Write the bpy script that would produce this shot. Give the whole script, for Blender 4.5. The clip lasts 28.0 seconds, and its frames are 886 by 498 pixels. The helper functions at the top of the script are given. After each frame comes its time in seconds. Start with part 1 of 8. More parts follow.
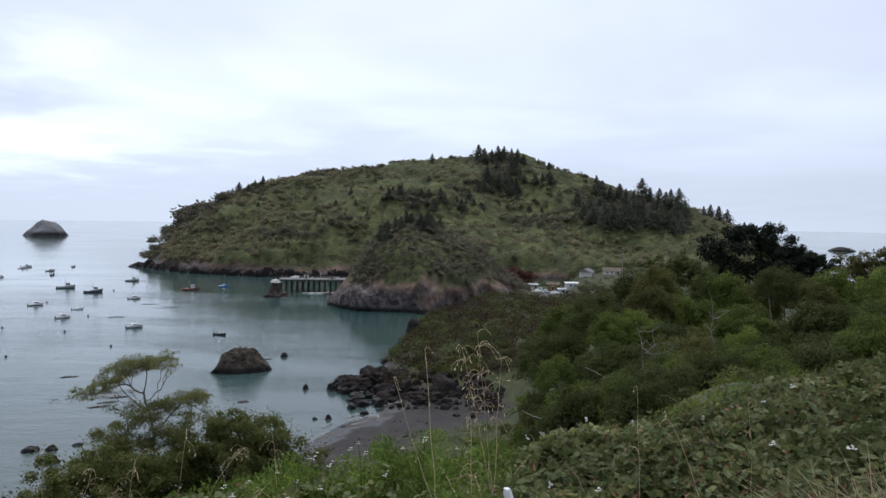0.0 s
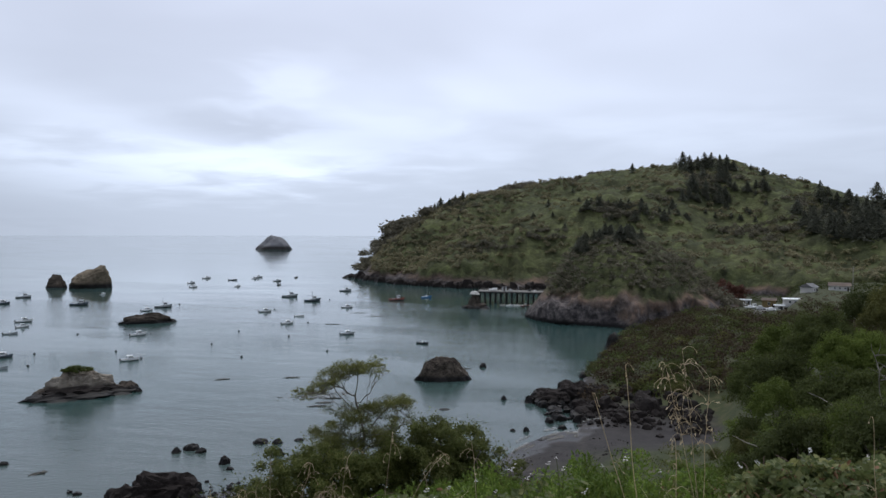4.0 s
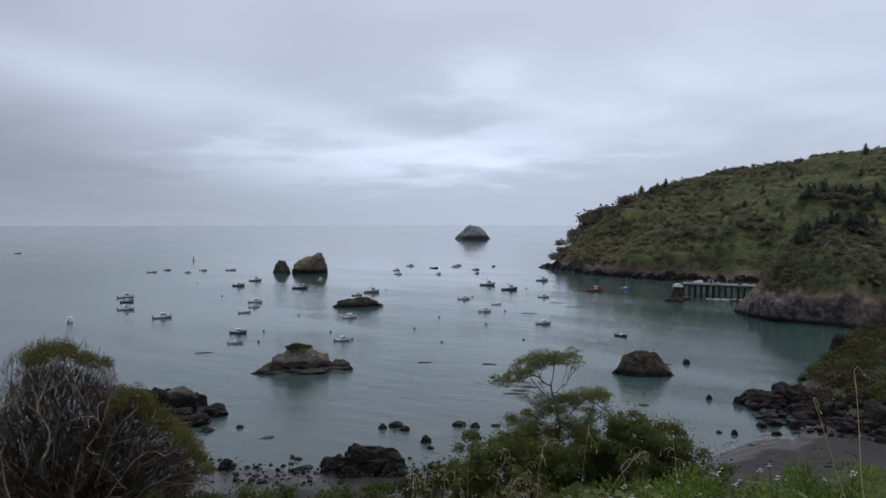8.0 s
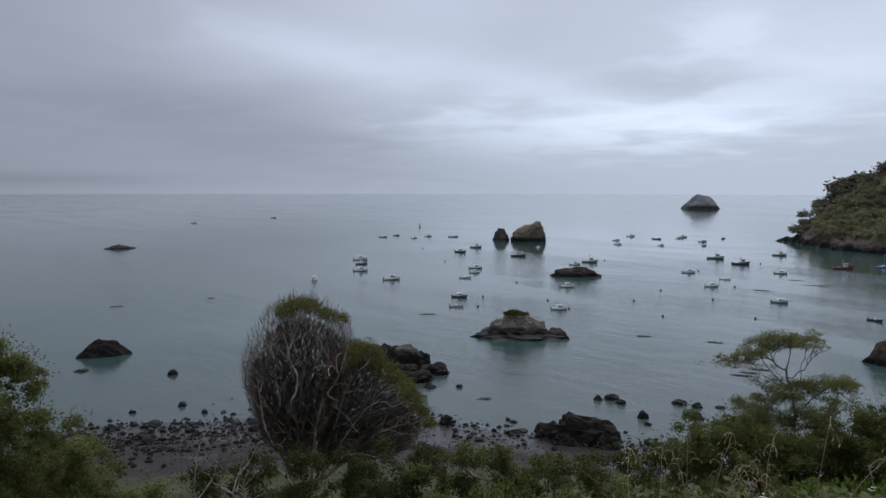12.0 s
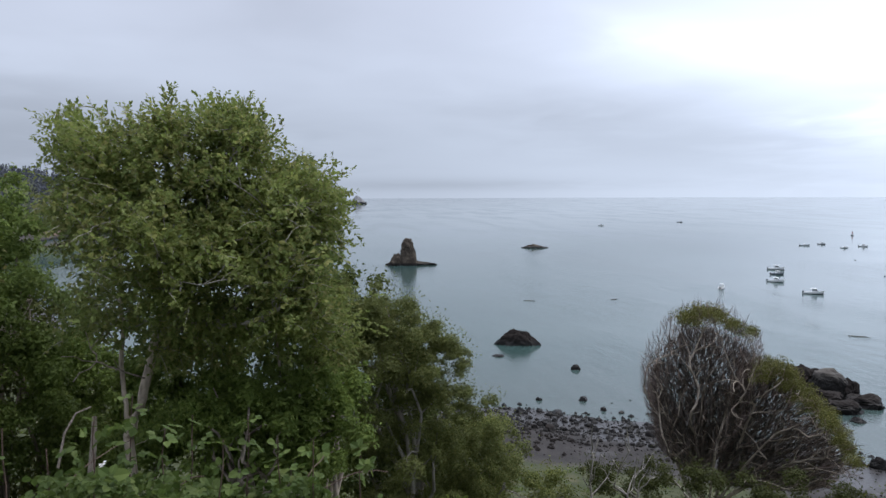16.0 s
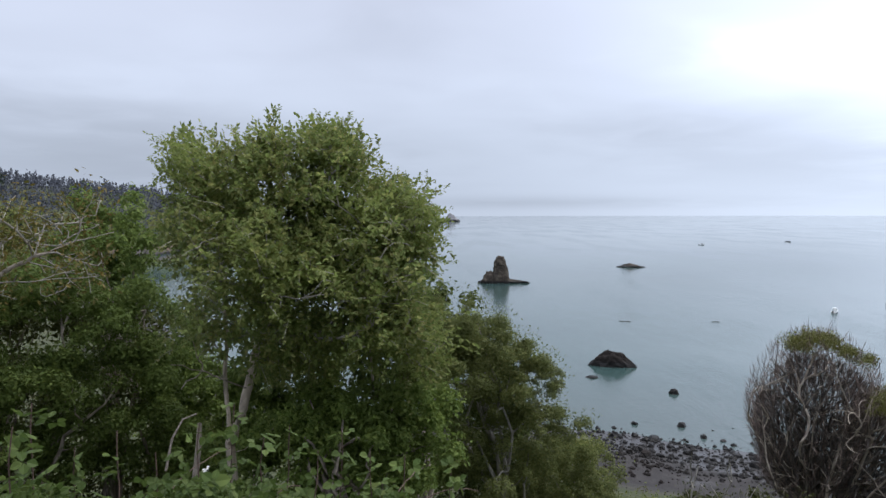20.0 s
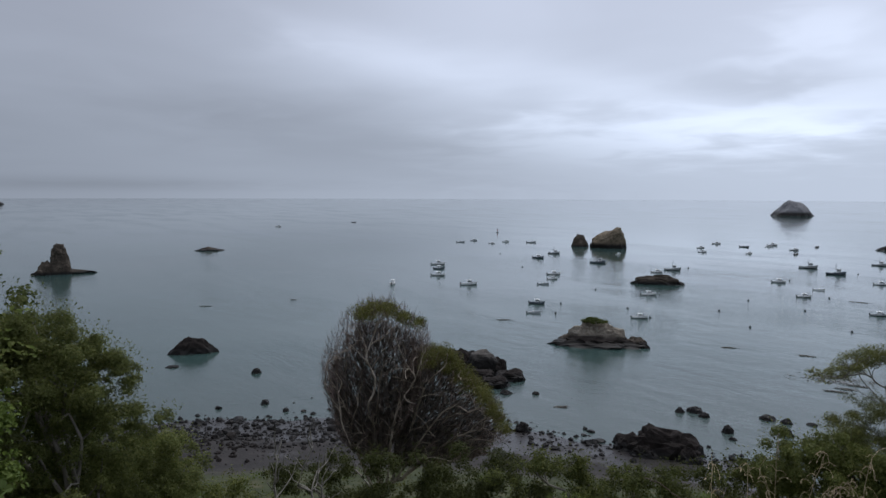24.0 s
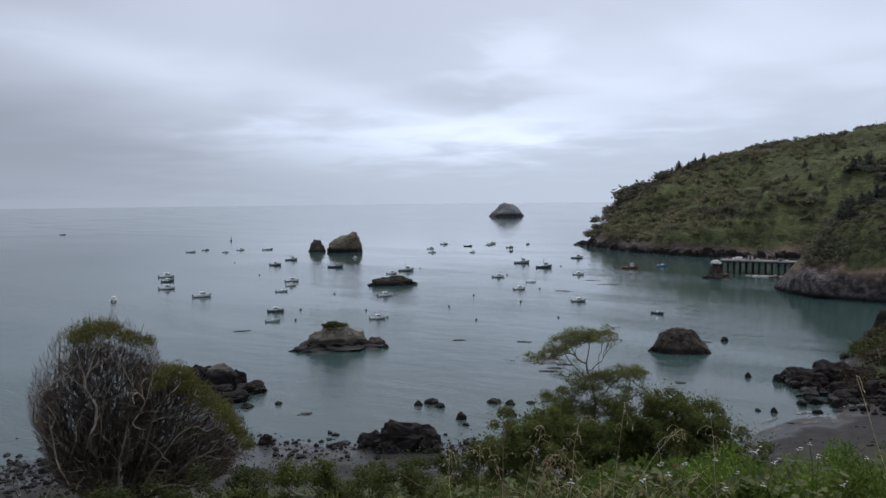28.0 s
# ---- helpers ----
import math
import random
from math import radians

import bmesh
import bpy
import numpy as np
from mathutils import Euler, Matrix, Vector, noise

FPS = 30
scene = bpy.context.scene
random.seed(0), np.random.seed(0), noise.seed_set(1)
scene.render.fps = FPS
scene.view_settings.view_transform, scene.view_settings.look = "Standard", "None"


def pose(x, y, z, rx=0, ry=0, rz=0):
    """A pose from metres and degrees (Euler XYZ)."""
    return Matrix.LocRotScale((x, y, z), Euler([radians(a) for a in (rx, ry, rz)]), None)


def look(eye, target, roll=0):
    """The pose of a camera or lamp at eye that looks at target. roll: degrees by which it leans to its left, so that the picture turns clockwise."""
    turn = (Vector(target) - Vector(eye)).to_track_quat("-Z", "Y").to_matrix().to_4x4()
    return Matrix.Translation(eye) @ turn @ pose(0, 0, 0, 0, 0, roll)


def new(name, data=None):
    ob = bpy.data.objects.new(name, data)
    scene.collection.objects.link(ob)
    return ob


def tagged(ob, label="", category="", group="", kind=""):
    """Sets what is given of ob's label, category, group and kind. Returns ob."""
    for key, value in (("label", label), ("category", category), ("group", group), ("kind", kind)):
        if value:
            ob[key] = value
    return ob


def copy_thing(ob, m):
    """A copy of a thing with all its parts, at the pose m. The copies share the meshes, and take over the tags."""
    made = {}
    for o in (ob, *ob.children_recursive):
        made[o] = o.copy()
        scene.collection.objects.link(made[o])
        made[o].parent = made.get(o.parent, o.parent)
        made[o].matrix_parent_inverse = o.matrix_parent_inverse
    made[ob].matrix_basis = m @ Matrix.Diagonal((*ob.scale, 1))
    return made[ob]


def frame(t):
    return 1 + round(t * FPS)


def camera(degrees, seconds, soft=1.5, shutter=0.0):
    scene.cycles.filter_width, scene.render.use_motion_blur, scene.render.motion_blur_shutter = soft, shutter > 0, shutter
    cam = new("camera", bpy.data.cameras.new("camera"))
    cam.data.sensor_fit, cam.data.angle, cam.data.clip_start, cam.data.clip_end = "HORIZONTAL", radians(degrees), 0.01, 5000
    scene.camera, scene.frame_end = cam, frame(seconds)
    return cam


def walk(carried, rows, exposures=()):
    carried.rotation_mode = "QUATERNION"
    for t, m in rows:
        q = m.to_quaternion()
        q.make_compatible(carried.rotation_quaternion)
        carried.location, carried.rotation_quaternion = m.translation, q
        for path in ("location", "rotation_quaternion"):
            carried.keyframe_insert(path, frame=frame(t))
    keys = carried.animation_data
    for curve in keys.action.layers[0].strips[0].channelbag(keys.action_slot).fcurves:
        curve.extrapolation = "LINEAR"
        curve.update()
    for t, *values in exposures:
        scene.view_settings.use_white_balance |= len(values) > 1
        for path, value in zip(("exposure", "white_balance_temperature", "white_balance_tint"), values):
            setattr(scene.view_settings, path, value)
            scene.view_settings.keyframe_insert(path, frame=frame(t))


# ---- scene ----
cam = camera(63.78, 28.0)
PATH = [
    (0.0, pose(0, 0, 40, 87.63, -0.85, -0.01)),
    (0.5, pose(0, 0, 40, 87.80, -0.63, 1.00)),
    (1.0, pose(0, 0, 40, 87.97, -0.57, 2.33)),
    (1.5, pose(0, 0, 40, 87.96, -0.59, 4.79)),
    (2.0, pose(0, 0, 40, 87.91, -0.34, 7.18)),
    (2.5, pose(0, 0, 40, 87.99, -0.33, 9.51)),
    (3.0, pose(0, 0, 40, 88.22, -0.19, 11.71)),
    (3.5, pose(0, 0, 40, 88.42, -0.18, 13.87)),
    (5.5, pose(0, 0, 40, 88.40, -0.22, 20.67)),
    (6.0, pose(0, 0, 40, 88.40, -0.25, 22.55)),
    (6.5, pose(0, 0, 40, 88.32, -0.29, 24.86)),
    (7.0, pose(0, 0, 40, 88.13, -0.20, 27.24)),
    (7.5, pose(0, 0, 40, 87.91, -0.06, 29.48)),
    (8.0, pose(0, 0, 40, 87.63, -0.01, 31.50)),
    (8.5, pose(0, 0, 40, 87.34, 0.02, 33.24)),
    (9.0, pose(0, 0, 40, 87.10, 0.05, 34.94)),
    (9.5, pose(0, 0, 40, 86.69, -0.29, 36.76)),
    (10.0, pose(0, 0, 40, 86.23, -0.65, 39.17)),
    (10.5, pose(0, 0, 40, 85.78, -0.67, 42.04)),
    (11.0, pose(0, 0, 40, 85.41, -0.49, 44.63)),
    (11.5, pose(0, 0, 40, 85.25, -0.19, 46.91)),
    (12.0, pose(0, 0, 40, 85.11, -0.07, 48.96)),
    (12.5, pose(0, 0, 40, 85.15, -0.87, 51.79)),
    (13.0, pose(0, 0, 40, 84.74, -1.46, 58.55)),
    (13.5, pose(0, 0, 40, 84.04, -1.15, 65.05)),
    (15.5, pose(0, 0, 40, 85.18, 0.26, 78.34)),
    (16.0, pose(0, 0, 40, 85.45, 0.26, 80.75)),
    (16.5, pose(0, 0, 40, 85.72, 0.38, 84.29)),
    (17.0, pose(0, 0, 40, 86.01, 0.53, 88.20)),
    (17.5, pose(0, 0, 40, 86.39, 0.54, 92.23)),
    (18.0, pose(0, 0, 40, 86.64, 0.70, 95.44)),
    (18.5, pose(0, 0, 40, 86.67, 0.67, 95.02)),
    (19.0, pose(0, 0, 40, 86.63, 0.63, 92.03)),
    (19.5, pose(0, 0, 40, 86.73, 0.46, 89.85)),
    (20.0, pose(0, 0, 40, 86.90, 0.19, 88.21)),
    (20.5, pose(0, 0, 40, 87.07, -0.11, 86.35)),
    (21.0, pose(0, 0, 40, 87.21, -0.49, 80.78)),
    (21.5, pose(0, 0, 40, 87.35, -1.01, 74.89)),
    (22.0, pose(0, 0, 40, 87.35, -1.05, 70.56)),
    (22.5, pose(0, 0, 40, 87.15, -1.25, 66.64)),
    (24.5, pose(0, 0, 40, 85.17, 0.11, 51.38)),
    (25.0, pose(0, 0, 40, 85.16, 0.15, 47.49)),
    (25.5, pose(0, 0, 40, 85.24, 0.17, 43.55)),
    (26.0, pose(0, 0, 40, 85.65, 0.25, 39.58)),
    (26.5, pose(0, 0, 40, 85.99, 0.04, 36.12)),
    (27.0, pose(0, 0, 40, 86.10, 0.27, 33.48)),
    (27.5, pose(0, 0, 40, 86.06, 0.49, 33.42)),
    (28.0, pose(0, 0, 40, 85.89, 0.59, 34.20)),
]
EXPOSURES = [(0.0, 0.17), (2.0, 0.07), (3.0, 0.0), (6.0, -0.24), (8.0, -0.36), (10.0, -0.41), (11.0, -0.39), (12.0, -0.34), (13.0, -0.22), (15.5, 0.45), (17.0, 0.72), (20.0, 0.74), (21.0, 0.5), (22.5, 0.0), (25.0, -0.26), (26.0, -0.22), (28.0, -0.22)]
walk(cam, PATH, EXPOSURES)

# ---- world, sun ----
world = bpy.data.worlds.new("overcast_sky")
scene.world = world
world.use_nodes = True
wn, wl = world.node_tree.nodes, world.node_tree.links
wn.clear()


def wnode(kind, **inputs):
    n = wn.new(kind)
    for k, v in inputs.items():
        n.inputs[k].default_value = v
    return n


def wmath(op, a, b=None, c=None, clamp=False):
    n = wn.new("ShaderNodeMath")
    n.operation, n.use_clamp = op, clamp
    for i, v in enumerate((a, b, c)):
        if v is None:
            continue
        if isinstance(v, (int, float)):
            n.inputs[i].default_value = v
        else:
            wl.new(v, n.inputs[i])
    return n.outputs[0]


tc = wn.new("ShaderNodeTexCoord")
sep = wn.new("ShaderNodeSeparateXYZ")
wl.new(tc.outputs["Generated"], sep.inputs[0])
dx, dy, dz = sep.outputs
up = wmath("MAXIMUM", dz, 0.0)
# cloud sheet seen in perspective: direction projected on a level plane
inv = wmath("DIVIDE", 1.0, wmath("ADD", up, 0.10))
comb = wn.new("ShaderNodeCombineXYZ")
wl.new(wmath("MULTIPLY", dx, inv), comb.inputs[0])
wl.new(wmath("MULTIPLY", dy, inv), comb.inputs[1])
big = wnode("ShaderNodeTexNoise", Scale=0.62, Detail=3.0, Roughness=0.45, Distortion=0.5)
fine = wnode("ShaderNodeTexNoise", Scale=1.7, Detail=3.5, Roughness=0.5, Distortion=0.3)
wl.new(comb.outputs[0], big.inputs["Vector"])
wl.new(comb.outputs[0], fine.inputs["Vector"])


def wmap(v, a, b, c, d, smooth=True):
    n = wn.new("ShaderNodeMapRange")
    n.interpolation_type = "SMOOTHSTEP" if smooth else "LINEAR"
    wl.new(v, n.inputs[0])
    for i, x in zip((1, 2, 3, 4), (a, b, c, d)):
        n.inputs[i].default_value = x
    return n.outputs[0]


cloud = wmath("ADD", wmap(big.outputs["Fac"], 0.36, 0.66, -0.08, 0.10), wmap(fine.outputs["Fac"], 0.35, 0.68, -0.012, 0.018))
cloud = wmath("MULTIPLY", cloud, wmap(dz, 0.02, 0.16, 0.0, 1.0))
cloud = wmath("MULTIPLY", cloud, wmap(dx, -0.94, -0.62, 0.3, 1.0))
# brighter part of the overcast over the headland, fog bank low over the open sea
glowdir = Vector((-0.10, 0.93, 0.36)).normalized()
dot = wmath("ADD", wmath("ADD", wmath("MULTIPLY", dx, glowdir.x), wmath("MULTIPLY", dy, glowdir.y)), wmath("MULTIPLY", dz, glowdir.z))
glow = wmap(dot, 0.1, 1.0, 0.0, 0.52)
grad = wmap(dz, 0.0, 0.20, 0.58, 0.72)
# long soft streaks and banks of the cloud sheet: direction, height, spreads, gain
azim = wmath("ADD", wmath("ARCTAN2", wmath("MULTIPLY", dx, -1.0), dy), wmap(fine.outputs["Fac"], 0.3, 0.7, -0.07, 0.07, False))
elev = wmath("ADD", dz, wmap(fine.outputs["Fac"], 0.3, 0.7, -0.014, 0.014, False))
level = wmath("ADD", wmath("ADD", wmath("ADD", grad, cloud), glow), wmap(dz, 0.30, 1.0, 0.0, 0.6))
for az, el, s_az, s_el, tilt, gain in [(37, 5.0, 9, 1.5, 3, 0.46), (22, 10.2, 7, 2.0, 0, 0.14), (28.3, 11.0, 3.2, 1.2, 28, 0.17), (28, 5.5, 7, 1.2, 0, 0.20), (57, 10.0, 7.5, 1.1, -12, 0.20), (62, 4.4, 12, 2.6, -10, -0.20), (31.5, 7.7, 3.6, 0.8, 5, -0.20), (44, 8.6, 7, 0.9, -14, 0.14), (8, 9, 14, 1.6, 0, 0.12), (80, 0.6, 9, 0.35, 0, -0.10), (112, 4.5, 12, 3.0, 0, -0.16), (78, 15, 15, 4.5, 0, -0.12), (63, 9.6, 7, 2.0, 6, 0.08), (-12, 2.5, 18, 1.6, 0, -0.08), (29, 7.0, 5, 1.0, 0, -0.10)]:
    u = wmath("SUBTRACT", azim, radians(az))
    w = wmath("SUBTRACT", elev if el > 2 else dz, math.sin(radians(el)))
    ct, st = math.cos(radians(tilt)), math.sin(radians(tilt))
    a = wmath("DIVIDE", wmath("SUBTRACT", wmath("MULTIPLY", u, ct), wmath("MULTIPLY", w, st)), radians(s_az))
    b = wmath("DIVIDE", wmath("ADD", wmath("MULTIPLY", w, ct), wmath("MULTIPLY", u, st)), radians(s_el))
    q = wmath("ADD", wmath("MULTIPLY", a, a), wmath("MULTIPLY", b, b))
    level = wmath("ADD", level, wmath("MULTIPLY", wmath("EXPONENT", wmath("MULTIPLY", q, -0.5)), gain))
tint = wn.new("ShaderNodeMix")
tint.data_type = "RGBA"
wl.new(wmap(dz, 0.0, 0.35, 0.0, 1.0), tint.inputs[0])
tint.inputs[6].default_value, tint.inputs[7].default_value = (0.79, 0.90, 1.10, 1), (0.82, 0.90, 1.115, 1)
bg = wn.new("ShaderNodeBackground")
wl.new(tint.outputs[2], bg.inputs["Color"])
wl.new(wmath("MULTIPLY", level, 0.72), bg.inputs["Strength"])
out = wn.new("ShaderNodeOutputWorld")
wl.new(bg.outputs[0], out.inputs[0])

sun = new("sun", bpy.data.lights.new("sun", "SUN"))
sun.data.energy, sun.data.angle, sun.data.color = 1.5, radians(35), (1.0, 0.97, 0.92)
sun.matrix_world = look((0, 0, 100), (12, -45, 0))


# ---- small tools ----
def polar(az, dist, z=0.0):
    a = radians(az)
    return Vector((-math.sin(a) * dist, math.cos(a) * dist, z))


def mesh_data(name, verts, faces, mat, smooth=False):
    """A mesh from vertex rows and face rows of one length."""
    me = bpy.data.meshes.new(name)
    verts, faces = np.asarray(verts, np.float32), np.asarray(faces, np.int32)
    n = faces.shape[1]
    me.vertices.add(len(verts))
    me.vertices.foreach_set("co", verts.ravel())
    me.loops.add(faces.size)
    me.loops.foreach_set("vertex_index", faces.ravel())
    me.polygons.add(len(faces))
    me.polygons.foreach_set("loop_start", np.arange(0, faces.size, n, dtype=np.int32))
    me.polygons.foreach_set("use_smooth", np.full(len(faces), smooth))
    me.update(calc_edges=True)
    if mat:
        me.materials.append(mat)
    return me


def put(name, me, parent=None, label="", loc=None):
    ob = new(name, me)
    if parent:
        ob.parent = parent
    if loc is not None:
        ob.location = loc
    if label:
        ob["label"] = label
    return ob


def part(name, bm, mat, parent, label="", smooth=False):
    me = bpy.data.meshes.new(name)
    for f in bm.faces:
        f.smooth = smooth
    bm.to_mesh(me)
    bm.free()
    me.materials.append(mat)
    return put(name, me, parent, label)


def thing(name, loc, label, category, group="", turn=0.0):
    ob = tagged(new(name), label, category, group)
    ob.empty_display_size = 0.2
    ob.location = loc
    ob.rotation_euler[2] = radians(turn)
    return ob


# ---- materials ----
def material(name, rough=0.8, metal=0.0):
    m = bpy.data.materials.new(name)
    m.use_nodes = True
    b = m.node_tree.nodes["Principled BSDF"]
    b.inputs["Roughness"].default_value, b.inputs["Metallic"].default_value = rough, metal
    return m, m.node_tree.nodes, m.node_tree.links, b


def ramp(nodes, links, fac, stops):
    r = nodes.new("ShaderNodeValToRGB")
    e = r.color_ramp.elements
    while len(e) < len(stops):
        e.new(0.5)
    for el, (p, c) in zip(e, stops):
        el.position, el.color = p, (*c, 1)
    links.new(fac, r.inputs[0])
    return r.outputs[0]


def tex(nodes, links, scale, detail=5.0, rough=0.55, vector=None, distort=0.0):
    n = nodes.new("ShaderNodeTexNoise")
    n.inputs["Scale"].default_value, n.inputs["Detail"].default_value = scale, detail
    n.inputs["Roughness"].default_value, n.inputs["Distortion"].default_value = rough, distort
    if vector is not None:
        links.new(vector, n.inputs["Vector"])
    return n.outputs["Fac"]


def blend(nodes, links, fac, a, b, mode="MIX"):
    n = nodes.new("ShaderNodeMix")
    n.data_type, n.blend_type = "RGBA", mode
    for sock, v in ((n.inputs[0], fac), (n.inputs[6], a), (n.inputs[7], b)):
        if isinstance(v, (int, float)):
            sock.default_value = v
        elif isinstance(v, tuple):
            sock.default_value = (*v, 1)
        else:
            links.new(v, sock)
    return n.outputs[2]


def remap(nodes, links, v, a, b, c=0.0, d=1.0):
    n = nodes.new("ShaderNodeMapRange")
    n.interpolation_type = "SMOOTHSTEP"
    links.new(v, n.inputs[0])
    for i, x in zip((1, 2, 3, 4), (a, b, c, d)):
        n.inputs[i].default_value = x
    return n.outputs[0]


def bump(nodes, links, bsdf, height, strength, dist):
    n = nodes.new("ShaderNodeBump")
    n.inputs["Strength"].default_value, n.inputs["Distance"].default_value = strength, dist
    links.new(height, n.inputs["Height"])
    links.new(n.outputs[0], bsdf.inputs["Normal"])
    return n


def world_pos(nodes):
    return nodes.new("ShaderNodeNewGeometry").outputs["Position"]


def xyz(nodes, links, v):
    n = nodes.new("ShaderNodeSeparateXYZ")
    links.new(v, n.inputs[0])
    return n.outputs


def stretch(nodes, links, v, sx, sy, sz, turn=0.0):
    n = nodes.new("ShaderNodeMapping")
    n.inputs["Scale"].default_value = (sx, sy, sz)
    n.inputs["Rotation"].default_value = (0, 0, radians(turn))
    links.new(v, n.inputs["Vector"])
    return n.outputs[0]


def mat_plain(name, color, rough=0.6, metal=0.0, vary=0.12, scale=3.0):
    m, n, l, b = material(name, rough, metal)
    dark = tuple(c * (1 - vary) for c in color)
    light = tuple(min(1, c * (1 + vary)) for c in color)
    l.new(ramp(n, l, tex(n, l, scale), [(0.3, dark), (0.7, light)]), b.inputs["Base Color"])
    return m


def mat_rock(name, dark, mid, light, scale=0.5, relief=0.5, tide=1.2):
    """Weathered sea rock: dark and wet below the tide line, mottled above."""
    m, n, l, b = material(name, 0.85)
    b.inputs["Specular IOR Level"].default_value = 0.15
    p = world_pos(n)
    a = tex(n, l, scale, 8.0, 0.62, p)
    c = tex(n, l, scale * 5, 6.0, 0.6, p)
    col = ramp(n, l, a, [(0.32, dark), (0.5, mid), (0.68, light)])
    col = blend(n, l, 0.5, col, ramp(n, l, c, [(0.35, tuple(x * 0.5 for x in mid)), (0.65, light)]))
    z = n.new("ShaderNodeMath")
    z.operation = "ADD"
    l.new(xyz(n, l, p)[2], z.inputs[0])
    wob = n.new("ShaderNodeMath")
    wob.operation = "MULTIPLY"
    l.new(c, wob.inputs[0])
    wob.inputs[1].default_value = -tide
    l.new(wob.outputs[0], z.inputs[1])
    wet = remap(n, l, z.outputs[0], tide * 0.1, tide * 1.1)
    l.new(blend(n, l, wet, (0.012, 0.011, 0.010), col), b.inputs["Base Color"])
    l.new(remap(n, l, wet, 0, 1, 0.45, 0.9), b.inputs["Roughness"])
    bump(n, l, b, blend(n, l, 0.5, a, c), relief, 1.0 / scale * 0.25)
    return m


def mat_leaf(name, lo, mid, hi, rough=0.55, see=0.35, patch_scale=0.9, deep=0.62):
    """Leaves: colour varies from leaf to leaf, light shines through."""
    m, n, l, b = material(name, rough)
    lo, mid, hi = (tuple(x * k for x, k in zip(v, (1.06, 0.92, 1.00))) for v in (lo, mid, hi))
    r = n.new("ShaderNodeNewGeometry").outputs["Random Per Island"]
    col = ramp(n, l, r, [(0.0, lo), (0.5, mid), (1.0, hi)])
    o = n.new("ShaderNodeObjectInfo").outputs["Random"]
    hs = n.new("ShaderNodeHueSaturation")
    l.new(remap(n, l, o, 0, 1, 0.75, 1.25), hs.inputs["Value"])
    l.new(col, hs.inputs["Color"])
    patch = tex(n, l, patch_scale, 3.0, 0.5, world_pos(n))
    col = blend(n, l, remap(n, l, patch, 0.38, 0.66, 0.0, 0.75), hs.outputs[0], tuple(x * deep for x in mid))
    l.new(col, b.inputs["Base Color"])
    b.inputs["Specular IOR Level"].default_value = 0.18
    t = n.new("ShaderNodeBsdfTranslucent")
    l.new(col, t.inputs["Color"])
    mix = n.new("ShaderNodeMixShader")
    mix.inputs[0].default_value = see
    l.new(b.outputs[0], mix.inputs[1])
    l.new(t.outputs[0], mix.inputs[2])
    l.new(mix.outputs[0], n["Material Output"].inputs[0])
    return m


def mat_sea():
    m, n, l, b = material("sea_water", 0.06)
    p = world_pos(n)
    b.inputs["IOR"].default_value = 1.333
    patch = tex(n, l, 0.012, 4.0, 0.55, stretch(n, l, p, 1.0, 0.45, 1, 20))
    deep = ramp(n, l, patch, [(0.35, (0.027, 0.057, 0.053)), (0.65, (0.043, 0.075, 0.069))])
    reach = n.new("ShaderNodeVectorMath")
    reach.operation = "LENGTH"
    l.new(p, reach.inputs[0])
    sandy = remap(n, l, reach.outputs["Value"], 112, 200, 0.34, 0.0)
    l.new(blend(n, l, sandy, deep, (0.084, 0.087, 0.081)), b.inputs["Base Color"])
    swell = tex(n, l, 0.16, 3.0, 0.5, stretch(n, l, p, 0.35, 1.0, 1, -25))
    chop = tex(n, l, 1.1, 4.0, 0.6, stretch(n, l, p, 0.6, 1.2, 1, -25))
    calm = remap(n, l, tex(n, l, 0.02, 3.0, 0.5, stretch(n, l, p, 0.3, 1.3, 1, -15), 0.6), 0.40, 0.62, 0.45, 1.15)
    h = blend(n, l, 0.32, swell, chop)
    bp = bump(n, l, b, h, 0.35, 0.6)
    ln = n.new("ShaderNodeVectorMath")
    ln.operation = "LENGTH"
    l.new(p, ln.inputs[0])
    fade = n.new("ShaderNodeMath")
    fade.operation = "MULTIPLY"
    l.new(remap(n, l, ln.outputs["Value"], 130, 620, 0.60, 0.11), fade.inputs[0])
    l.new(calm, fade.inputs[1])
    l.new(fade.outputs[0], bp.inputs["Strength"])
    l.new(remap(n, l, calm, 0.45, 1.15, 0.035, 0.085), b.inputs["Roughness"])
    return m


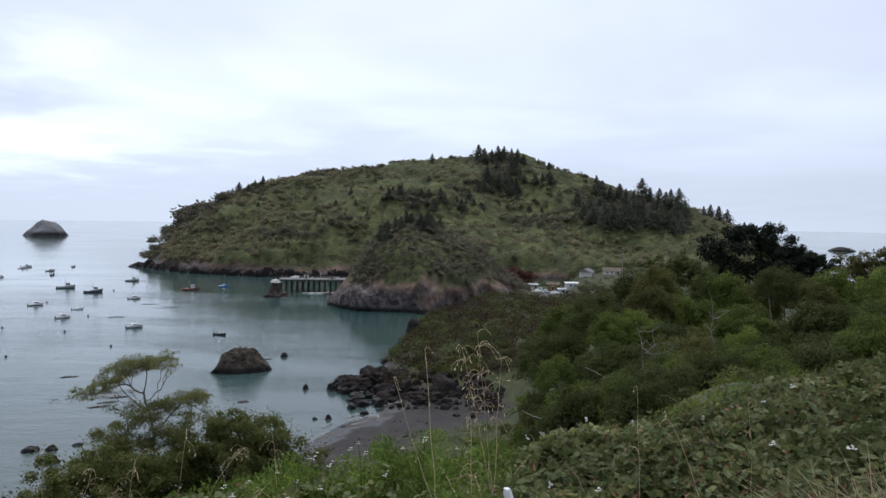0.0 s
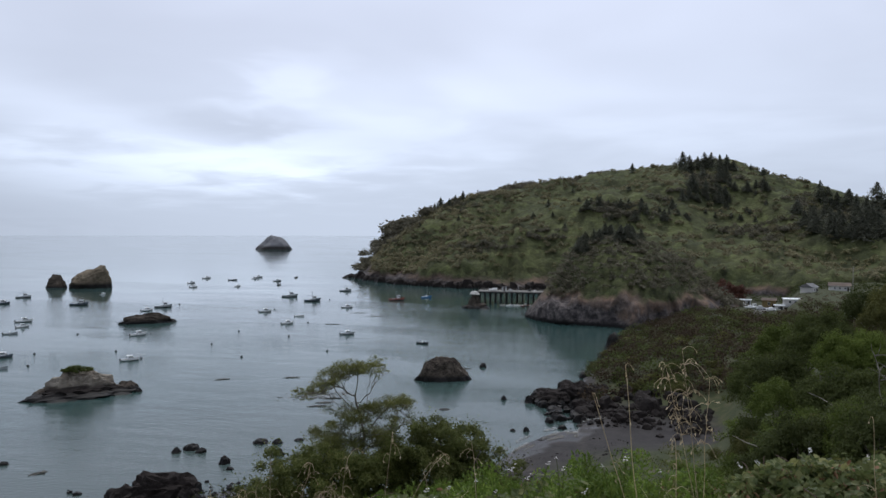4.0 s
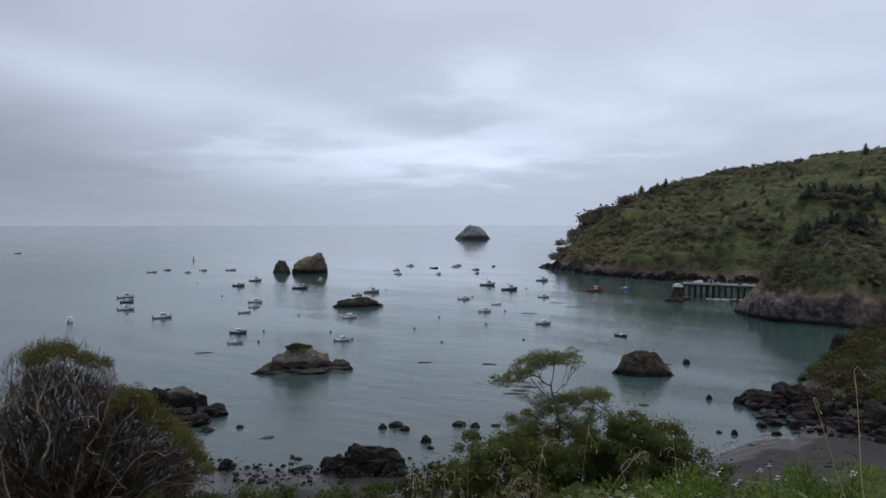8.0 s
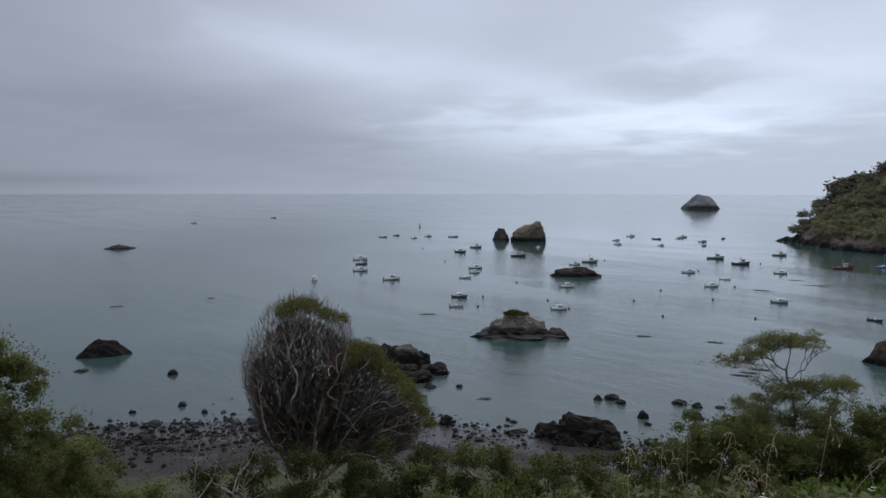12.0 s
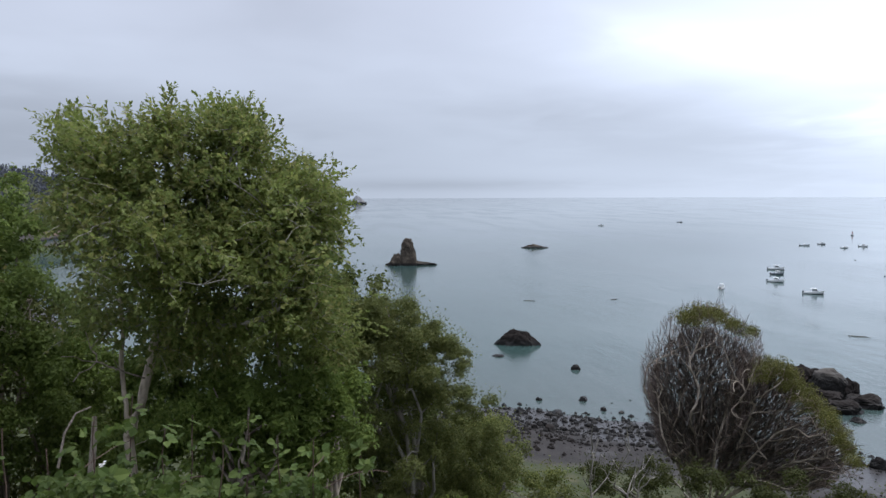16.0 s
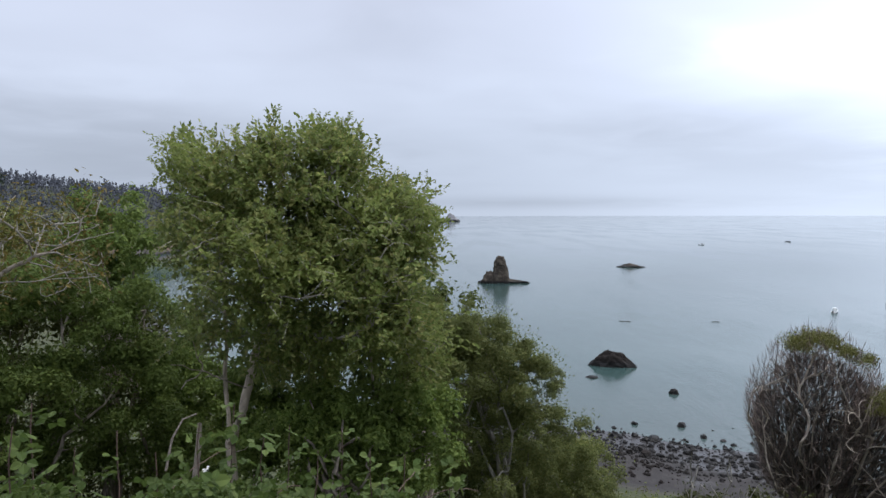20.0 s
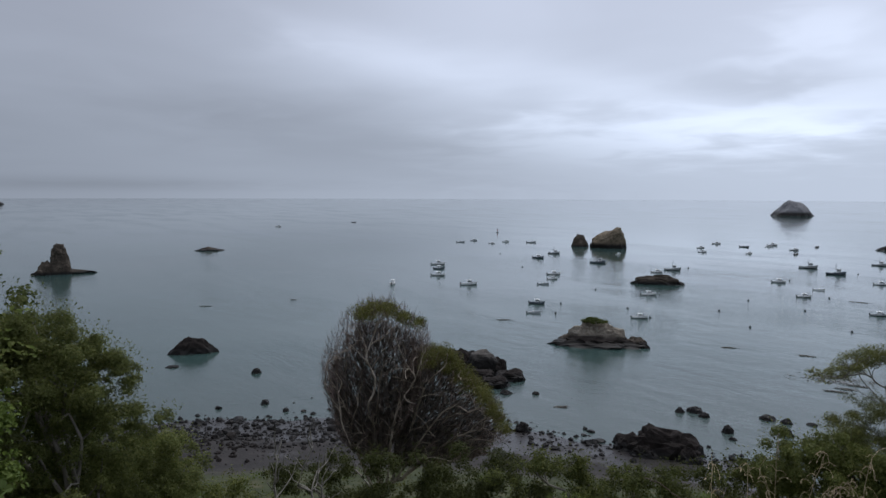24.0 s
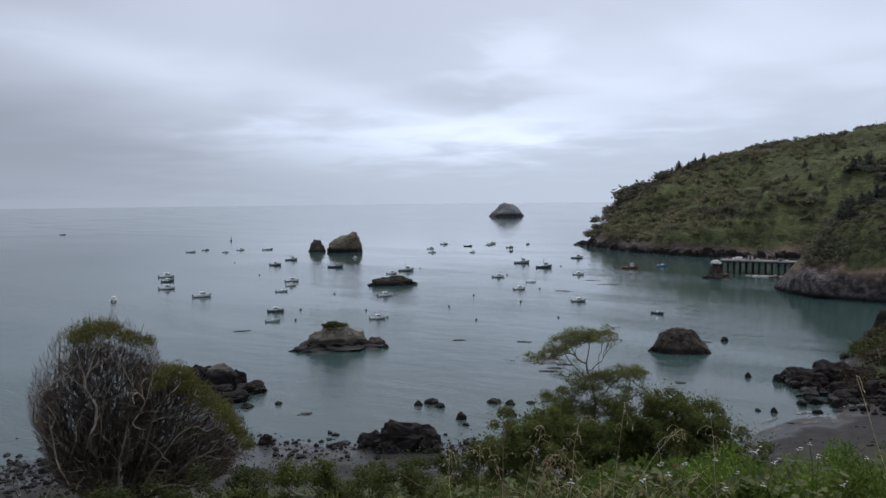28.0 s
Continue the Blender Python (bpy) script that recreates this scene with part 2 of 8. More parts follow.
def mat_ground():
    m, n, l, b = material("bluff_ground", 0.95)
    b.inputs["Specular IOR Level"].default_value = 0.3
    p = world_pos(n)
    z = xyz(n, l, p)[2]
    grass = ramp(n, l, tex(n, l, 0.5, 8.0, 0.6, p), [(0.3, (0.022, 0.028, 0.011)), (0.5, (0.040, 0.048, 0.017)), (0.7, (0.075, 0.068, 0.035))])
    sand = ramp(n, l, tex(n, l, 0.35, 8.0, 0.65, p), [(0.35, (0.020, 0.018, 0.017)), (0.65, (0.042, 0.037, 0.035))])
    wob = n.new("ShaderNodeMath")
    wob.operation = "MULTIPLY_ADD"
    l.new(tex(n, l, 0.15, 4.0, 0.5, p), wob.inputs[0])
    wob.inputs[1].default_value = 3.0
    l.new(z, wob.inputs[2])
    up = xyz(n, l, n.new("ShaderNodeNewGeometry").outputs["Normal"])[2]
    shore = ramp(n, l, tex(n, l, 0.6, 8.0, 0.6, p), [(0.35, (0.02, 0.018, 0.017)), (0.65, (0.06, 0.052, 0.045))])
    sand = blend(n, l, remap(n, l, up, 0.972, 0.99), shore, sand)
    col = blend(n, l, remap(n, l, wob.outputs[0], 3.6, 5.2), sand, grass)
    wet = remap(n, l, wob.outputs[0], 1.7, 3.0)
    col = blend(n, l, wet, blend(n, l, 0.6, sand, (0.03, 0.028, 0.027)), col)
    l.new(col, b.inputs["Base Color"])
    l.new(remap(n, l, wet, 0, 1, 0.32, 0.95), b.inputs["Roughness"])
    bump(n, l, b, tex(n, l, 4.0, 6.0, 0.6, p), 0.35, 0.1)
    return m


def mat_hill(name, cliff_z, scale=0.03, k=1.0):
    """Coastal scrub over brown earth and rock: rock where it is steep near the water, patched greens above."""
    m, n, l, b = material(name, 0.95)
    b.inputs["Specular IOR Level"].default_value = 0.15
    geo = n.new("ShaderNodeNewGeometry")
    p = geo.outputs["Position"]
    z = xyz(n, l, p)[2]
    a = tex(n, l, scale, 6.0, 0.6, p)
    c = tex(n, l, scale * 7, 7.0, 0.62, p)
    # greens raised a little to stand in for haze
    green = ramp(n, l, a, [(0.33, (0.042, 0.044, 0.025)), (0.43, (0.064, 0.068, 0.035)), (0.53, (0.091, 0.095, 0.045)), (0.64, (0.114, 0.120, 0.052)), (0.75, (0.127, 0.122, 0.058))])
    green = blend(n, l, 0.45, green, ramp(n, l, c, [(0.35, (0.015, 0.021, 0.008)), (0.65, (0.055, 0.068, 0.021))]))
    rock = ramp(n, l, c, [(0.36, (0.024 * k, 0.022 * k, 0.022 * k)), (0.5, (0.062 * k, 0.055 * k, 0.053 * k)), (0.68, (0.15 * k, 0.130 * k, 0.120 * k))])
    earth = ramp(n, l, tex(n, l, scale * 3, 5.0, 0.6, stretch(n, l, p, 1, 1, 0.35)), [(0.35, (0.060 * k, 0.046 * k, 0.038 * k)), (0.5, (0.095 * k, 0.070 * k, 0.054 * k)), (0.68, (0.165 * k, 0.112 * k, 0.080 * k))])
    wob = n.new("ShaderNodeMath")
    wob.operation = "MULTIPLY_ADD"
    l.new(a, wob.inputs[0])
    wob.inputs[1].default_value = -cliff_z * 2.2
    l.new(z, wob.inputs[2])
    over = remap(n, l, wob.outputs[0], -cliff_z * 0.42, -cliff_z * 0.02)
    col = blend(n, l, remap(n, l, wob.outputs[0], -cliff_z * 0.75, -cliff_z * 0.35), rock, earth)
    # bush tops: a tone for each, rounded, closer together where the scrub is small
    tops = []
    for cell, weight in ((scale * 5.5, 0.0), (scale * 12.0, 0.5)):
        vo = n.new("ShaderNodeTexVoronoi")
        vo.inputs["Scale"].default_value, vo.inputs["Randomness"].default_value = cell, 1.0
        warp = n.new("ShaderNodeVectorMath")
        warp.operation = "MULTIPLY_ADD"
        wobble = n.new("ShaderNodeTexNoise")
        wobble.inputs["Scale"].default_value = scale * 8
        l.new(p, wobble.inputs["Vector"])
        l.new(wobble.outputs["Color"], warp.inputs[0])
        warp.inputs[1].default_value = (0.16 / scale, 0.16 / scale, 0.16 / scale)
        l.new(p, warp.inputs[2])
        l.new(warp.outputs[0], vo.inputs["Vector"])
        tops.append(vo)
    tone = xyz(n, l, tops[0].outputs["Color"])[0]
    green = blend(n, l, 1.0, green, ramp(n, l, tone, [(0.0, (0.68, 0.66, 0.66)), (0.5, (1.0, 1.0, 1.0)), (1.0, (1.25, 1.28, 1.2))]), "MULTIPLY")
    tone = xyz(n, l, tops[1].outputs["Color"])[1]
    green = blend(n, l, 0.7, green, ramp(n, l, tone, [(0.0, (0.7, 0.7, 0.7)), (1.0, (1.3, 1.3, 1.3))]), "MULTIPLY")
    height = n.new("ShaderNodeMath")
    height.operation = "MULTIPLY_ADD"
    l.new(tops[0].outputs["Distance"], height.inputs[0])
    height.inputs[1].default_value = -1.0
    l.new(blend(n, l, 0.45, c, tops[1].outputs["Distance"], "SUBTRACT"), height.inputs[2])
    col = blend(n, l, over, col, green)
    col = blend(n, l, remap(n, l, z, 0.5, 2.6), (0.010, 0.010, 0.010), col)
    l.new(col, b.inputs["Base Color"])
    bump(n, l, b, height.outputs[0], 0.55, 0.05 / scale)
    return m


ROCK = mat_rock("sea_rock", (0.014, 0.012, 0.010), (0.040, 0.032, 0.025), (0.135, 0.112, 0.088), 0.35)
ROCK_TAN = mat_rock("tan_sea_rock", (0.04, 0.034, 0.025), (0.125, 0.10, 0.068), (0.28, 0.23, 0.165), 0.2, 0.7, 3.0)
# far rocks: colours lightened and greyed to carry the haze of distance
ROCK_HAZED = mat_rock("hazed_sea_rock", (0.110, 0.110, 0.113), (0.185, 0.186, 0.192), (0.290, 0.290, 0.295), 0.08, 0.8, 6.0)
ROCK_DARK = mat_rock("dark_shore_rock", (0.008, 0.0068, 0.006), (0.018, 0.0145, 0.013), (0.039, 0.032, 0.028), 0.7)
BARK_BROWN = mat_plain("brown_bark", (0.135, 0.098, 0.074), 0.9, 0, 0.45, 12.0)
ROAD = mat_plain("worn_asphalt", (0.13, 0.125, 0.12), 0.9, 0, 0.2, 0.6)
RUSSET = mat_leaf("russet_leaves", (0.085, 0.045, 0.03), (0.12, 0.062, 0.042), (0.16, 0.09, 0.06), 0.8, 0.3)
ROCK_PALE = mat_rock("pale_lichen_rock", (0.045, 0.04, 0.035), (0.12, 0.105, 0.09), (0.26, 0.235, 0.205), 0.3, 0.6, 4.2)
ISLET = mat_rock("islet_rock", (0.060, 0.050, 0.038), (0.205, 0.175, 0.135), (0.40, 0.355, 0.29), 0.28, 0.8, 2.3)
GUANO = mat_plain("guano_crust", (0.45, 0.43, 0.40), 0.9, 0, 0.3, 2.0)
SEA = mat_sea()
GROUND = mat_ground()
HILL = mat_hill("headland_scrub", 9.0, 0.03, 0.95)
KNOLL = mat_hill("knoll_scrub", 14.5, 0.06, 1.25)
SCRUB = mat_leaf("scrub_leaves", (0.040, 0.056, 0.014), (0.072, 0.098, 0.023), (0.115, 0.140, 0.036), 0.6, 0.42)
SCRUB_BRIGHT = mat_leaf("bright_shrub_leaves", (0.052, 0.082, 0.016), (0.088, 0.134, 0.025), (0.142, 0.186, 0.042))
SCRUB_OLIVE = mat_leaf("olive_shrub_leaves", (0.050, 0.060, 0.017), (0.088, 0.102, 0.027), (0.140, 0.150, 0.046))
# next four: base colours raised in place of the haze over the headland
HILL_DARK = mat_leaf("hazed_headland_shrub_leaves", (0.137, 0.146, 0.079), (0.171, 0.178, 0.096), (0.206, 0.214, 0.113), 0.8, 0.42, 0.016, 0.5)
HILL_LIGHT = mat_leaf("hazed_headland_bracken", (0.169, 0.182, 0.088), (0.204, 0.219, 0.105), (0.241, 0.253, 0.126), 0.8, 0.45, 0.016, 0.5)
NEEDLE_HILL = mat_leaf("hazed_spruce_needles", (0.076, 0.093, 0.066), (0.099, 0.120, 0.081), (0.125, 0.147, 0.097), 0.8, 0.35, 0.2, 0.8)
BUSH_HILL = mat_leaf("hazed_headland_bush_leaves", (0.103, 0.111, 0.074), (0.134, 0.143, 0.092), (0.171, 0.177, 0.111), 0.8, 0.35, 0.1, 0.8)
SLOPE_DARK = mat_leaf("slope_dark_leaves", (0.052, 0.074, 0.021), (0.070, 0.100, 0.027), (0.090, 0.122, 0.035), 0.7, 0.45, 0.25, 0.7)
SLOPE_GREEN = mat_leaf("slope_green_leaves", (0.084, 0.130, 0.025), (0.108, 0.165, 0.032), (0.136, 0.194, 0.043), 0.7, 0.45, 0.25, 0.7)
SLOPE_OLIVE = mat_leaf("slope_olive_leaves", (0.082, 0.100, 0.028), (0.108, 0.128, 0.035), (0.140, 0.154, 0.048), 0.7, 0.45, 0.25, 0.7)
POINT_BROWN = mat_leaf("brown_brush_leaves", (0.058, 0.049, 0.027), (0.072, 0.059, 0.032), (0.091, 0.074, 0.042), 0.8, 0.3, 0.1)
NEEDLE = mat_leaf("conifer_needles", (0.010, 0.018, 0.010), (0.018, 0.031, 0.016), (0.030, 0.046, 0.022), 0.7, 0.15)
# pale blue-grey stands in for the haze over the far forest
NEEDLE_HAZED = mat_leaf("hazed_conifer_needles", (0.070, 0.088, 0.098), (0.082, 0.102, 0.112), (0.094, 0.116, 0.126), 0.9, 0.1)
YELLOW = mat_leaf("yellowing_leaves", (0.06, 0.08, 0.02), (0.13, 0.13, 0.03), (0.24, 0.20, 0.05))
ALDER = mat_leaf("alder_leaves", (0.128, 0.198, 0.053), (0.207, 0.290, 0.077), (0.314, 0.350, 0.119), 0.5, 0.56, 0.9, 0.92)
THICKET = mat_leaf("thicket_leaves", (0.072, 0.122, 0.026), (0.114, 0.184, 0.038), (0.168, 0.245, 0.056), 0.6, 0.45, 0.9, 0.75)
FEATHER = mat_leaf("fine_shrub_leaves", (0.076, 0.108, 0.029), (0.122, 0.164, 0.042), (0.190, 0.225, 0.068), 0.6, 0.5, 0.9, 0.72)
PALE_STEM = mat_plain("bleached_bush_stems", (0.34, 0.285, 0.225), 0.9, 0, 0.45, 18.0)
GREY_WOOD = mat_plain("weathered_grey_wood", (0.235, 0.196, 0.158), 0.9, 0, 0.6, 18.0)
SHRUB_DARK = mat_leaf("dark_fine_shrub_leaves", (0.088, 0.124, 0.036), (0.140, 0.186, 0.052), (0.205, 0.244, 0.076), 0.6, 0.5, 0.9, 0.75)
FERN = mat_leaf("feathery_herb_leaves", (0.075, 0.14, 0.022), (0.125, 0.22, 0.035), (0.18, 0.27, 0.05), 0.55, 0.45)
BRAMBLE = mat_leaf("bramble_leaves", (0.062, 0.094, 0.030), (0.112, 0.160, 0.052), (0.225, 0.255, 0.096), 0.5, 0.42)
SAPLING = mat_leaf("sapling_leaves", (0.080, 0.102, 0.030), (0.120, 0.148, 0.042), (0.180, 0.200, 0.064), 0.6, 0.55, 0.9, 0.85)
BRAMBLE_FRESH = mat_leaf("fresh_bramble_leaves", (0.050, 0.098, 0.021), (0.094, 0.162, 0.036), (0.185, 0.255, 0.066), 0.5, 0.45)
CANOPY = mat_leaf("fine_olive_canopy", (0.085, 0.104, 0.024), (0.140, 0.165, 0.037), (0.210, 0.225, 0.058))
DRY_LEAF = mat_leaf("dry_bramble_leaves", (0.11, 0.065, 0.035), (0.19, 0.125, 0.065), (0.30, 0.22, 0.12), 0.8, 0.3)
STRAW = mat_leaf("dry_grass", (0.38, 0.35, 0.19), (0.54, 0.50, 0.29), (0.68, 0.64, 0.41), 0.7, 0.3)
PETAL = mat_plain("white_petals", (0.46, 0.45, 0.42), 0.6, 0, 0.08, 20.0)
CANE = mat_plain("bramble_cane", (0.09, 0.055, 0.04), 0.8, 0, 0.3, 15.0)
TWIG = mat_leaf("grey_twigs", (0.105, 0.088, 0.070), (0.150, 0.128, 0.102), (0.200, 0.176, 0.144), 0.9, 0.05)
BARK = mat_plain("grey_bark", (0.22, 0.20, 0.17), 0.9, 0, 0.45, 9.0)
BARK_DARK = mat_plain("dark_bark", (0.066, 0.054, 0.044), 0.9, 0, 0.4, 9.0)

WHITE_PAINT = mat_plain("white_paint", (0.74, 0.75, 0.74), 0.5, 0, 0.06, 6.0)
WHITE_WALL = mat_plain("white_wall", (0.58, 0.57, 0.54), 0.8, 0, 0.12, 1.0)
ROOF_GREY = mat_plain("grey_shingle", (0.16, 0.16, 0.16), 0.9, 0, 0.3, 2.0)
ROOF_BROWN = mat_plain("brown_shingle", (0.12, 0.09, 0.07), 0.9, 0, 0.3, 2.0)
OCHRE = mat_plain("ochre_timber", (0.22, 0.16, 0.07), 0.85, 0, 0.25, 1.5)
BOAT_WHITE = mat_plain("white_gelcoat", (0.80, 0.81, 0.80), 0.35, 0, 0.08, 2.0)
BOAT_GREY = mat_plain("grey_aluminium", (0.42, 0.44, 0.45), 0.45, 0.2, 0.15, 2.0)
BOAT_DARK = mat_plain("black_rubber", (0.025, 0.027, 0.03), 0.6, 0, 0.2, 2.0)
BOAT_NAVY = mat_plain("dark_blue_hull", (0.10, 0.125, 0.15), 0.4, 0, 0.2, 2.0)
BOAT_BLUE = mat_plain("blue_hull", (0.05, 0.16, 0.34), 0.4, 0, 0.15, 2.0)
BOAT_RED = mat_plain("red_hull", (0.26, 0.065, 0.045), 0.5, 0, 0.2, 2.0)
DECK = mat_plain("worn_deck", (0.28, 0.26, 0.23), 0.8, 0, 0.2, 2.0)
DECK_PALE = mat_plain("weathered_pier_deck", (0.36, 0.34, 0.31), 0.9, 0, 0.25, 1.0)
PILE = mat_plain("tarred_timber", (0.035, 0.03, 0.026), 0.9, 0, 0.35, 1.5)
PILE_PALE = mat_plain("bleached_timber", (0.33, 0.31, 0.28), 0.9, 0, 0.25, 3.0)
KELP = mat_plain("wet_kelp", (0.035, 0.03, 0.018), 0.4, 0, 0.3, 2.0)
GLASS_DARK = mat_plain("dark_glass", (0.02, 0.024, 0.028), 0.12, 0, 0.1, 1.0)

# ---- sea, ground ----
rings = [0.0] + [40 * 1.09 ** k for k in range(56)]
rings = [r for r in rings if r < 4900] + [4900.0]
seg = 180
sv = [(0, 0, 0)] + [(r * math.cos(2 * math.pi * k / seg), r * math.sin(2 * math.pi * k / seg), 0) for r in rings[1:] for k in range(seg)]
sf = [(1 + i * seg + k, 1 + (i + 1) * seg + k, 1 + (i + 1) * seg + (k + 1) % seg, 1 + i * seg + (k + 1) % seg) for i in range(len(rings) - 2) for k in range(seg)]
water = put("water", mesh_data("water", sv, sf, SEA, True))
tagged(water, "calm grey-green bay water with soft ripples", "sea", kind="structure")

DIST = [4, 10, 20, 40, 70, 100, 140, 180, 260, 400]
BLUFF = {
    125: [38.3, 36.5, 33.5, 31, 28, 26, 22, 16, 10, 3],
    100: [38.0, 35.2, 30, 21, 12, 4, -0.4, -2, -5, -6],
    60: [38.0, 35, 29.5, 20, 9, 1.5, -1.0, -2, -5, -6],
    42: [38.0, 35, 29.5, 20, 8.5, 0.9, -1.6, -3, -5, -6],
    15: [38.0, 35, 30, 21, 10, 0.3, -1.6, -3, -5, -6],
    5: [38.0, 35.2, 31, 22, 13, 4, 0.15, -2.2, -4, -6],
    4.4: [38.0, 35.3, 31.1, 22.2, 13.2, 4.3, 0.5, 1.3, -3.5, -6],
    3.4: [38.0, 35.4, 31.2, 22.4, 13.4, 4.6, 0.7, 3.2, -3, -5.5],
    2.3: [38.05, 35.5, 31.4, 22.7, 13.7, 5, 0.9, 5.0, -0.8, -5],
    1: [38.05, 35.6, 31.5, 23, 14, 5.5, 1.0, 6.0, 1.8, -4],
    -5: [38.1, 36, 32, 24, 15, 7, 1.6, 8.5, 9.0, 3.4],
    -9.8: [38.17, 36.4, 33, 27.9, 23.4, 19.3, 12.9, 11.4, 7.0, 2.9],
    -11.2: [38.19, 36.5, 33.2, 29, 26, 23, 16.5, 12.2, 7.6, 10.5],
    -13: [38.2, 36.6, 33.5, 30, 28, 26, 19, 13, 8, 11.5],
    -24: [38.3, 37.2, 35.5, 32, 30, 28.5, 26, 23, 18, 12],
    -45: [38.4, 38, 37, 35, 33, 31, 30, 28, 22, 8],
}
AZS = sorted(BLUFF)


def bluff(az, d):
    """Height of the bluff by direction and distance from the lookout."""
    row = {a: BLUFF[a] for a in AZS}
    if az > 125 or az < -45:
        t = min(1.0, (az - 125) / 40.0 if az > 125 else (-45 - az) / 40.0)
        base = np.interp(d, DIST, BLUFF[125 if az > 125 else -45])
        z = base * (1 - t) + (38.4 + min(d, 400) * 0.004) * t
    else:
        k = max(0, min(len(AZS) - 2, int(np.searchsorted(AZS, az)) - 1))
        a, b = AZS[k], AZS[k + 1]
        t = (az - a) / (b - a)
        t = t * t * (3 - 2 * t)
        z = float(np.interp(d, DIST, row[a])) * (1 - t) + float(np.interp(d, DIST, row[b])) * t
    if d < 4:
        z = 38.4 + (z - 38.4) * (d / 4) ** 2
    edge = 400 if az > 6 or az < -26 else 520
    if d > edge:
        z = z + (-6 - z) * min(1.0, (d - edge) / 120)
    return z


def ground_z(x, y):
    d = math.hypot(x, y)
    az = math.degrees(math.atan2(-x, y))
    az = az - 360 if az > 222 else az
    if az < -138:
        az += 360
    z = bluff(az, d)
    rough = min(1.0, max(0.0, (d - 4) / 15))
    return z + rough * 0.5 * noise.fractal(Vector((x * 0.06, y * 0.06, 0)), 1.0, 2.0, 4) * (1.0 if z > 1 else 0.4)


azs = [a * 0.5 for a in range(-90, 274)] + [140 + 5 * k for k in range(0, 35)]
azs = [a for a in azs if a < 315]
rr = [0.0, 0.15] + [0.4 * 1.06 ** k for k in range(140)]
rr = [r for r in rr if r < 700] + [900, 1500, 3000, 4890]
gv = [(0, 0, 38.4)]
for r in rr:
    for a in azs:
        q = polar(a, r)
        gv.append((q.x + 0.03, q.y + 0.02, ground_z(q.x, q.y)))
na = len(azs)
gf = [(1 + i * na + k, 1 + i * na + (k + 1) % na, 1 + (i + 1) * na + (k + 1) % na, 1 + (i + 1) * na + k) for i in range(len(rr) - 1) for k in range(na)]
ground = put("ground", mesh_data("ground", gv, gf, GROUND, True))
tagged(ground, "steep coastal bluff of earth and grass running down to a pebble beach", "ground", kind="structure")


# ---- hills ----
def hill(name, mat, label, az, el, shore, ridge, back, cliff, seed, cols, rows, foot=-3.0, rough=5.0, wave=0.018):
    """A hill between its shore line and its ridge line, given by direction, distance and the ridge's elevation angle."""
    a0, a1 = az[0], az[-1]
    order = np.argsort(az)
    azk, elk, sk, rk = (np.array(v, float)[order] for v in (az, el, shore, ridge))
    vs = []
    srow = np.linspace(-0.05, 2.0, rows)
    off = Vector((seed * 13.7, seed * 7.3, seed))
    for a in np.linspace(a0, a1, cols):
        s_d, r_d, e = np.interp(a, azk, sk), np.interp(a, azk, rk), np.interp(a, azk, elk)
        top = 40 + r_d * math.tan(radians(e))
        for s in srow:
            if s <= 0:
                d, z = s_d + s * 60, foot * (-s / 0.05)
            elif s <= 1:
                d = s_d + (r_d - s_d) * s
                c = min(cliff * (1 + 0.5 * noise.fractal(Vector((a * 0.9, seed, 0)), 1.0, 2.0, 4)), top * 0.6)
                z = c * min(1, s / 0.05) ** 0.7 + (top - c) * math.sin(max(0, s - 0.03) / 0.97 * math.pi / 2) ** 1.05
            else:
                d = r_d + back * (s - 1)
                z = top * math.cos((s - 1) * math.pi / 2) + foot * (s - 1)
            q = polar(a, d)
            k = max(0, min(1, s / 0.06)) * max(0, min(1, (2 - s) / 0.3))
            damp = 1 - 0.75 * math.exp(-((s - 1) / 0.12) ** 2)
            nz = noise.fractal(Vector((q.x * wave, q.y * wave, 0)) + off, 1.0, 2.0, 6)
            near = math.exp(-((s - 0.02) / 0.05) ** 2)
            nd = noise.fractal(Vector((q.x * 0.03, q.y * 0.03, 3)) + off, 1.0, 2.0, 5) * 14 * near
            q2 = polar(a, d + nd)
            vs.append((q2.x, q2.y, z + rough * min(1.0, max(0.0, top) / 45) * nz * k * damp))
    n = len(srow)
    fs = [(i * n + j, (i + 1) * n + j, (i + 1) * n + j + 1, i * n + j + 1) for i in range(cols - 1) for j in range(n - 1)]
    ob = put(name, mesh_data(name, vs, fs, mat, True))
    tagged(ob, label, "hill", kind="structure")
    return ob, np.array(vs).reshape(cols, n, 3)


head, head_grid = hill(
    "headland", HILL, "steep scrub-covered headland with dark rock along its waterline",
    [23.0, 22.0, 20.6, 19, 17, 14, 11, 6.5, 3.4, 0, -2.5, -6.5, -8.8, -11, -14, -18.9, -22.3, -27],
    [-3.8, -3.2, -1.6, -0.1, 0.9, 2.1, 3.05, 3.75, 4.15, 4.7, 4.8, 4.75, 4.1, 3.05, 1.7, 0.6, -0.5, -2.2],
    [622, 575, 545, 527, 507, 489, 484, 470, 455, 445, 440, 440, 440, 440, 440, 450, 470, 500],
    [624, 650, 680, 700, 720, 740, 770, 800, 830, 850, 850, 840, 820, 790, 760, 740, 720, 700],
    260, 9, 1, 420, 190, rough=17.0, wave=0.011)
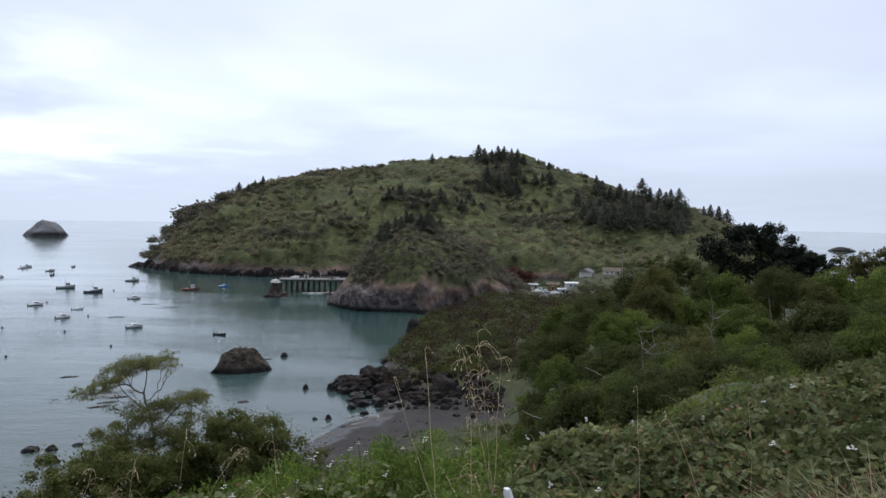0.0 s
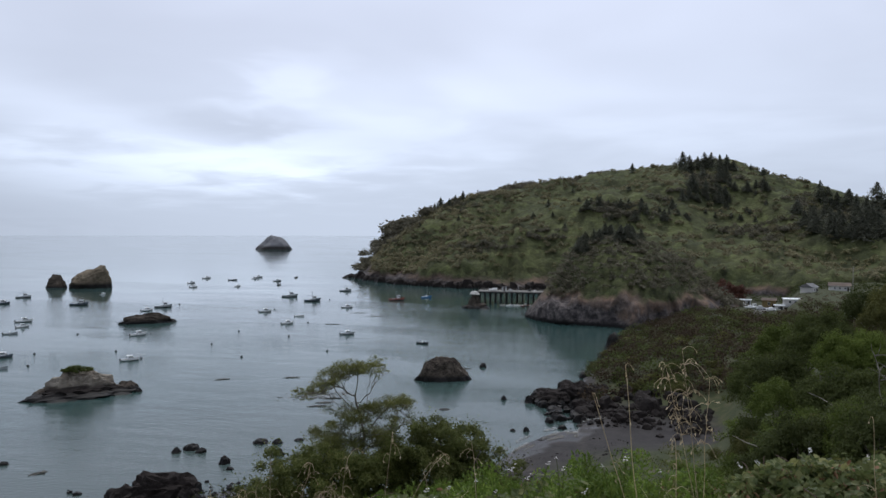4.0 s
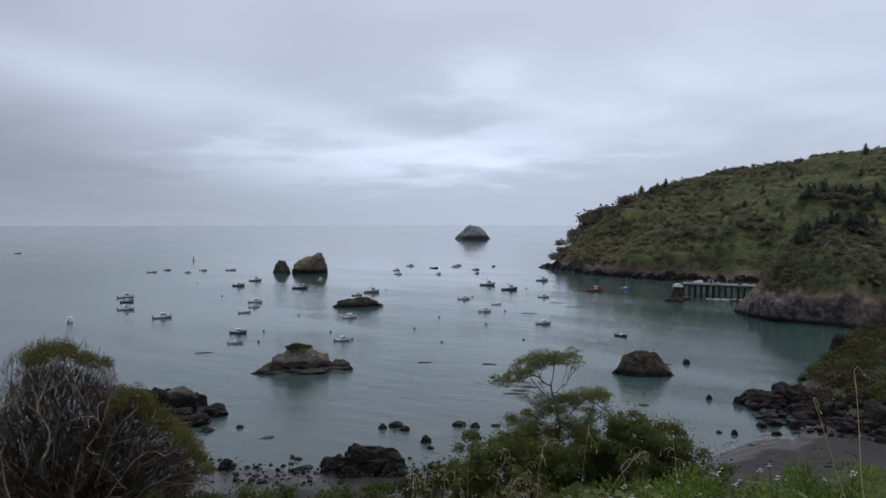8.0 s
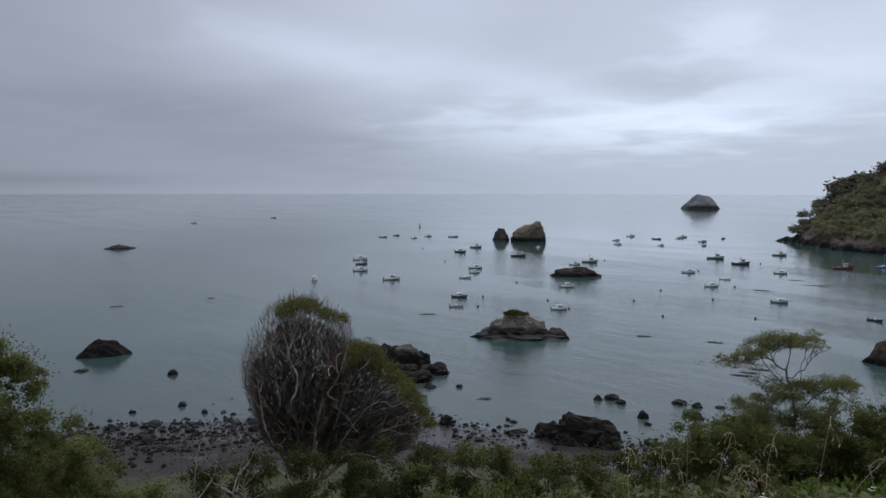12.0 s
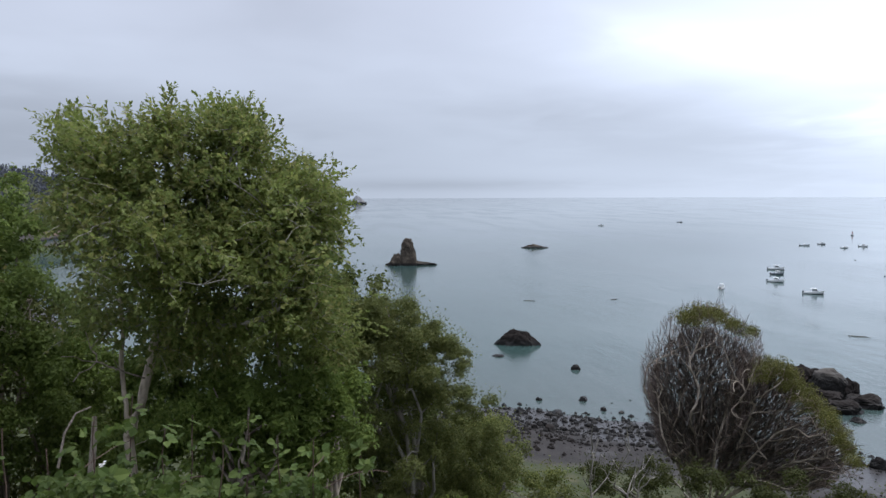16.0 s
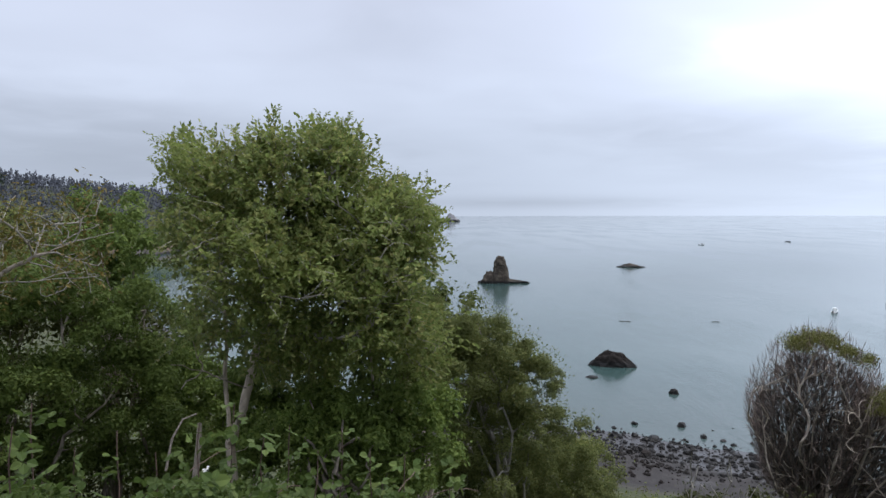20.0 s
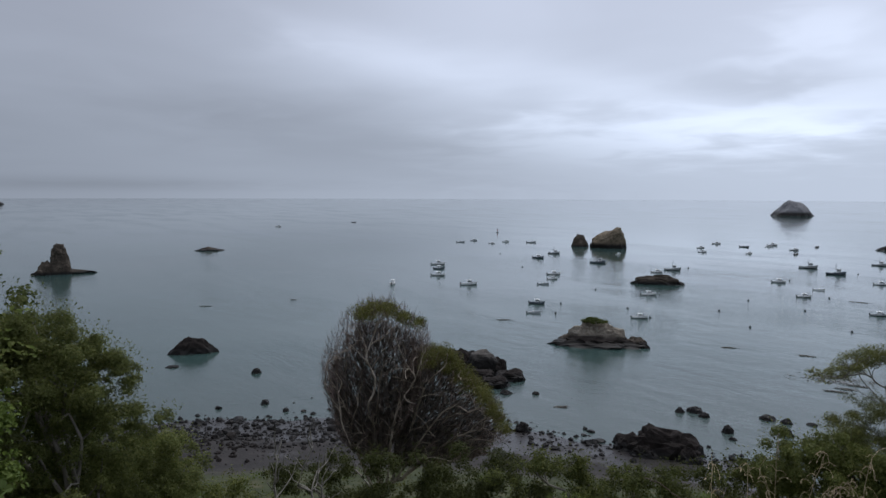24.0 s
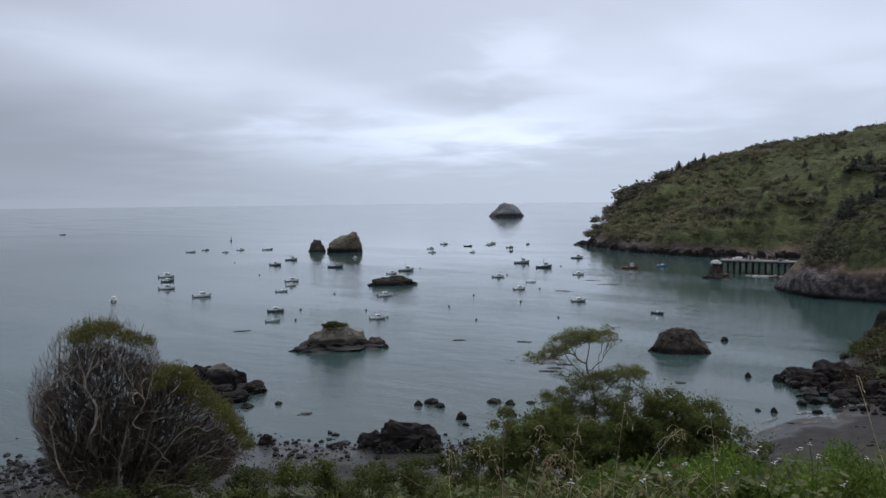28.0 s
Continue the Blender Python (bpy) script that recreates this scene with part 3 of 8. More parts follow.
knoll, knoll_grid = hill(
    "harbour_knoll", KNOLL, "small brushy knoll with bare brown cliffs above the water",
    [9.2, 8.0, 6.5, 5.4, 4.3, 2.5, 0.6, -1.7, -3.5, -4.9, -6.2, -8],
    [-6.8, -5.2, -3.4, -2.0, -0.9, -0.4, -0.6, -1.6, -2.8, -4.0, -5.1, -6.0],
    [332, 318, 312, 308, 305, 300, 296, 304, 318, 330, 340, 350],
    [334, 330, 340, 346, 352, 356, 358, 360, 362, 364, 366, 370],
    60, 9.0, 2, 160, 90, rough=3.6, wave=0.06)
shore_hill, shore_grid = hill(
    "wooded_shore_hill", HILL, "far hillside of dark conifer forest along the coast",
    [150, 134, 127, 119, 110, 104, 99],
    [5.4, 4.2, 3.2, 1.9, 1.1, -0.2, -2.4],
    [320, 380, 450, 560, 700, 850, 950],
    [620, 680, 760, 900, 1050, 1150, 1000],
    300, 8, 3, 90, 40)


# ---- rocks ----
def blob(w, d, h, seed, detail=4, rough=0.3, freq=1.6, sink=0.25, spires=(), boxy=0.95, ramp_x=0.0, taper=0.3):
    """A rugged rock of that width, depth and height, its foot under the water. spires: (x, y, radius, gain) in half widths."""
    bm = bmesh.new()
    bmesh.ops.create_icosphere(bm, subdivisions=detail, radius=1.0)
    off = Vector((seed * 3.17, seed * 1.31, seed * 0.77))
    for v in bm.verts:
        p = Vector([math.copysign(abs(t) ** boxy, t) for t in v.co])
        f = 1 + rough * noise.fractal(p * freq + off, 0.9, 2.1, 5)
        f -= rough * 0.6 * abs(noise.noise(p * freq * 2.3 - off))
        p *= f
        z = p.z
        if z > 0:
            if spires:
                z = 0.35 * z + sum(g * z * math.exp(-(((p.x - sx) ** 2 + ((p.y - sy) * 0.7) ** 2) / (r * r)) ** 1.8) for sx, sy, r, g in spires)
            z *= 1 + ramp_x * p.x
            p.x *= 1 - taper * min(1, z)
            p.y *= 1 - taper * min(1, z)
        v.co = Vector((p.x * w / 2, p.y * d / 2, z * h if z > 0 else z * h * sink))
    return bm


def rock_mesh(name, bm, mat):
    me = bpy.data.meshes.new(name)
    bm.to_mesh(me)
    bm.free()
    me.materials.append(mat)
    return me


def rock(name, az, dist, w, h, seed, mat=None, depth=None, label="dark weathered rock standing in the bay", turn=0.0, **kw):
    ob = put(name, rock_mesh(name, blob(w, depth or w * 0.8, h, seed, **kw), mat or ROCK), loc=polar(az, dist, 0))
    ob.rotation_euler[2] = radians(az + turn)
    return tagged(ob, label, "rock")


rock("sea_rock", 29.1, 1495, 73, 28, 1, ROCK_HAZED, label="domed sea stack far out on the bay, haze in its pale grey", rough=0.12, boxy=0.72, taper=0.55)
rock("sea_rock", 44.3, 550, 13.5, 9.0, 2, ROCK, label="small dark pointed sea stack beside a larger one", boxy=0.75, taper=0.45, rough=0.2)
rock("sea_rock", 42.1, 542, 26, 12.5, 3, ROCK_TAN, depth=18, label="tall tan sea stack with one sheer side", rough=0.16, boxy=0.55, ramp_x=0.42, taper=0.12)
rock("low_rock", 38.35, 328, 22, 4.0, 4, ROCK, depth=6, label="low flat dark rock awash in the bay", rough=0.3, boxy=0.85, taper=0.25)
rock("islet", 42.75, 193, 17.5, 5.9, 5, ISLET, depth=7, label="rocky islet with a grassy cap and dark wave-washed foot", rough=0.26, boxy=0.74, taper=0.30, freq=1.7)
rock("low_rock", 42.9, 190.5, 23, 2.5, 212, ROCK_DARK, depth=9, label="low dark wave-washed ledge round the grassy islet", rough=0.34, boxy=0.85, taper=0.3, freq=2.2)
rock("low_rock", 45.0, 192, 8, 2.4, 24, ROCK, depth=7, label="dark rock ledge at the side of the grassy islet", rough=0.25, ramp_x=0.3)
rock("low_rock", 39.9, 192, 7.5, 2.3, 25, ROCK, depth=5, label="dark low rock joined to a grassy islet")
rock("boulder", 39.0, 190, 1.8, 0.9, 26)
rock("boulder", 15.8, 190, 14.8, 6.0, 6, ROCK, depth=7, label="large rounded brown boulder in shallow water", rough=0.2, boxy=0.75, taper=0.33)
rock("low_rock", 74.8, 186, 12.0, 4.0, 7, ROCK_DARK, depth=4.5, label="low dome of dark rock off the beach", rough=0.2, taper=0.38, freq=1.8)
rock("boulder", 70.1, 161, 2.4, 1.1, 8)
rock("boulder", 76.3, 172, 3.0, 0.5, 27)
rock("low_rock", 73.4, 514, 20, 3.2, 9, ROCK, depth=9, label="low dark reef rock out in the bay", spires=[(-0.4, 0, 0.4, 0.5), (0.3, 0, 0.5, 0.4)])
rock("low_rock", 83.5, 392, 31, 2.2, 28, ROCK, depth=7, label="long low reef around the foot of a sea stack")
stack = rock("sea_rock", 83.6, 392, 10.5, 11.5, 10, ROCK, depth=8, label="upright dark sea stack with a knobbed top on a low reef", rough=0.2, boxy=0.6, taper=0.24, freq=1.7)
put("knob", rock_mesh("knob", blob(6.6, 5.5, 4.2, 211, 4, 0.22, boxy=0.65, taper=0.2, sink=0.8), ROCK), stack, "overhanging rock knob", loc=(-0.4, 0, 10.4))
rock("sea_rock", 84.5, 391, 10, 6.5, 15, ROCK, depth=6, label="dark shoulder of rock beside a sea stack", rough=0.3)
rock("sea_rock", 87.6, 2600, 84, 30, 11, ROCK_HAZED, label="far offshore rock with fog painted into its grey", spires=[(0.1, 0, 0.5, 0.7)])
rock("sea_rock", -29.3, 1270, 40, 6.5, 16, ROCK_HAZED, depth=16, label="low far rock beyond the wooded point", rough=0.15)
rock("shore_boulder", 37.6, 112, 11.5, 3.8, 12, ROCK_DARK, depth=5.5, label="big dark boulder at the beach edge", rough=0.3, freq=1.9, boxy=0.6, taper=0.2)
rock("shore_boulder", 40.2, 113, 5.5, 2.6, 29, ROCK_DARK, label="dark boulder beside a bigger one on the beach")
rock("shore_boulder", 51.9, 157, 7.5, 4.6, 13, ROCK_PALE, depth=5, label="pale grey boulder among dark tide rocks", boxy=0.5, taper=0.12, rough=0.16)
rock("shore_boulder", 53.6, 160, 8, 4.2, 30, ROCK_DARK, label="dark boulder among tide rocks", boxy=0.6, taper=0.2)
rock("shore_boulder", 50.6, 156, 3.6, 3.4, 34, ROCK_DARK, label="dark upright boulder beside a pale one", boxy=0.6, taper=0.1)
rock("shore_boulder", 49.6, 152, 6.5, 1.9, 31, ROCK_DARK, label="dark flat tide rock", boxy=0.6, taper=0.15)
rock("shore_boulder", 50.9, 146, 6.0, 1.9, 35, ROCK_DARK, label="dark flat tide rock", boxy=0.6, taper=0.15)
rock("shore_boulder", 52.4, 150, 7.0, 2.4, 36, ROCK_DARK, label="dark boulder among tide rocks", boxy=0.6, taper=0.15)
rock("shore_boulder", 50.0, 140.5, 2.6, 0.8, 37, ROCK_DARK, label="small dark tide rock")
rock("shore_boulder", 39.0, 110, 4.5, 2.2, 38, ROCK_DARK, label="dark boulder beside a bigger one on the beach", boxy=0.65)
rock("shore_boulder", 35.6, 110, 4.2, 2.0, 39, ROCK_DARK, label="dark boulder beside a bigger one on the beach", boxy=0.65)
rock("shore_boulder", 48.7, 118, 2.4, 1.5, 140, ROCK_DARK, label="dark boulder at the beach edge", boxy=0.65)
rock("low_rock", 23.15, 606, 12, 3.2, 142, ROCK_DARK, depth=8, label="low dark rock at the tip of the headland")
rock("low_rock", 23.55, 600, 6, 1.4, 143, ROCK_DARK, label="low dark rock awash off the headland")
rock("low_rock", 13.05, 365, 15, 2.6, 32, ROCK, depth=8, label="dark reef below a crusted rock by the pier")
pillar = rock("sea_rock", 13.2, 366, 7.0, 8.6, 14, ROCK, depth=6, label="dark rock with a white crusted top by the pier", rough=0.2)
put("crust", rock_mesh("crust", blob(5.4, 4.6, 1.6, 33, 3, 0.2), GUANO), pillar, "white bird-stained crust", loc=(0, 0, 7.3))
for az, dist, w, h, seed in [(36.4, 135.5, 1.9, 0.9, 40), (35.3, 136.5, 3.2, 1.1, 41), (34.6, 134, 2.0, 0.8, 42), (30.2, 137, 3.0, 0.9, 43), (28.9, 136, 2.2, 0.9, 44), (25.9, 142, 2.5, 0.7, 45),
                             (27.2, 137, 2.0, 0.5, 46), (32.9, 126.5, 2.1, 1.3, 47), (32.5, 123, 1.4, 0.5, 48), (28.8, 129, 2.0, 1.1, 49), (12.5, 208, 2.3, 1.3, 50), (8.7, 166, 2.9, 1.9, 51),
                             (10.8, 168, 1.5, 1.0, 52), (15.6, 158, 2.6, 0.3, 53), (9.0, 142, 1.4, 0.9, 54), (10.1, 142, 1.2, 0.5, 55), (22.3, 205, 3.0, 0.35, 56), (47.6, 141, 1.6, 0.6, 57)]:
    rock("boulder", az, dist, w, h, seed, ROCK_DARK, label="small dark wet boulder in the shallows", detail=3)

# stones: a few shapes, many stones
STONES = [rock_mesh("stone", blob(1.0, 0.85, 0.45, 60 + k, 2, 0.34, boxy=0.58, taper=0.15), ROCK_DARK) for k in range(7)]


def stone(az, dist, size, rng, label="dark rounded beach stone", group="stones on the beach"):
    q = polar(az, dist)
    ob = put("stone", STONES[int(rng.integers(0, 7))], loc=(q.x, q.y, max(-0.1, ground_z(q.x, q.y)) - 0.03 * size))
    ob.rotation_euler = (rng.uniform(-0.2, 0.2), rng.uniform(-0.2, 0.2), rng.uniform(0, 6.28))
    ob.scale = (size, size * rng.uniform(0.7, 1.1), size * rng.uniform(0.7, 1.3))
    return tagged(ob, label, "stone", group)


rng = np.random.default_rng(11)
for i in range(120):
    az = rng.uniform(58, 80)
    stone(az, 119 + 0.10 * (az - 58) + rng.normal() * 6.5 + (4 if rng.random() < 0.3 else 0), rng.choice([0.7, 1.0, 1.4, 2.0], p=[0.3, 0.34, 0.24, 0.12]) * rng.uniform(0.7, 1.3), rng)
for i in range(52):
    az = rng.uniform(34, 56)
    stone(az, 117 + rng.normal() * 4.0 + max(0, az - 47) * 1.8, rng.choice([0.7, 1.1, 1.6]) * rng.uniform(0.7, 1.3), rng)
# smaller pebbles, joined
pv, pf, n0 = [], [], 0
shape = blob(1.0, 0.8, 0.4, 88, 1, 0.3)
sv = np.array([v.co[:] for v in shape.verts])
sf = np.array([[v.index for v in f.verts] for f in shape.faces])
shape.free()
for i in range(4000):
    u = rng.random()
    az = rng.uniform(58, 82) if u < 0.62 else rng.uniform(30, 58) if u < 0.85 else rng.uniform(-5, 8)
    d = 119 + rng.normal() * 8 if u < 0.62 else 114 + max(0, az - 47) * 1.8 + rng.normal() * 4 if u < 0.85 else 150 + 0.8 * az + rng.normal() * 4
    q = polar(az, d)
    s = rng.choice([0.25, 0.45, 0.8, 1.3], p=[0.42, 0.33, 0.18, 0.07]) * rng.uniform(0.7, 1.3) * (1.8 if u > 0.85 else 1)
    z = ground_z(q.x, q.y)
    if z < -0.35:
        continue
    t = rng.uniform(0, 6.28)
    w = sv * [s, s, s * rng.uniform(0.6, 1.4)]
    w = np.stack([w[:, 0] * math.cos(t) - w[:, 1] * math.sin(t), w[:, 0] * math.sin(t) + w[:, 1] * math.cos(t), w[:, 2]], 1)
    pv.append(w + [q.x, q.y, z])
    pf.append(sf + n0)
    n0 += len(sv)
for i in range(1500):
    az = rng.uniform(1, 17)
    d = rng.uniform(108, 152)
    q = polar(az, d)
    z = ground_z(q.x, q.y)
    if not -0.3 < z < 3.2 or noise.noise(Vector((q.x * 0.12, q.y * 0.12, 4))) < -0.05:
        continue
    s = rng.choice([0.2, 0.35, 0.7], p=[0.55, 0.33, 0.12]) * rng.uniform(0.7, 1.3)
    pv.append(sv * [s, s * 0.9, s * 0.8] + [q.x, q.y, z])
    pf.append(sf + n0)
    n0 += len(sv)
tagged(put("pebble_bed", mesh_data("pebble_bed", np.concatenate(pv), np.concatenate(pf), ROCK_DARK)), "dark pebbles and cobbles scattered along the waterline", "pebbles", kind="stuff")
# rock pile round the cove
for i in range(122):
    u = rng.random()
    az = -4.5 + 12.2 * u
    dist = 152 + 9 * u + rng.normal() * 6.5 * (1.2 - 0.5 * u)
    big = rng.choice([1.6, 2.4, 3.6], p=[0.42, 0.37, 0.21])
    ob = stone(az, dist, big * rng.uniform(0.7, 1.3), rng, "dark angular boulder in a heap along the cove", "boulders round the cove")
    ob.scale[2] *= 1.15
for az, dist, w, h, seed in [(6.9, 166, 9, 3.2, 90), (5.2, 170, 10, 4.2, 91), (3.2, 168, 9, 3.6, 92), (7.6, 172, 6, 2.2, 93), (1.2, 160, 7, 2.4, 94), (4.4, 160, 7, 2.6, 95), (-3.2, 147, 4.5, 2.6, 96), (-0.6, 156, 6, 2.3, 97)]:
    rock("shore_boulder", az, dist, w, h, seed, ROCK_DARK, label="black angular boulder in a heap along the cove", freq=1.7, rough=0.28, boxy=0.75, taper=0.2)
for az, dist, w, h, seed in [(6.0, 174, 4.0, 1.4, 130), (4.9, 178, 3.5, 1.4, 131), (4.3, 197, 4, 1.5, 132), (3.5, 214, 4, 1.5, 133), (2.8, 229, 4, 1.8, 136), (1.8, 262, 4, 1.6, 137), (1.1, 288, 5, 1.8, 139)]:
    rock("shore_boulder", az, dist, w, h, seed, ROCK_DARK, label="dark boulder at the foot of the brushy point", freq=1.7, rough=0.28, detail=3, boxy=0.75, taper=0.2)
rock("shore_boulder", 2.25, 249, 5, 5.5, 98, ROCK_PALE, label="pale pinnacle of rock at the end of the brushy point")


# ---- leaves and limbs ----
def unit(v):
    return v / (np.linalg.norm(v, axis=1, keepdims=True) + 1e-9)


def leaf_cloud(pts, normals, sizes, rng, aspect=0.5, along=None):
    """A folded leaf of four corners at each point; returns vertex and face rows."""
    n = len(pts)
    t = rng.normal(size=(n, 3)) if along is None else along + rng.normal(size=(n, 3)) * 0.35
    t = t - normals * (t * normals).sum(1, keepdims=True)
    t = unit(t)
    b = np.cross(normals, t)
    s = sizes[:, None]
    v = np.stack([pts - t * s * 0.5, pts + b * s * aspect * 0.5 + normals * s * 0.08, pts + t * s * 0.5, pts - b * s * aspect * 0.5 + normals * s * 0.08], 1)
    return v.reshape(-1, 3), np.arange(4 * n).reshape(n, 4)


def leaf_six(pts, normals, sizes, rng, aspect=0.55, along=None):
    """Leaves with a pointed tip, folded along the rib: six corners, two faces each."""
    n = len(pts)
    t = rng.normal(size=(n, 3)) if along is None else along + rng.normal(size=(n, 3)) * 0.3
    t = unit(t - normals * (t * normals).sum(1, keepdims=True))
    b = np.cross(normals, t)
    s = sizes[:, None]
    w = s * aspect * 0.5
    lift = normals * s * 0.10
    v = np.stack([pts, pts + t * s * 0.32 + b * w + lift, pts + t * s * 0.7 + b * w * 0.8 + lift * 0.7, pts + t * s - lift * 0.6,
                  pts + t * s * 0.7 - b * w * 0.8 + lift * 0.7, pts + t * s * 0.32 - b * w + lift], 1)
    base = np.arange(n)[:, None] * 6
    return v.reshape(-1, 3), np.concatenate([base + [0, 1, 2, 3], base + [0, 3, 4, 5]])


def tubes(limbs, sides=5):
    """Round limbs: each one a row of points with a radius at each; returns vertex and face rows."""
    vs, fs, n0 = [], [], 0
    ring = np.linspace(0, 2 * math.pi, sides, endpoint=False)
    for pts, rad in limbs:
        pts = np.asarray(pts, float)
        d = unit(np.gradient(pts, axis=0))
        ref = np.where(np.abs(d[:, 2:3]) > 0.9, [[1.0, 0, 0]], [[0, 0, 1.0]])
        a = unit(np.cross(d, ref))
        b = np.cross(d, a)
        v = pts[:, None] + np.asarray(rad)[:, None, None] * (np.cos(ring)[None, :, None] * a[:, None] + np.sin(ring)[None, :, None] * b[:, None])
        m = len(pts)
        idx = np.arange(m * sides).reshape(m, sides) + n0
        nxt = np.roll(idx, -1, 1)
        vs.append(v.reshape(-1, 3))
        fs.append(np.stack([idx[:-1], nxt[:-1], nxt[1:], idx[1:]], -1).reshape(-1, 4))
        n0 += m * sides
    return np.concatenate(vs), np.concatenate(fs)


def limb(start, end, r0, r1, rng, wobble=0.08, n=7, sag=0.0):
    """A crooked limb from start to end, tapering from r0 to r1."""
    start, end = np.asarray(start, float), np.asarray(end, float)
    t = np.linspace(0, 1, n)[:, None]
    length = np.linalg.norm(end - start)
    jig = np.cumsum(rng.normal(size=(n, 3)), axis=0) * wobble * length / math.sqrt(n)
    jig -= jig[0] + (jig[-1] - jig[0]) * t
    pts = start + (end - start) * t + jig
    pts[:, 2] += sag * length * (4 * t[:, 0] * (1 - t[:, 0]))
    return pts, r0 + (r1 - r0) * t[:, 0]


def grow(mains, targets, rng, tip=0.004, power=0.45, step=0.3, stiff=0.5, jig=0.05, turnback=1.2):
    """Limbs that reach every target, each sprung from the growth so far, thicker the more they carry. mains: the first limbs, root first."""
    cap = 60000
    pos, way, par = np.zeros((cap, 3)), np.zeros((cap, 3)), np.full(cap, -1)
    runs, ends, n = [], [], 0

    def lay(pts, parent):
        nonlocal n
        ids = []
        for q in pts:
            pos[n], par[n] = q, parent
            d = q - pos[parent] if parent >= 0 else pts[1] - pts[0]
            way[n] = d / (np.linalg.norm(d) + 1e-9)
            parent = n
            ids.append(n)
            n += 1
        runs.append(ids)
        ends.append(ids[-1])

    for k, line in enumerate(mains):
        line = np.array(line, float)
        t = np.linspace(0, len(line) - 1, (len(line) - 1) * 4 + 1)
        pts = np.stack([np.interp(t, np.arange(len(line)), line[:, j]) for j in range(3)], 1)
        pts[1:-1] += rng.normal(size=(len(pts) - 2, 3)) * jig * 0.5 * step
        lay(pts, -1 if k == 0 else int(np.argmin(((pos[:n] - pts[0]) ** 2).sum(1))))
    root = pos[0].copy()
    targets = np.array(targets, float)
    far = np.linalg.norm(targets - root, axis=1) * rng.uniform(0.85, 1.15, len(targets))
    for goal in targets[np.argsort(far)]:
        d = goal - pos[:n]
        length = np.linalg.norm(d, axis=1) + 1e-6
        k = int(np.argmin(length * (1 + turnback * (1 - (d * way[:n]).sum(1) / length))))
        span = length[k]
        m = max(2, int(math.ceil(span / step)))
        t = (np.arange(1, m + 1) / m)[:, None]
        bend = pos[k] + (way[k] * stiff + d[k] / span * (1 - stiff)) * span * 0.5
        pts = (1 - t) ** 2 * pos[k] + 2 * t * (1 - t) * bend + t * t * goal
        pts[:-1] += rng.normal(size=(m - 1, 3)) * jig * step
        lay(pts, k)
    load = np.zeros(n)
    load[ends] = 1
    for i in range(n - 1, 0, -1):
        if par[i] >= 0:
            load[par[i]] += load[i]
    r = tip * np.maximum(load, 1) ** power
    out = []
    for ids in runs:
        k = par[ids[0]]
        if k >= 0:
            out.append((np.concatenate([pos[k:k + 1], pos[ids]]), np.concatenate([[min(r[k], r[ids[0]] * 1.2)], r[ids]])))
        else:
            out.append((pos[ids].copy(), r[ids].copy()))
    return out, pos[:n].copy(), way[:n].copy(), r


def shoots(centres, out, per, leaves, length, leaf, rng, spread=0.7, lift=0.4, aspect=0.5, droop=0.15, scatter=0.1):
    """Leafy shoots: leaves one after another along short twigs that point outward."""
    m = len(centres) * per
    base = np.repeat(centres, per, 0) + rng.normal(size=(m, 3)) * scatter
    d = unit(np.repeat(out, per, 0) + rng.normal(size=(m, 3)) * spread + [0, 0, lift])
    ln = length * rng.uniform(0.6, 1.3, (m, 1))
    u = np.tile(np.linspace(0.08, 1.0, leaves), m)[:, None]
    dd, ll = np.repeat(d, leaves, 0), np.repeat(ln, leaves, 0)
    p = np.repeat(base, leaves, 0) + dd * ll * u + np.stack([0 * u[:, 0], 0 * u[:, 0], -droop * (u[:, 0] ** 2) * ll[:, 0]], 1)
    side = unit(np.cross(dd, rng.normal(size=dd.shape)))
    along = unit(dd * (0.35 + 0.8 * u) + side * 0.8 + [0, 0, -0.15])
    nrm = unit(np.cross(along, np.cross([[0, 0, 1.0]], along)) + rng.normal(size=p.shape) * 0.45)
    v, f = leaf_six(p, nrm, leaf * rng.uniform(0.65, 1.3, len(p)) * (1.1 - 0.35 * u[:, 0]), rng, aspect, along * 3)
    return v, f, [(np.stack([a, a + b * c * 0.5, a + b * c - [0, 0, droop * c[0]]]), [0.004, 0.003, 0.0015]) for a, b, c in zip(base, d, ln)]


def shell(c, rad, n, rng, inner=0.55, low=-0.3, squash=1.0):
    """Points in the outer layer of round clumps, with the way out at each."""
    c, rad = np.asarray(c, float), np.asarray(rad, float)
    k = rng.choice(len(c), n, p=rad ** 2 / (rad ** 2).sum())
    d = unit(rng.normal(size=(n, 3)))
    d[:, 2] = np.where(d[:, 2] < low, -d[:, 2], d[:, 2])
    p = c[k] + d * (rad[k][:, None] * (inner + (1.12 - inner) * rng.random((n, 1)) ** 0.6)) * [1, 1, squash]
    return p, d


def lobes(rng, r, count, squash=0.75):
    c = unit(rng.normal(size=(count, 3)))
    c[:, 2] = np.abs(c[:, 2]) * squash
    c *= rng.uniform(0.35, 0.75, (count, 1)) * np.array(r)
    return c, rng.uniform(0.22, 0.40, count) * min(r)


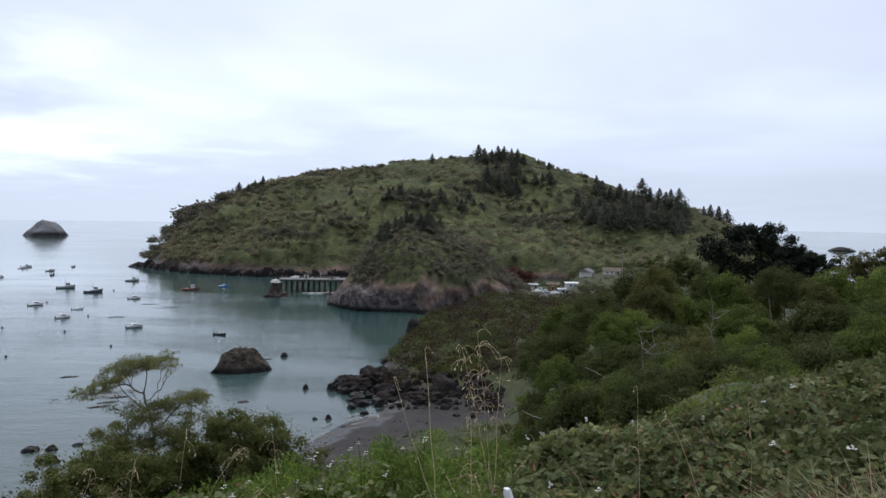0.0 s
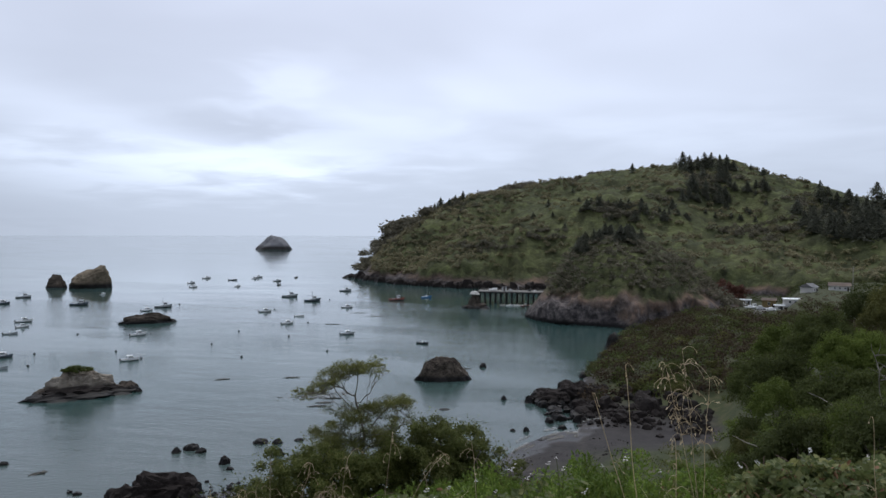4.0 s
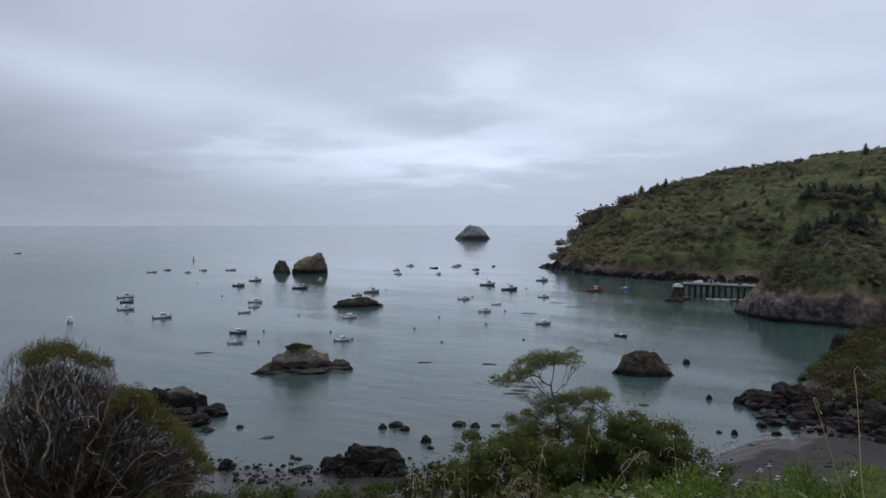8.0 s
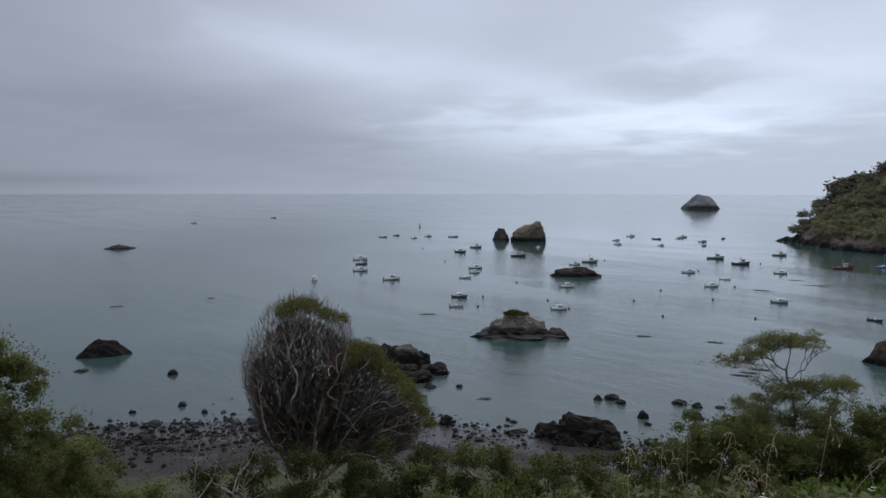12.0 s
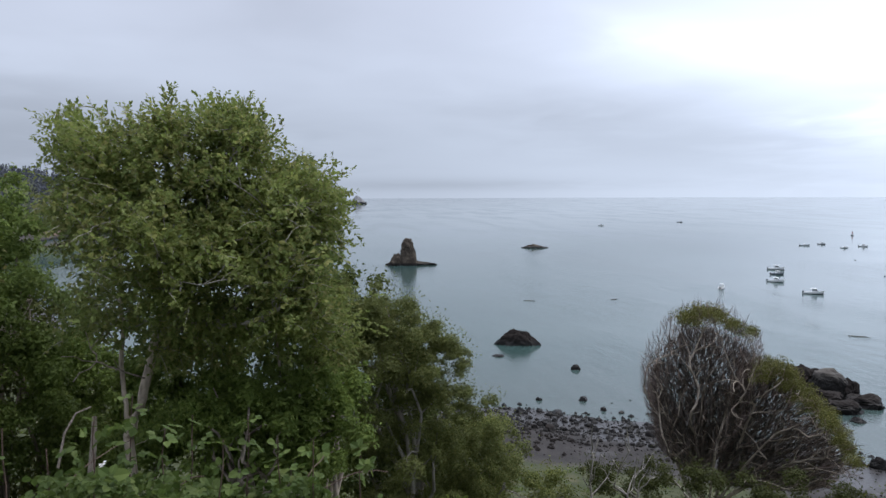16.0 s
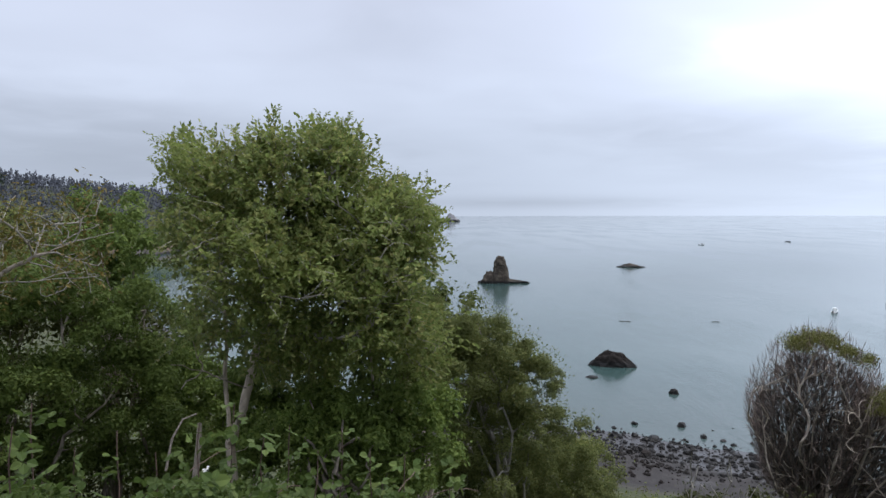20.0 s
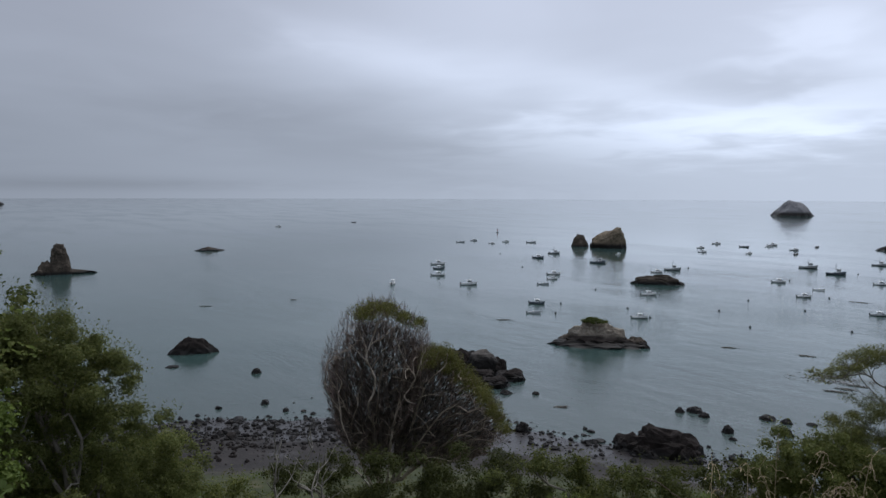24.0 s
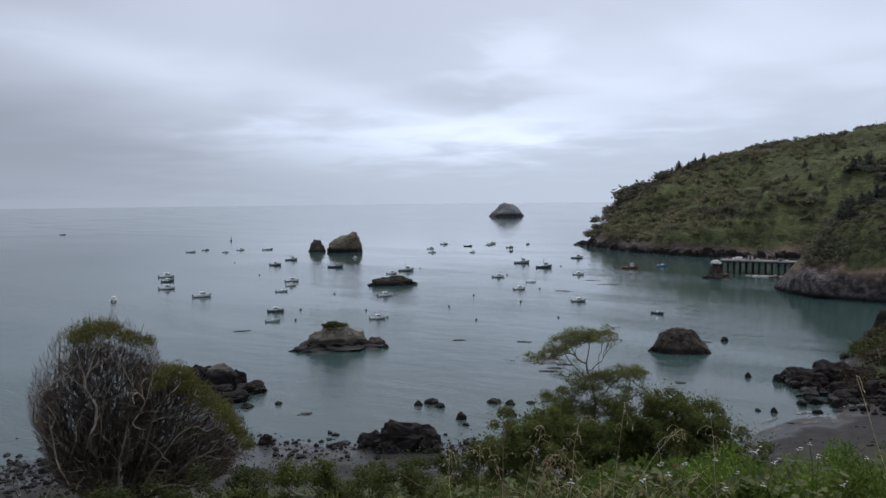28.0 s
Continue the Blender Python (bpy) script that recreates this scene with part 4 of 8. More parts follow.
def bush_mesh(name, r, n, leaf, mat, seed, count=16, six=False, aspect=0.55, inner=0.4):
    rng = np.random.default_rng(seed)
    c, rad = lobes(rng, r, count)
    p, d = shell(c, rad, n, rng, inner)
    # sprigs that break the outline
    k = rng.integers(0, n, n // 8)
    p[: n // 8] = p[k] + d[k] * rng.uniform(0.05, 0.3, (n // 8, 1)) * min(r) * 0.5 + [0, 0, 0.04]
    p[:, 2] = np.maximum(p[:, 2], 0.02)
    nrm = unit(d * 2.2 + rng.normal(size=(n, 3)) * 0.35 + [0, 0, 0.2])
    v, f = (leaf_six if six else leaf_cloud)(p, nrm, leaf * rng.uniform(0.6, 1.4, n), rng, aspect)
    return mesh_data(name, v, f, mat)


def twig_mesh(name, r, count, mat, seed, thick=0.03):
    """Bare stems that spread from the foot of a bush and show between its leaves."""
    rng = np.random.default_rng(seed)
    arms = []
    for k in range(count):
        d = unit(rng.normal(size=(1, 3)))[0]
        d[2] = abs(d[2]) + 0.3
        tip = d / np.linalg.norm(d) * np.array(r) * rng.uniform(0.75, 1.05)
        p, q = limb((0, 0, -0.1), tip, thick, thick * 0.25, rng, 0.12, 8)
        arms.append((p, q))
        for j in range(3):
            m = p[int(rng.integers(3, 7))]
            e = m + (tip * 0.4 + rng.normal(size=3) * np.array(r) * 0.3) * 0.6
            arms.append(limb(m, e, thick * 0.5, thick * 0.15, rng, 0.12, 5))
    v, f = tubes(arms, 4)
    return mesh_data(name, v, f, mat, True)


SLOPE = [SLOPE_DARK, SLOPE_GREEN, SLOPE_OLIVE]
MIDDLE = [bush_mesh("foliage", (2.4, 2.2, 1.9), 8000, 0.12, SLOPE[k % 3], 40 + k, 26, inner=0.74) for k in range(6)]
FAR = [bush_mesh("foliage", (3.2, 3.0, 2.4), 2200, 0.34, SLOPE[k % 3], 240 + k, 18) for k in range(6)]
TWIGS = {2.4: twig_mesh("twig_mass", (1.7, 1.6, 1.45), 7, BARK, 301, 0.035), 3.2: twig_mesh("twig_mass", (2.2, 2.1, 1.8), 6, BARK, 302, 0.045)}


def bush(x, y, scale, rng, kind=1, colour=None, label="dense rounded coastal shrub on the slope", sink=0.25, tall=1.0, z=None, group="shrubs on the bluff"):
    z = ground_z(x, y) if z is None else z
    k = int(rng.integers(0, 6)) if colour is None else colour + 3 * int(rng.integers(0, 2))
    top = thing("bush", (x, y, z - sink * scale), label, "bush", group, rng.uniform(0, 360))
    top.scale = (scale * rng.uniform(0.85, 1.2), scale * rng.uniform(0.85, 1.2), scale * tall * rng.uniform(0.85, 1.15))
    put("foliage", (MIDDLE, FAR)[kind - 1][k], top)
    tagged(put("twig_mass", TWIGS[(2.4, 3.2)[kind - 1]], top), kind="stuff")
    return top


GREEN = {0: "dark green coastal shrub on the slope", 1: "bright green leafy shrub on the slope", 2: "olive green shrub with dry tips on the slope"}

rng = np.random.default_rng(5)
# small trees that cover the flank beside the cove: crowns in rows, one behind another
TOP_AZ = [-36, -32, -29, -26.2, -24.3, -22.0, -19.2, -15.4, -12.5, -9.9, -9.2, -8.0]
TOP_EL = [-1.7, -2.2, -2.9, -3.5, -3.1, -4.1, -3.5, -3.5, -4.8, -6.1, -7.4, -9.6]
FRONT_AZ, FRONT_EL = [-36, -32, -28.2, -22.6, -15.3, -10.1, -6.5], [-4.5, -6.6, -9.4, -12.4, -15.6, -16.4, -16.4]


def clumpy_crown(name, r, clumps, per, leaf, mat, seed):
    """A tree crown of many leafy clumps over a dome, with gaps between them."""
    rng = np.random.default_rng(seed)
    c = unit(rng.normal(size=(clumps, 3)))
    c[:, 2] = np.where(c[:, 2] < -0.25, -c[:, 2], c[:, 2])
    c *= rng.uniform(0.55, 0.92, (clumps, 1)) * np.array(r)
    c[:, 2] += r[2] * 0.3
    rad = rng.uniform(0.13, 0.27, clumps) * r[0]
    p, d = shell(c, rad, clumps * per, rng, 0.35, -0.5, 0.8)
    n = len(p)
    nrm = unit(d * 0.9 + rng.normal(size=(n, 3)) * 0.5 + [0, 0, 0.45])
    v, f = leaf_cloud(p, nrm, leaf * rng.uniform(0.6, 1.4, n), rng, 0.55)
    return mesh_data(name, v, f, mat)


CANOPY_TREES = [clumpy_crown("crown", (2.5, 2.4, 2.3), 84, 125, 0.15, SLOPE[k % 3], 1240 + k) for k in range(6)]
TREE_KINDS = ["dark green round-headed small tree on the flank", "fresh green round-headed small tree on the flank", "olive round-headed small tree on the flank"]
for row, (dist, drop) in enumerate([(70, 0.2), (60, 1.7), (52, 3.3), (45, 5.0), (39, 6.8), (34, 8.8), (30, 10.8), (27, 12.6), (24, 14.0), (21, 15.2)]):
    az = -6.8 - rng.random() * 1.5
    while az > -37:
        wide = rng.uniform(3.4, 5.6) * (46 / dist) ** 0.6
        a = az + rng.normal() * 0.4
        el = float(np.interp(a, TOP_AZ, TOP_EL)) - drop + rng.normal() * 0.6
        az -= wide * rng.uniform(0.5, 0.72)
        if el < float(np.interp(a, FRONT_AZ, FRONT_EL)) - 2.4 or a > -8.0 and row < 2:
            continue
        q = polar(a, dist * rng.uniform(0.96, 1.04))
        g = ground_z(q.x, q.y)
        size = dist * math.tan(radians(wide / 2)) / 2.3
        tall = rng.uniform(1.15, 1.6)
        under = 40 + dist * math.tan(radians(el)) - 3.0 * size * tall - g
        k = int(rng.choice([0, 1, 2], p=[0.46, 0.34, 0.2]))
        top = thing("small_tree", (q.x, q.y, g), TREE_KINDS[k], "tree", "small trees on the flank", rng.uniform(0, 360))
        crown = put("crown", CANOPY_TREES[k + 3 * int(rng.integers(0, 2))], top, loc=(0, 0, max(under, -1.6 * size)))
        crown.scale = (size * rng.uniform(0.9, 1.15), size * rng.uniform(0.9, 1.15), size * tall)
        v, f = tubes([limb((0, 0, -0.3), (rng.normal() * 0.3, rng.normal() * 0.3, max(under, 0.3) + size * 0.8), 0.09 * size + 0.03, 0.04, rng, 0.05, 6)] + [limb((0, 0, max(under, 0.2)), (rng.normal() * 1.1 * size, rng.normal() * 1.1 * size, max(under, 0.2) + size * rng.uniform(1.0, 1.6)), 0.045, 0.012, rng, 0.1, 6) for j in range(4)], 5)
        put("trunk", mesh_data("trunk", v, f, BARK, True), top)
for i in range(34):
    az, d = rng.uniform(-40, -14), rng.uniform(100, 190)
    q = polar(az, d)
    k = int(rng.integers(0, 3))
    bush(q.x, q.y, rng.uniform(0.9, 1.3), rng, 2, k, GREEN[k])
# the brushy point behind the cove
for i in range(70):
    az = rng.uniform(-12, 4.9)
    d = rng.uniform(163 + 5 * max(0, az), 275)
    q = polar(az, d)
    if ground_z(q.x, q.y) < 0.5:
        continue
    k = int(rng.choice([0, 2]))
    bush(q.x, q.y, rng.uniform(0.75, 1.3), rng, 2, k, ["dark green shrub on the brushy point", "", "brownish olive shrub on the brushy point"][k])
for i in range(38):
    az, d = rng.uniform(-12, -1), rng.uniform(50, 132)
    q = polar(az, d)
    if ground_z(q.x, q.y) > 2.5 and (d < 120 or az < -5.5):
        k = int(rng.integers(0, 3))
        bush(q.x, q.y, rng.uniform(0.7, 1.1), rng, 1, k, GREEN[k])
# shrubs on the slope below the lookout
for i in range(66):
    az, d = rng.uniform(-4, 104), rng.uniform(17, 74)
    q = polar(az, d)
    g = ground_z(q.x, q.y)
    head = 40 - math.tan(radians(24.5)) * d
    if g < 3 or d < 22 and 46 < az < 68:
        continue
    k = int(rng.integers(0, 3))
    bush(q.x, q.y, min(1.0, max(0.35, (head - g) / 2.0)) * rng.uniform(0.7, 1.0), rng, 1, k, GREEN[k])


def brush_cover(name, spots, leaf, mat, seed, label, per=60, high=0.8):
    """Low growth that hides the earth: domes of leaves on the ground, joined."""
    rng = np.random.default_rng(seed)
    ps, ds, ss = [], [], []
    for x, y, rad in spots:
        z = ground_z(x, y)
        d = unit(rng.normal(size=(per, 3)))
        d[:, 2] = np.abs(d[:, 2])
        ps.append(np.array([x, y, z]) + d * rad * [1, 1, high] * rng.uniform(0.6, 1.1, (per, 1)))
        ds.append(unit(d + rng.normal(size=(per, 3)) * 0.5))
        ss.append(leaf * rad * rng.uniform(0.6, 1.4, per))
    v, f = leaf_cloud(np.concatenate(ps), np.concatenate(ds), np.concatenate(ss), rng, 0.6)
    return tagged(put(name, mesh_data(name, v, f, mat)), label, "undergrowth", kind="stuff")


rng = np.random.default_rng(6)
for k, mat in enumerate((SLOPE_DARK, SLOPE_GREEN, SLOPE_OLIVE)):
    spots = []
    while len(spots) < 1100:
        az = rng.uniform(-40, 112)
        d = 8 * math.exp(rng.random() * 3.5)
        q = polar(az, d)
        z = ground_z(q.x, q.y)
        if z > 3.2 and (d > 14 or not 45 < az < 70) and not (az < -6 and 24 < d < 150 and rng.random() < 0.85) and not (az < 6 and d > 140):
            spots.append((q.x, q.y, min(1.4, 0.3 + d * 0.009) * rng.uniform(0.6, 1.4)))
    brush_cover("undergrowth", spots, 0.20, mat, 600 + k, ["dark green undergrowth over the bluff", "fresh green undergrowth over the bluff", "dry olive undergrowth over the bluff"][k])

for k, mat in enumerate((SLOPE_DARK, POINT_BROWN)):
    spots = []
    while len(spots) < (420, 760)[k]:
        az, d = rng.uniform(-16, 5.2), rng.uniform(160, 330)
        q = polar(az, d)
        if ground_z(q.x, q.y) > 0.5 and not (d > 320 and az > -11):
            spots.append((q.x, q.y, rng.uniform(1.4, 3.6)))
    brush_cover("undergrowth", spots, 0.2, mat, 610 + k, ["dark brush covering the point beyond the cove", "brownish brush covering the point beyond the cove"][k], 90, 0.9)
spots = []
while len(spots) < 500:
    az, d = rng.uniform(-32, -12), rng.uniform(150, 430)
    q = polar(az, d)
    if not (d > 340 and az > -15):
        spots.append((q.x, q.y, rng.uniform(1.2, 3.0)))
spots += [(q.x, q.y, r) for q, r in ((polar(rng.uniform(-16, -5.5), rng.uniform(405, 450)), rng.uniform(1.5, 3.0)) for k in range(150))]
brush_cover("undergrowth", [(q.x, q.y, r) for q, r in ((polar(rng.uniform(-16, -9.5), rng.uniform(330, 385)), rng.uniform(0.6, 1.5)) for k in range(120))], 0.25, POINT_BROWN, 615, "brown dry brush on the bank above the harbour", 60, 0.7)
brush_cover("undergrowth", spots, 0.22, SLOPE_DARK, 614, "dark brush covering the neck of land", 70, 0.8)

# grassy cap of the islet
cap = put("turf_mound", bush_mesh("turf_mound", (4.3, 3.2, 1.7), 6500, 0.26, SCRUB_BRIGHT, 500, 40), loc=polar(43.1, 192.2, 5.75))
cap.rotation_euler[2] = radians(42.7)
tagged(cap, "rough green turf growing on top of the islet", "turf")


# ---- conifers ----
def conifer_parts(height, seed, spread=0.2, bare=0.08):
    """A spruce: a trunk with drooping whorls, ragged and thinner to the top."""
    rng = np.random.default_rng(seed)
    p, d, s = [], [], []
    for k in range(34):
        h = height * (bare + (1 - bare) * (k / 34) ** 0.85)
        reach = height * spread * (1 - (h / height) * 0.97) ** 0.95 * rng.uniform(0.7, 1.2)
        for j in range(10):
            a = rng.uniform(0, 6.283)
            if rng.random() < 0.12:
                continue
            out = np.array([math.cos(a), math.sin(a), 0])
            for u in (0.3, 0.6, 0.95):
                p.append(out * reach * u + [0, 0, h - reach * 0.28 * u * u + rng.normal() * 0.1])
                d.append(out + [0, 0, -0.3])
                s.append(height * 0.062 * (1.25 - 0.5 * u) * rng.uniform(0.7, 1.3) * (1.2 - 0.9 * h / height))
    p, d = np.array(p), unit(np.array(d))
    nrm = unit(rng.normal(size=p.shape) * 0.6 + d * 0.9 + [0, 0, 0.7])
    v, f = leaf_cloud(p, nrm, np.array(s) * 1.5, rng, 0.5, d)
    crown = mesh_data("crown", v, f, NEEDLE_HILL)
    tv, tf = tubes([([(0, 0, -0.5), (0.05, 0, height * 0.5), (0, 0.03, height * 0.97)], [height * 0.016, height * 0.010, 0.02])], 6)
    return mesh_data("trunk", tv, tf, BARK_DARK, True), crown


SPRUCES = [conifer_parts(16, 700 + k, [0.27, 0.33, 0.30, 0.38][k]) for k in range(4)]


def conifer(x, y, z, height, rng, label="tall dark spruce on the headland", group="spruces on the headland"):
    top = thing("spruce_tree", (x, y, z), label, "tree", group, rng.uniform(0, 360))
    s = height / 16
    wide = s * rng.uniform(1.75, 2.4)
    top.scale = (wide, wide * rng.uniform(0.85, 1.15), s * rng.uniform(0.95, 1.05))
    t, c = SPRUCES[int(rng.integers(0, 4))]
    put("trunk", t, top)
    put("crown", c, top)
    return top


def on_grid(grid, a_from, a_to, az, s, s_from=-0.05, s_to=2.0):
    """A point of a hill's surface by direction and by the way from shore (0) to ridge (1)."""
    c = (az - a_from) / (a_to - a_from) * (grid.shape[0] - 1)
    r = (s - s_from) / (s_to - s_from) * (grid.shape[1] - 1)
    return grid[int(round(min(max(c, 0), grid.shape[0] - 1))), int(round(min(max(r, 0), grid.shape[1] - 1)))]


rng = np.random.default_rng(21)


def headland_point(az, s):
    return on_grid(head_grid, 23.0, -27.0, az, s)


def headland_at(az, el):
    """The headland's near slope in that direction at that elevation angle, or its crest where the slope lies lower."""
    best = headland_point(az, 0.99)
    for s in np.linspace(0.04, 0.99, 60):
        q = headland_point(az, s)
        if math.degrees(math.atan2(q[2] - 40, math.hypot(q[0], q[1]))) >= el:
            return q
    return best


def spruce_to(az, el, h, label="tall dark spruce on the headland"):
    """A spruce whose tip stands in that direction at that elevation angle."""
    q = headland_at(az, el - math.degrees(h / 760))
    far = math.hypot(q[0], q[1])
    tall = max(5.0, min(1.5 * h, 40 + far * math.tan(radians(el)) - q[2] + 0.8))
    conifer(q[0], q[1], q[2] - 0.8, tall, rng, label)


# the trees of the skyline: direction and elevation angle of the tip, height
for az, el, h in [(-2.8, 6.1, 19), (-3.3, 5.7, 17), (-3.9, 5.6, 16), (-4.3, 6.0, 18), (-4.8, 5.9, 17), (-5.4, 5.7, 17), (-5.9, 5.7, 16), (-6.3, 5.3, 13), (0.9, 5.3, 11), (-8.4, 4.7, 8), (-7.5, 4.9, 6), (15.9, 2.7, 13), (14.8, 2.9, 10), (14.2, 3.2, 11), (16.4, 2.2, 9), (15.3, 2.6, 9),
                  (-12.1, 3.6, 19), (-12.6, 3.3, 19), (-13.2, 2.8, 18), (-13.9, 3.1, 18), (-14.4, 2.6, 18), (-14.9, 2.5, 19), (-15.5, 3.4, 22), (-16.1, 2.8, 19), (-16.8, 2.7, 19), (-17.3, 2.4, 18), (-17.7, 2.6, 19), (-18.3, 2.6, 20), (-20.6, 1.7, 14), (-21.2, 1.5, 14), (-21.8, 1.2, 13), (-20.1, 1.3, 10), (-22.9, 0.5, 8), (-23.5, 0.3, 8), (-24.3, 0.0, 8)]:
    spruce_to(az, el, h)
# groves on the slope below: directions, elevation angles of the tips, heights, count
for a0, a1, e0, e1, h0, h1, count in [(-10.6, -18.9, 0.9, 2.5, 15, 20, 62), (-2.4, -6.6, 3.0, 5.0, 12, 16, 24), (-4.4, -6.4, 2.2, 3.6, 10, 15, 9), (-7.0, -9.4, 2.9, 4.0, 8, 12, 7), (4.0, -2.2, 1.4, 2.9, 9, 13, 17), (4.4, 3.2, 2.0, 3.0, 12, 15, 4), (-2.2, -9.0, 0.9, 1.5, 4, 7, 12), (8, -9, 1.5, 3.6, 4, 7, 16), (18, 6, -0.6, 2.0, 4, 6, 12)]:
    for i in range(count):
        u = rng.random()
        spruce_to(a0 + (a1 - a0) * u, rng.uniform(e0, e1) - (0.07 * (u * (a0 - a1)) if a0 == -10.6 else 0), rng.uniform(h0, h1))
for i in range(34):
    az = rng.uniform(-0.4, 5.0)
    q = on_grid(knoll_grid, 9.2, -8.0, az, rng.uniform(0.7, 1.15))
    conifer(q[0], q[1], q[2] - 0.5, rng.uniform(4.5, 8.0), rng, "dark young spruce on the brushy knoll", "spruces on the knoll")


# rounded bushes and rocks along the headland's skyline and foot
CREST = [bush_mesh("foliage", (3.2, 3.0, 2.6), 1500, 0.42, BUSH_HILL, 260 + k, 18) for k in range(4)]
for az, el in [(21.9, -2.6), (21.4, -1.8), (20.9, -1.0), (20.4, -0.5), (20.0, 0.0), (19.4, 0.5), (18.8, 1.0), (18.4, 1.15), (17.8, 1.4), (17.2, 1.6), (16.7, 1.9), (13.4, 2.85), (12.8, 3.0), (12.0, 3.4), (11.3, 3.45), (10.4, 3.75), (9.8, 3.8), (9.2, 3.95), (8.7, 3.95), (7.6, 4.0), (6.6, 4.05), (5.7, 4.1), (4.9, 4.3), (3.8, 4.65), (3.2, 4.6)]:
    q = headland_point(az, 0.985)
    far = math.hypot(q[0], q[1])
    tall = max(8.0, 40 + far * math.tan(radians(el)) - q[2] + 1.0) * rng.uniform(0.9, 1.3)
    top = thing("bush", Vector(q) - Vector((0, 0, 0.2)), "dark rounded bush on the crest of the headland", "bush", "bushes on the headland crest", rng.uniform(0, 360))
    top.scale = (tall / 2.6 * rng.uniform(1.0, 1.6), tall / 2.6 * rng.uniform(1.0, 1.6), tall / 2.6)
    put("foliage", CREST[int(rng.integers(0, 4))], top)
    tagged(put("twig_mass", TWIGS[3.2], top), kind="stuff")
pv, pf, n0 = [], [], 0
for i in range(170):
    q = headland_point(rng.uniform(7.5, 22.6), rng.uniform(-0.012, 0.016))
    me = STONES[int(rng.integers(0, 7))]
    w = np.array([v.co[:] for v in me.vertices])
    s, a = rng.choice([3.5, 5.5, 8.5], p=[0.4, 0.4, 0.2]) * rng.uniform(0.7, 1.3), rng.uniform(0, 6.28)
    w = w * [s, s * 0.8, s * rng.uniform(0.7, 1.5)]
    w = np.stack([w[:, 0] * math.cos(a) - w[:, 1] * math.sin(a), w[:, 0] * math.sin(a) + w[:, 1] * math.cos(a), w[:, 2]], 1)
    pv.append(w + [q[0], q[1], -0.3])
    pf.append(np.array([f.vertices[:] for f in me.polygons]) + n0)
    n0 += len(w)
tagged(put("shore_rocks", mesh_data("shore_rocks", np.concatenate(pv), np.concatenate(pf), ROCK_DARK)), "dark sea-worn rocks heaped along the headland's foot", "rocks", kind="stuff")


# ---- scrub that covers the hills ----
def pick_scrub(grid, n, rng, s_lo, s_hi, size, low, high, wave, seed):
    cols, rows = grid.shape[:2]
    got = []
    while len(got) < n:
        c = int(rng.integers(0, cols))
        s = rng.uniform(s_lo, s_hi)
        r = int(round((s + 0.05) / 2.05 * (rows - 1)))
        x, y, z = grid[c, r]
        w = noise.fractal(Vector((x * wave, y * wave, seed)), 1.0, 2.0, 4)
        if grid is knoll_grid and c < 0.13 * cols and r < 0.62 * rows:
            continue
        look_up = math.degrees(math.atan2(z - 40, math.hypot(x, y)))
        side = math.degrees(math.atan2(-x, y))
        if grid is head_grid and (abs(look_up - 0.95 - 0.03 * side) < 0.17 and -11 < side < 6 or abs(look_up - 2.7 - 0.05 * side) < 0.15 and -8 < side < 12 or abs(look_up + 0.3 - 0.06 * side) < 0.13 and 4 < side < 19) and rng.random() < 0.9:
            continue
        if grid is head_grid and (low < -1 and high < 1 and side < 5 and rng.random() < 0.5 or low > -1 and high > 1 and side > 7 and rng.random() < 0.6):
            continue
        if grid is head_grid and c < 0.035 * cols:
            continue
        if z < 4.5 + 7 * noise.noise(Vector((x * 0.05, y * 0.05, 5))) or not low < w < high or rng.random() < 0.25:
            continue
        got.append((c, r, size * rng.uniform(0.5, 1.5) * (0.7 if s > 0.97 else 1)))
    return got


rng = np.random.default_rng(31)
def leafy_scrub(name, grid, picks, leaf, mat, seed, label, per=34):
    """Tall bushes among the low scrub: loose heaps of leaves, joined."""
    rng = np.random.default_rng(seed)
    ps, ds, ss = [], [], []
    for c, r, rad in picks:
        d = unit(rng.normal(size=(per, 3)))
        d[:, 2] = np.abs(d[:, 2])
        ps.append(grid[c, r] + rng.normal(size=3) * [2, 2, 0] + d * rad * [1, 1, 0.9] * rng.uniform(0.5, 1.0, (per, 1)))
        ds.append(unit(d + rng.normal(size=(per, 3)) * 0.4 + [0, 0, 0.3]))
        ss.append(leaf * rad * rng.uniform(0.6, 1.4, per))
    v, f = leaf_cloud(np.concatenate(ps), np.concatenate(ds), np.concatenate(ss), rng, 0.7)
    return tagged(put(name, mesh_data(name, v, f, mat)), label, "scrub", kind="stuff")


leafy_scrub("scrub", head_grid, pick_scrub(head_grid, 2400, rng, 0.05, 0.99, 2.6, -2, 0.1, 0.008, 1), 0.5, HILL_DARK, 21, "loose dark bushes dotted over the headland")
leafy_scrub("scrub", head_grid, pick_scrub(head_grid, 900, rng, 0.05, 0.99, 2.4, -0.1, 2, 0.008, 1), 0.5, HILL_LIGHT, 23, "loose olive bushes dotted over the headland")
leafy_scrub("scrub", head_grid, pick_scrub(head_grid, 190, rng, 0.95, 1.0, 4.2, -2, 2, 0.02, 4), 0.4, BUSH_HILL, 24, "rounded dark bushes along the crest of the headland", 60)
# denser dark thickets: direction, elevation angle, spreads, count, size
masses = []
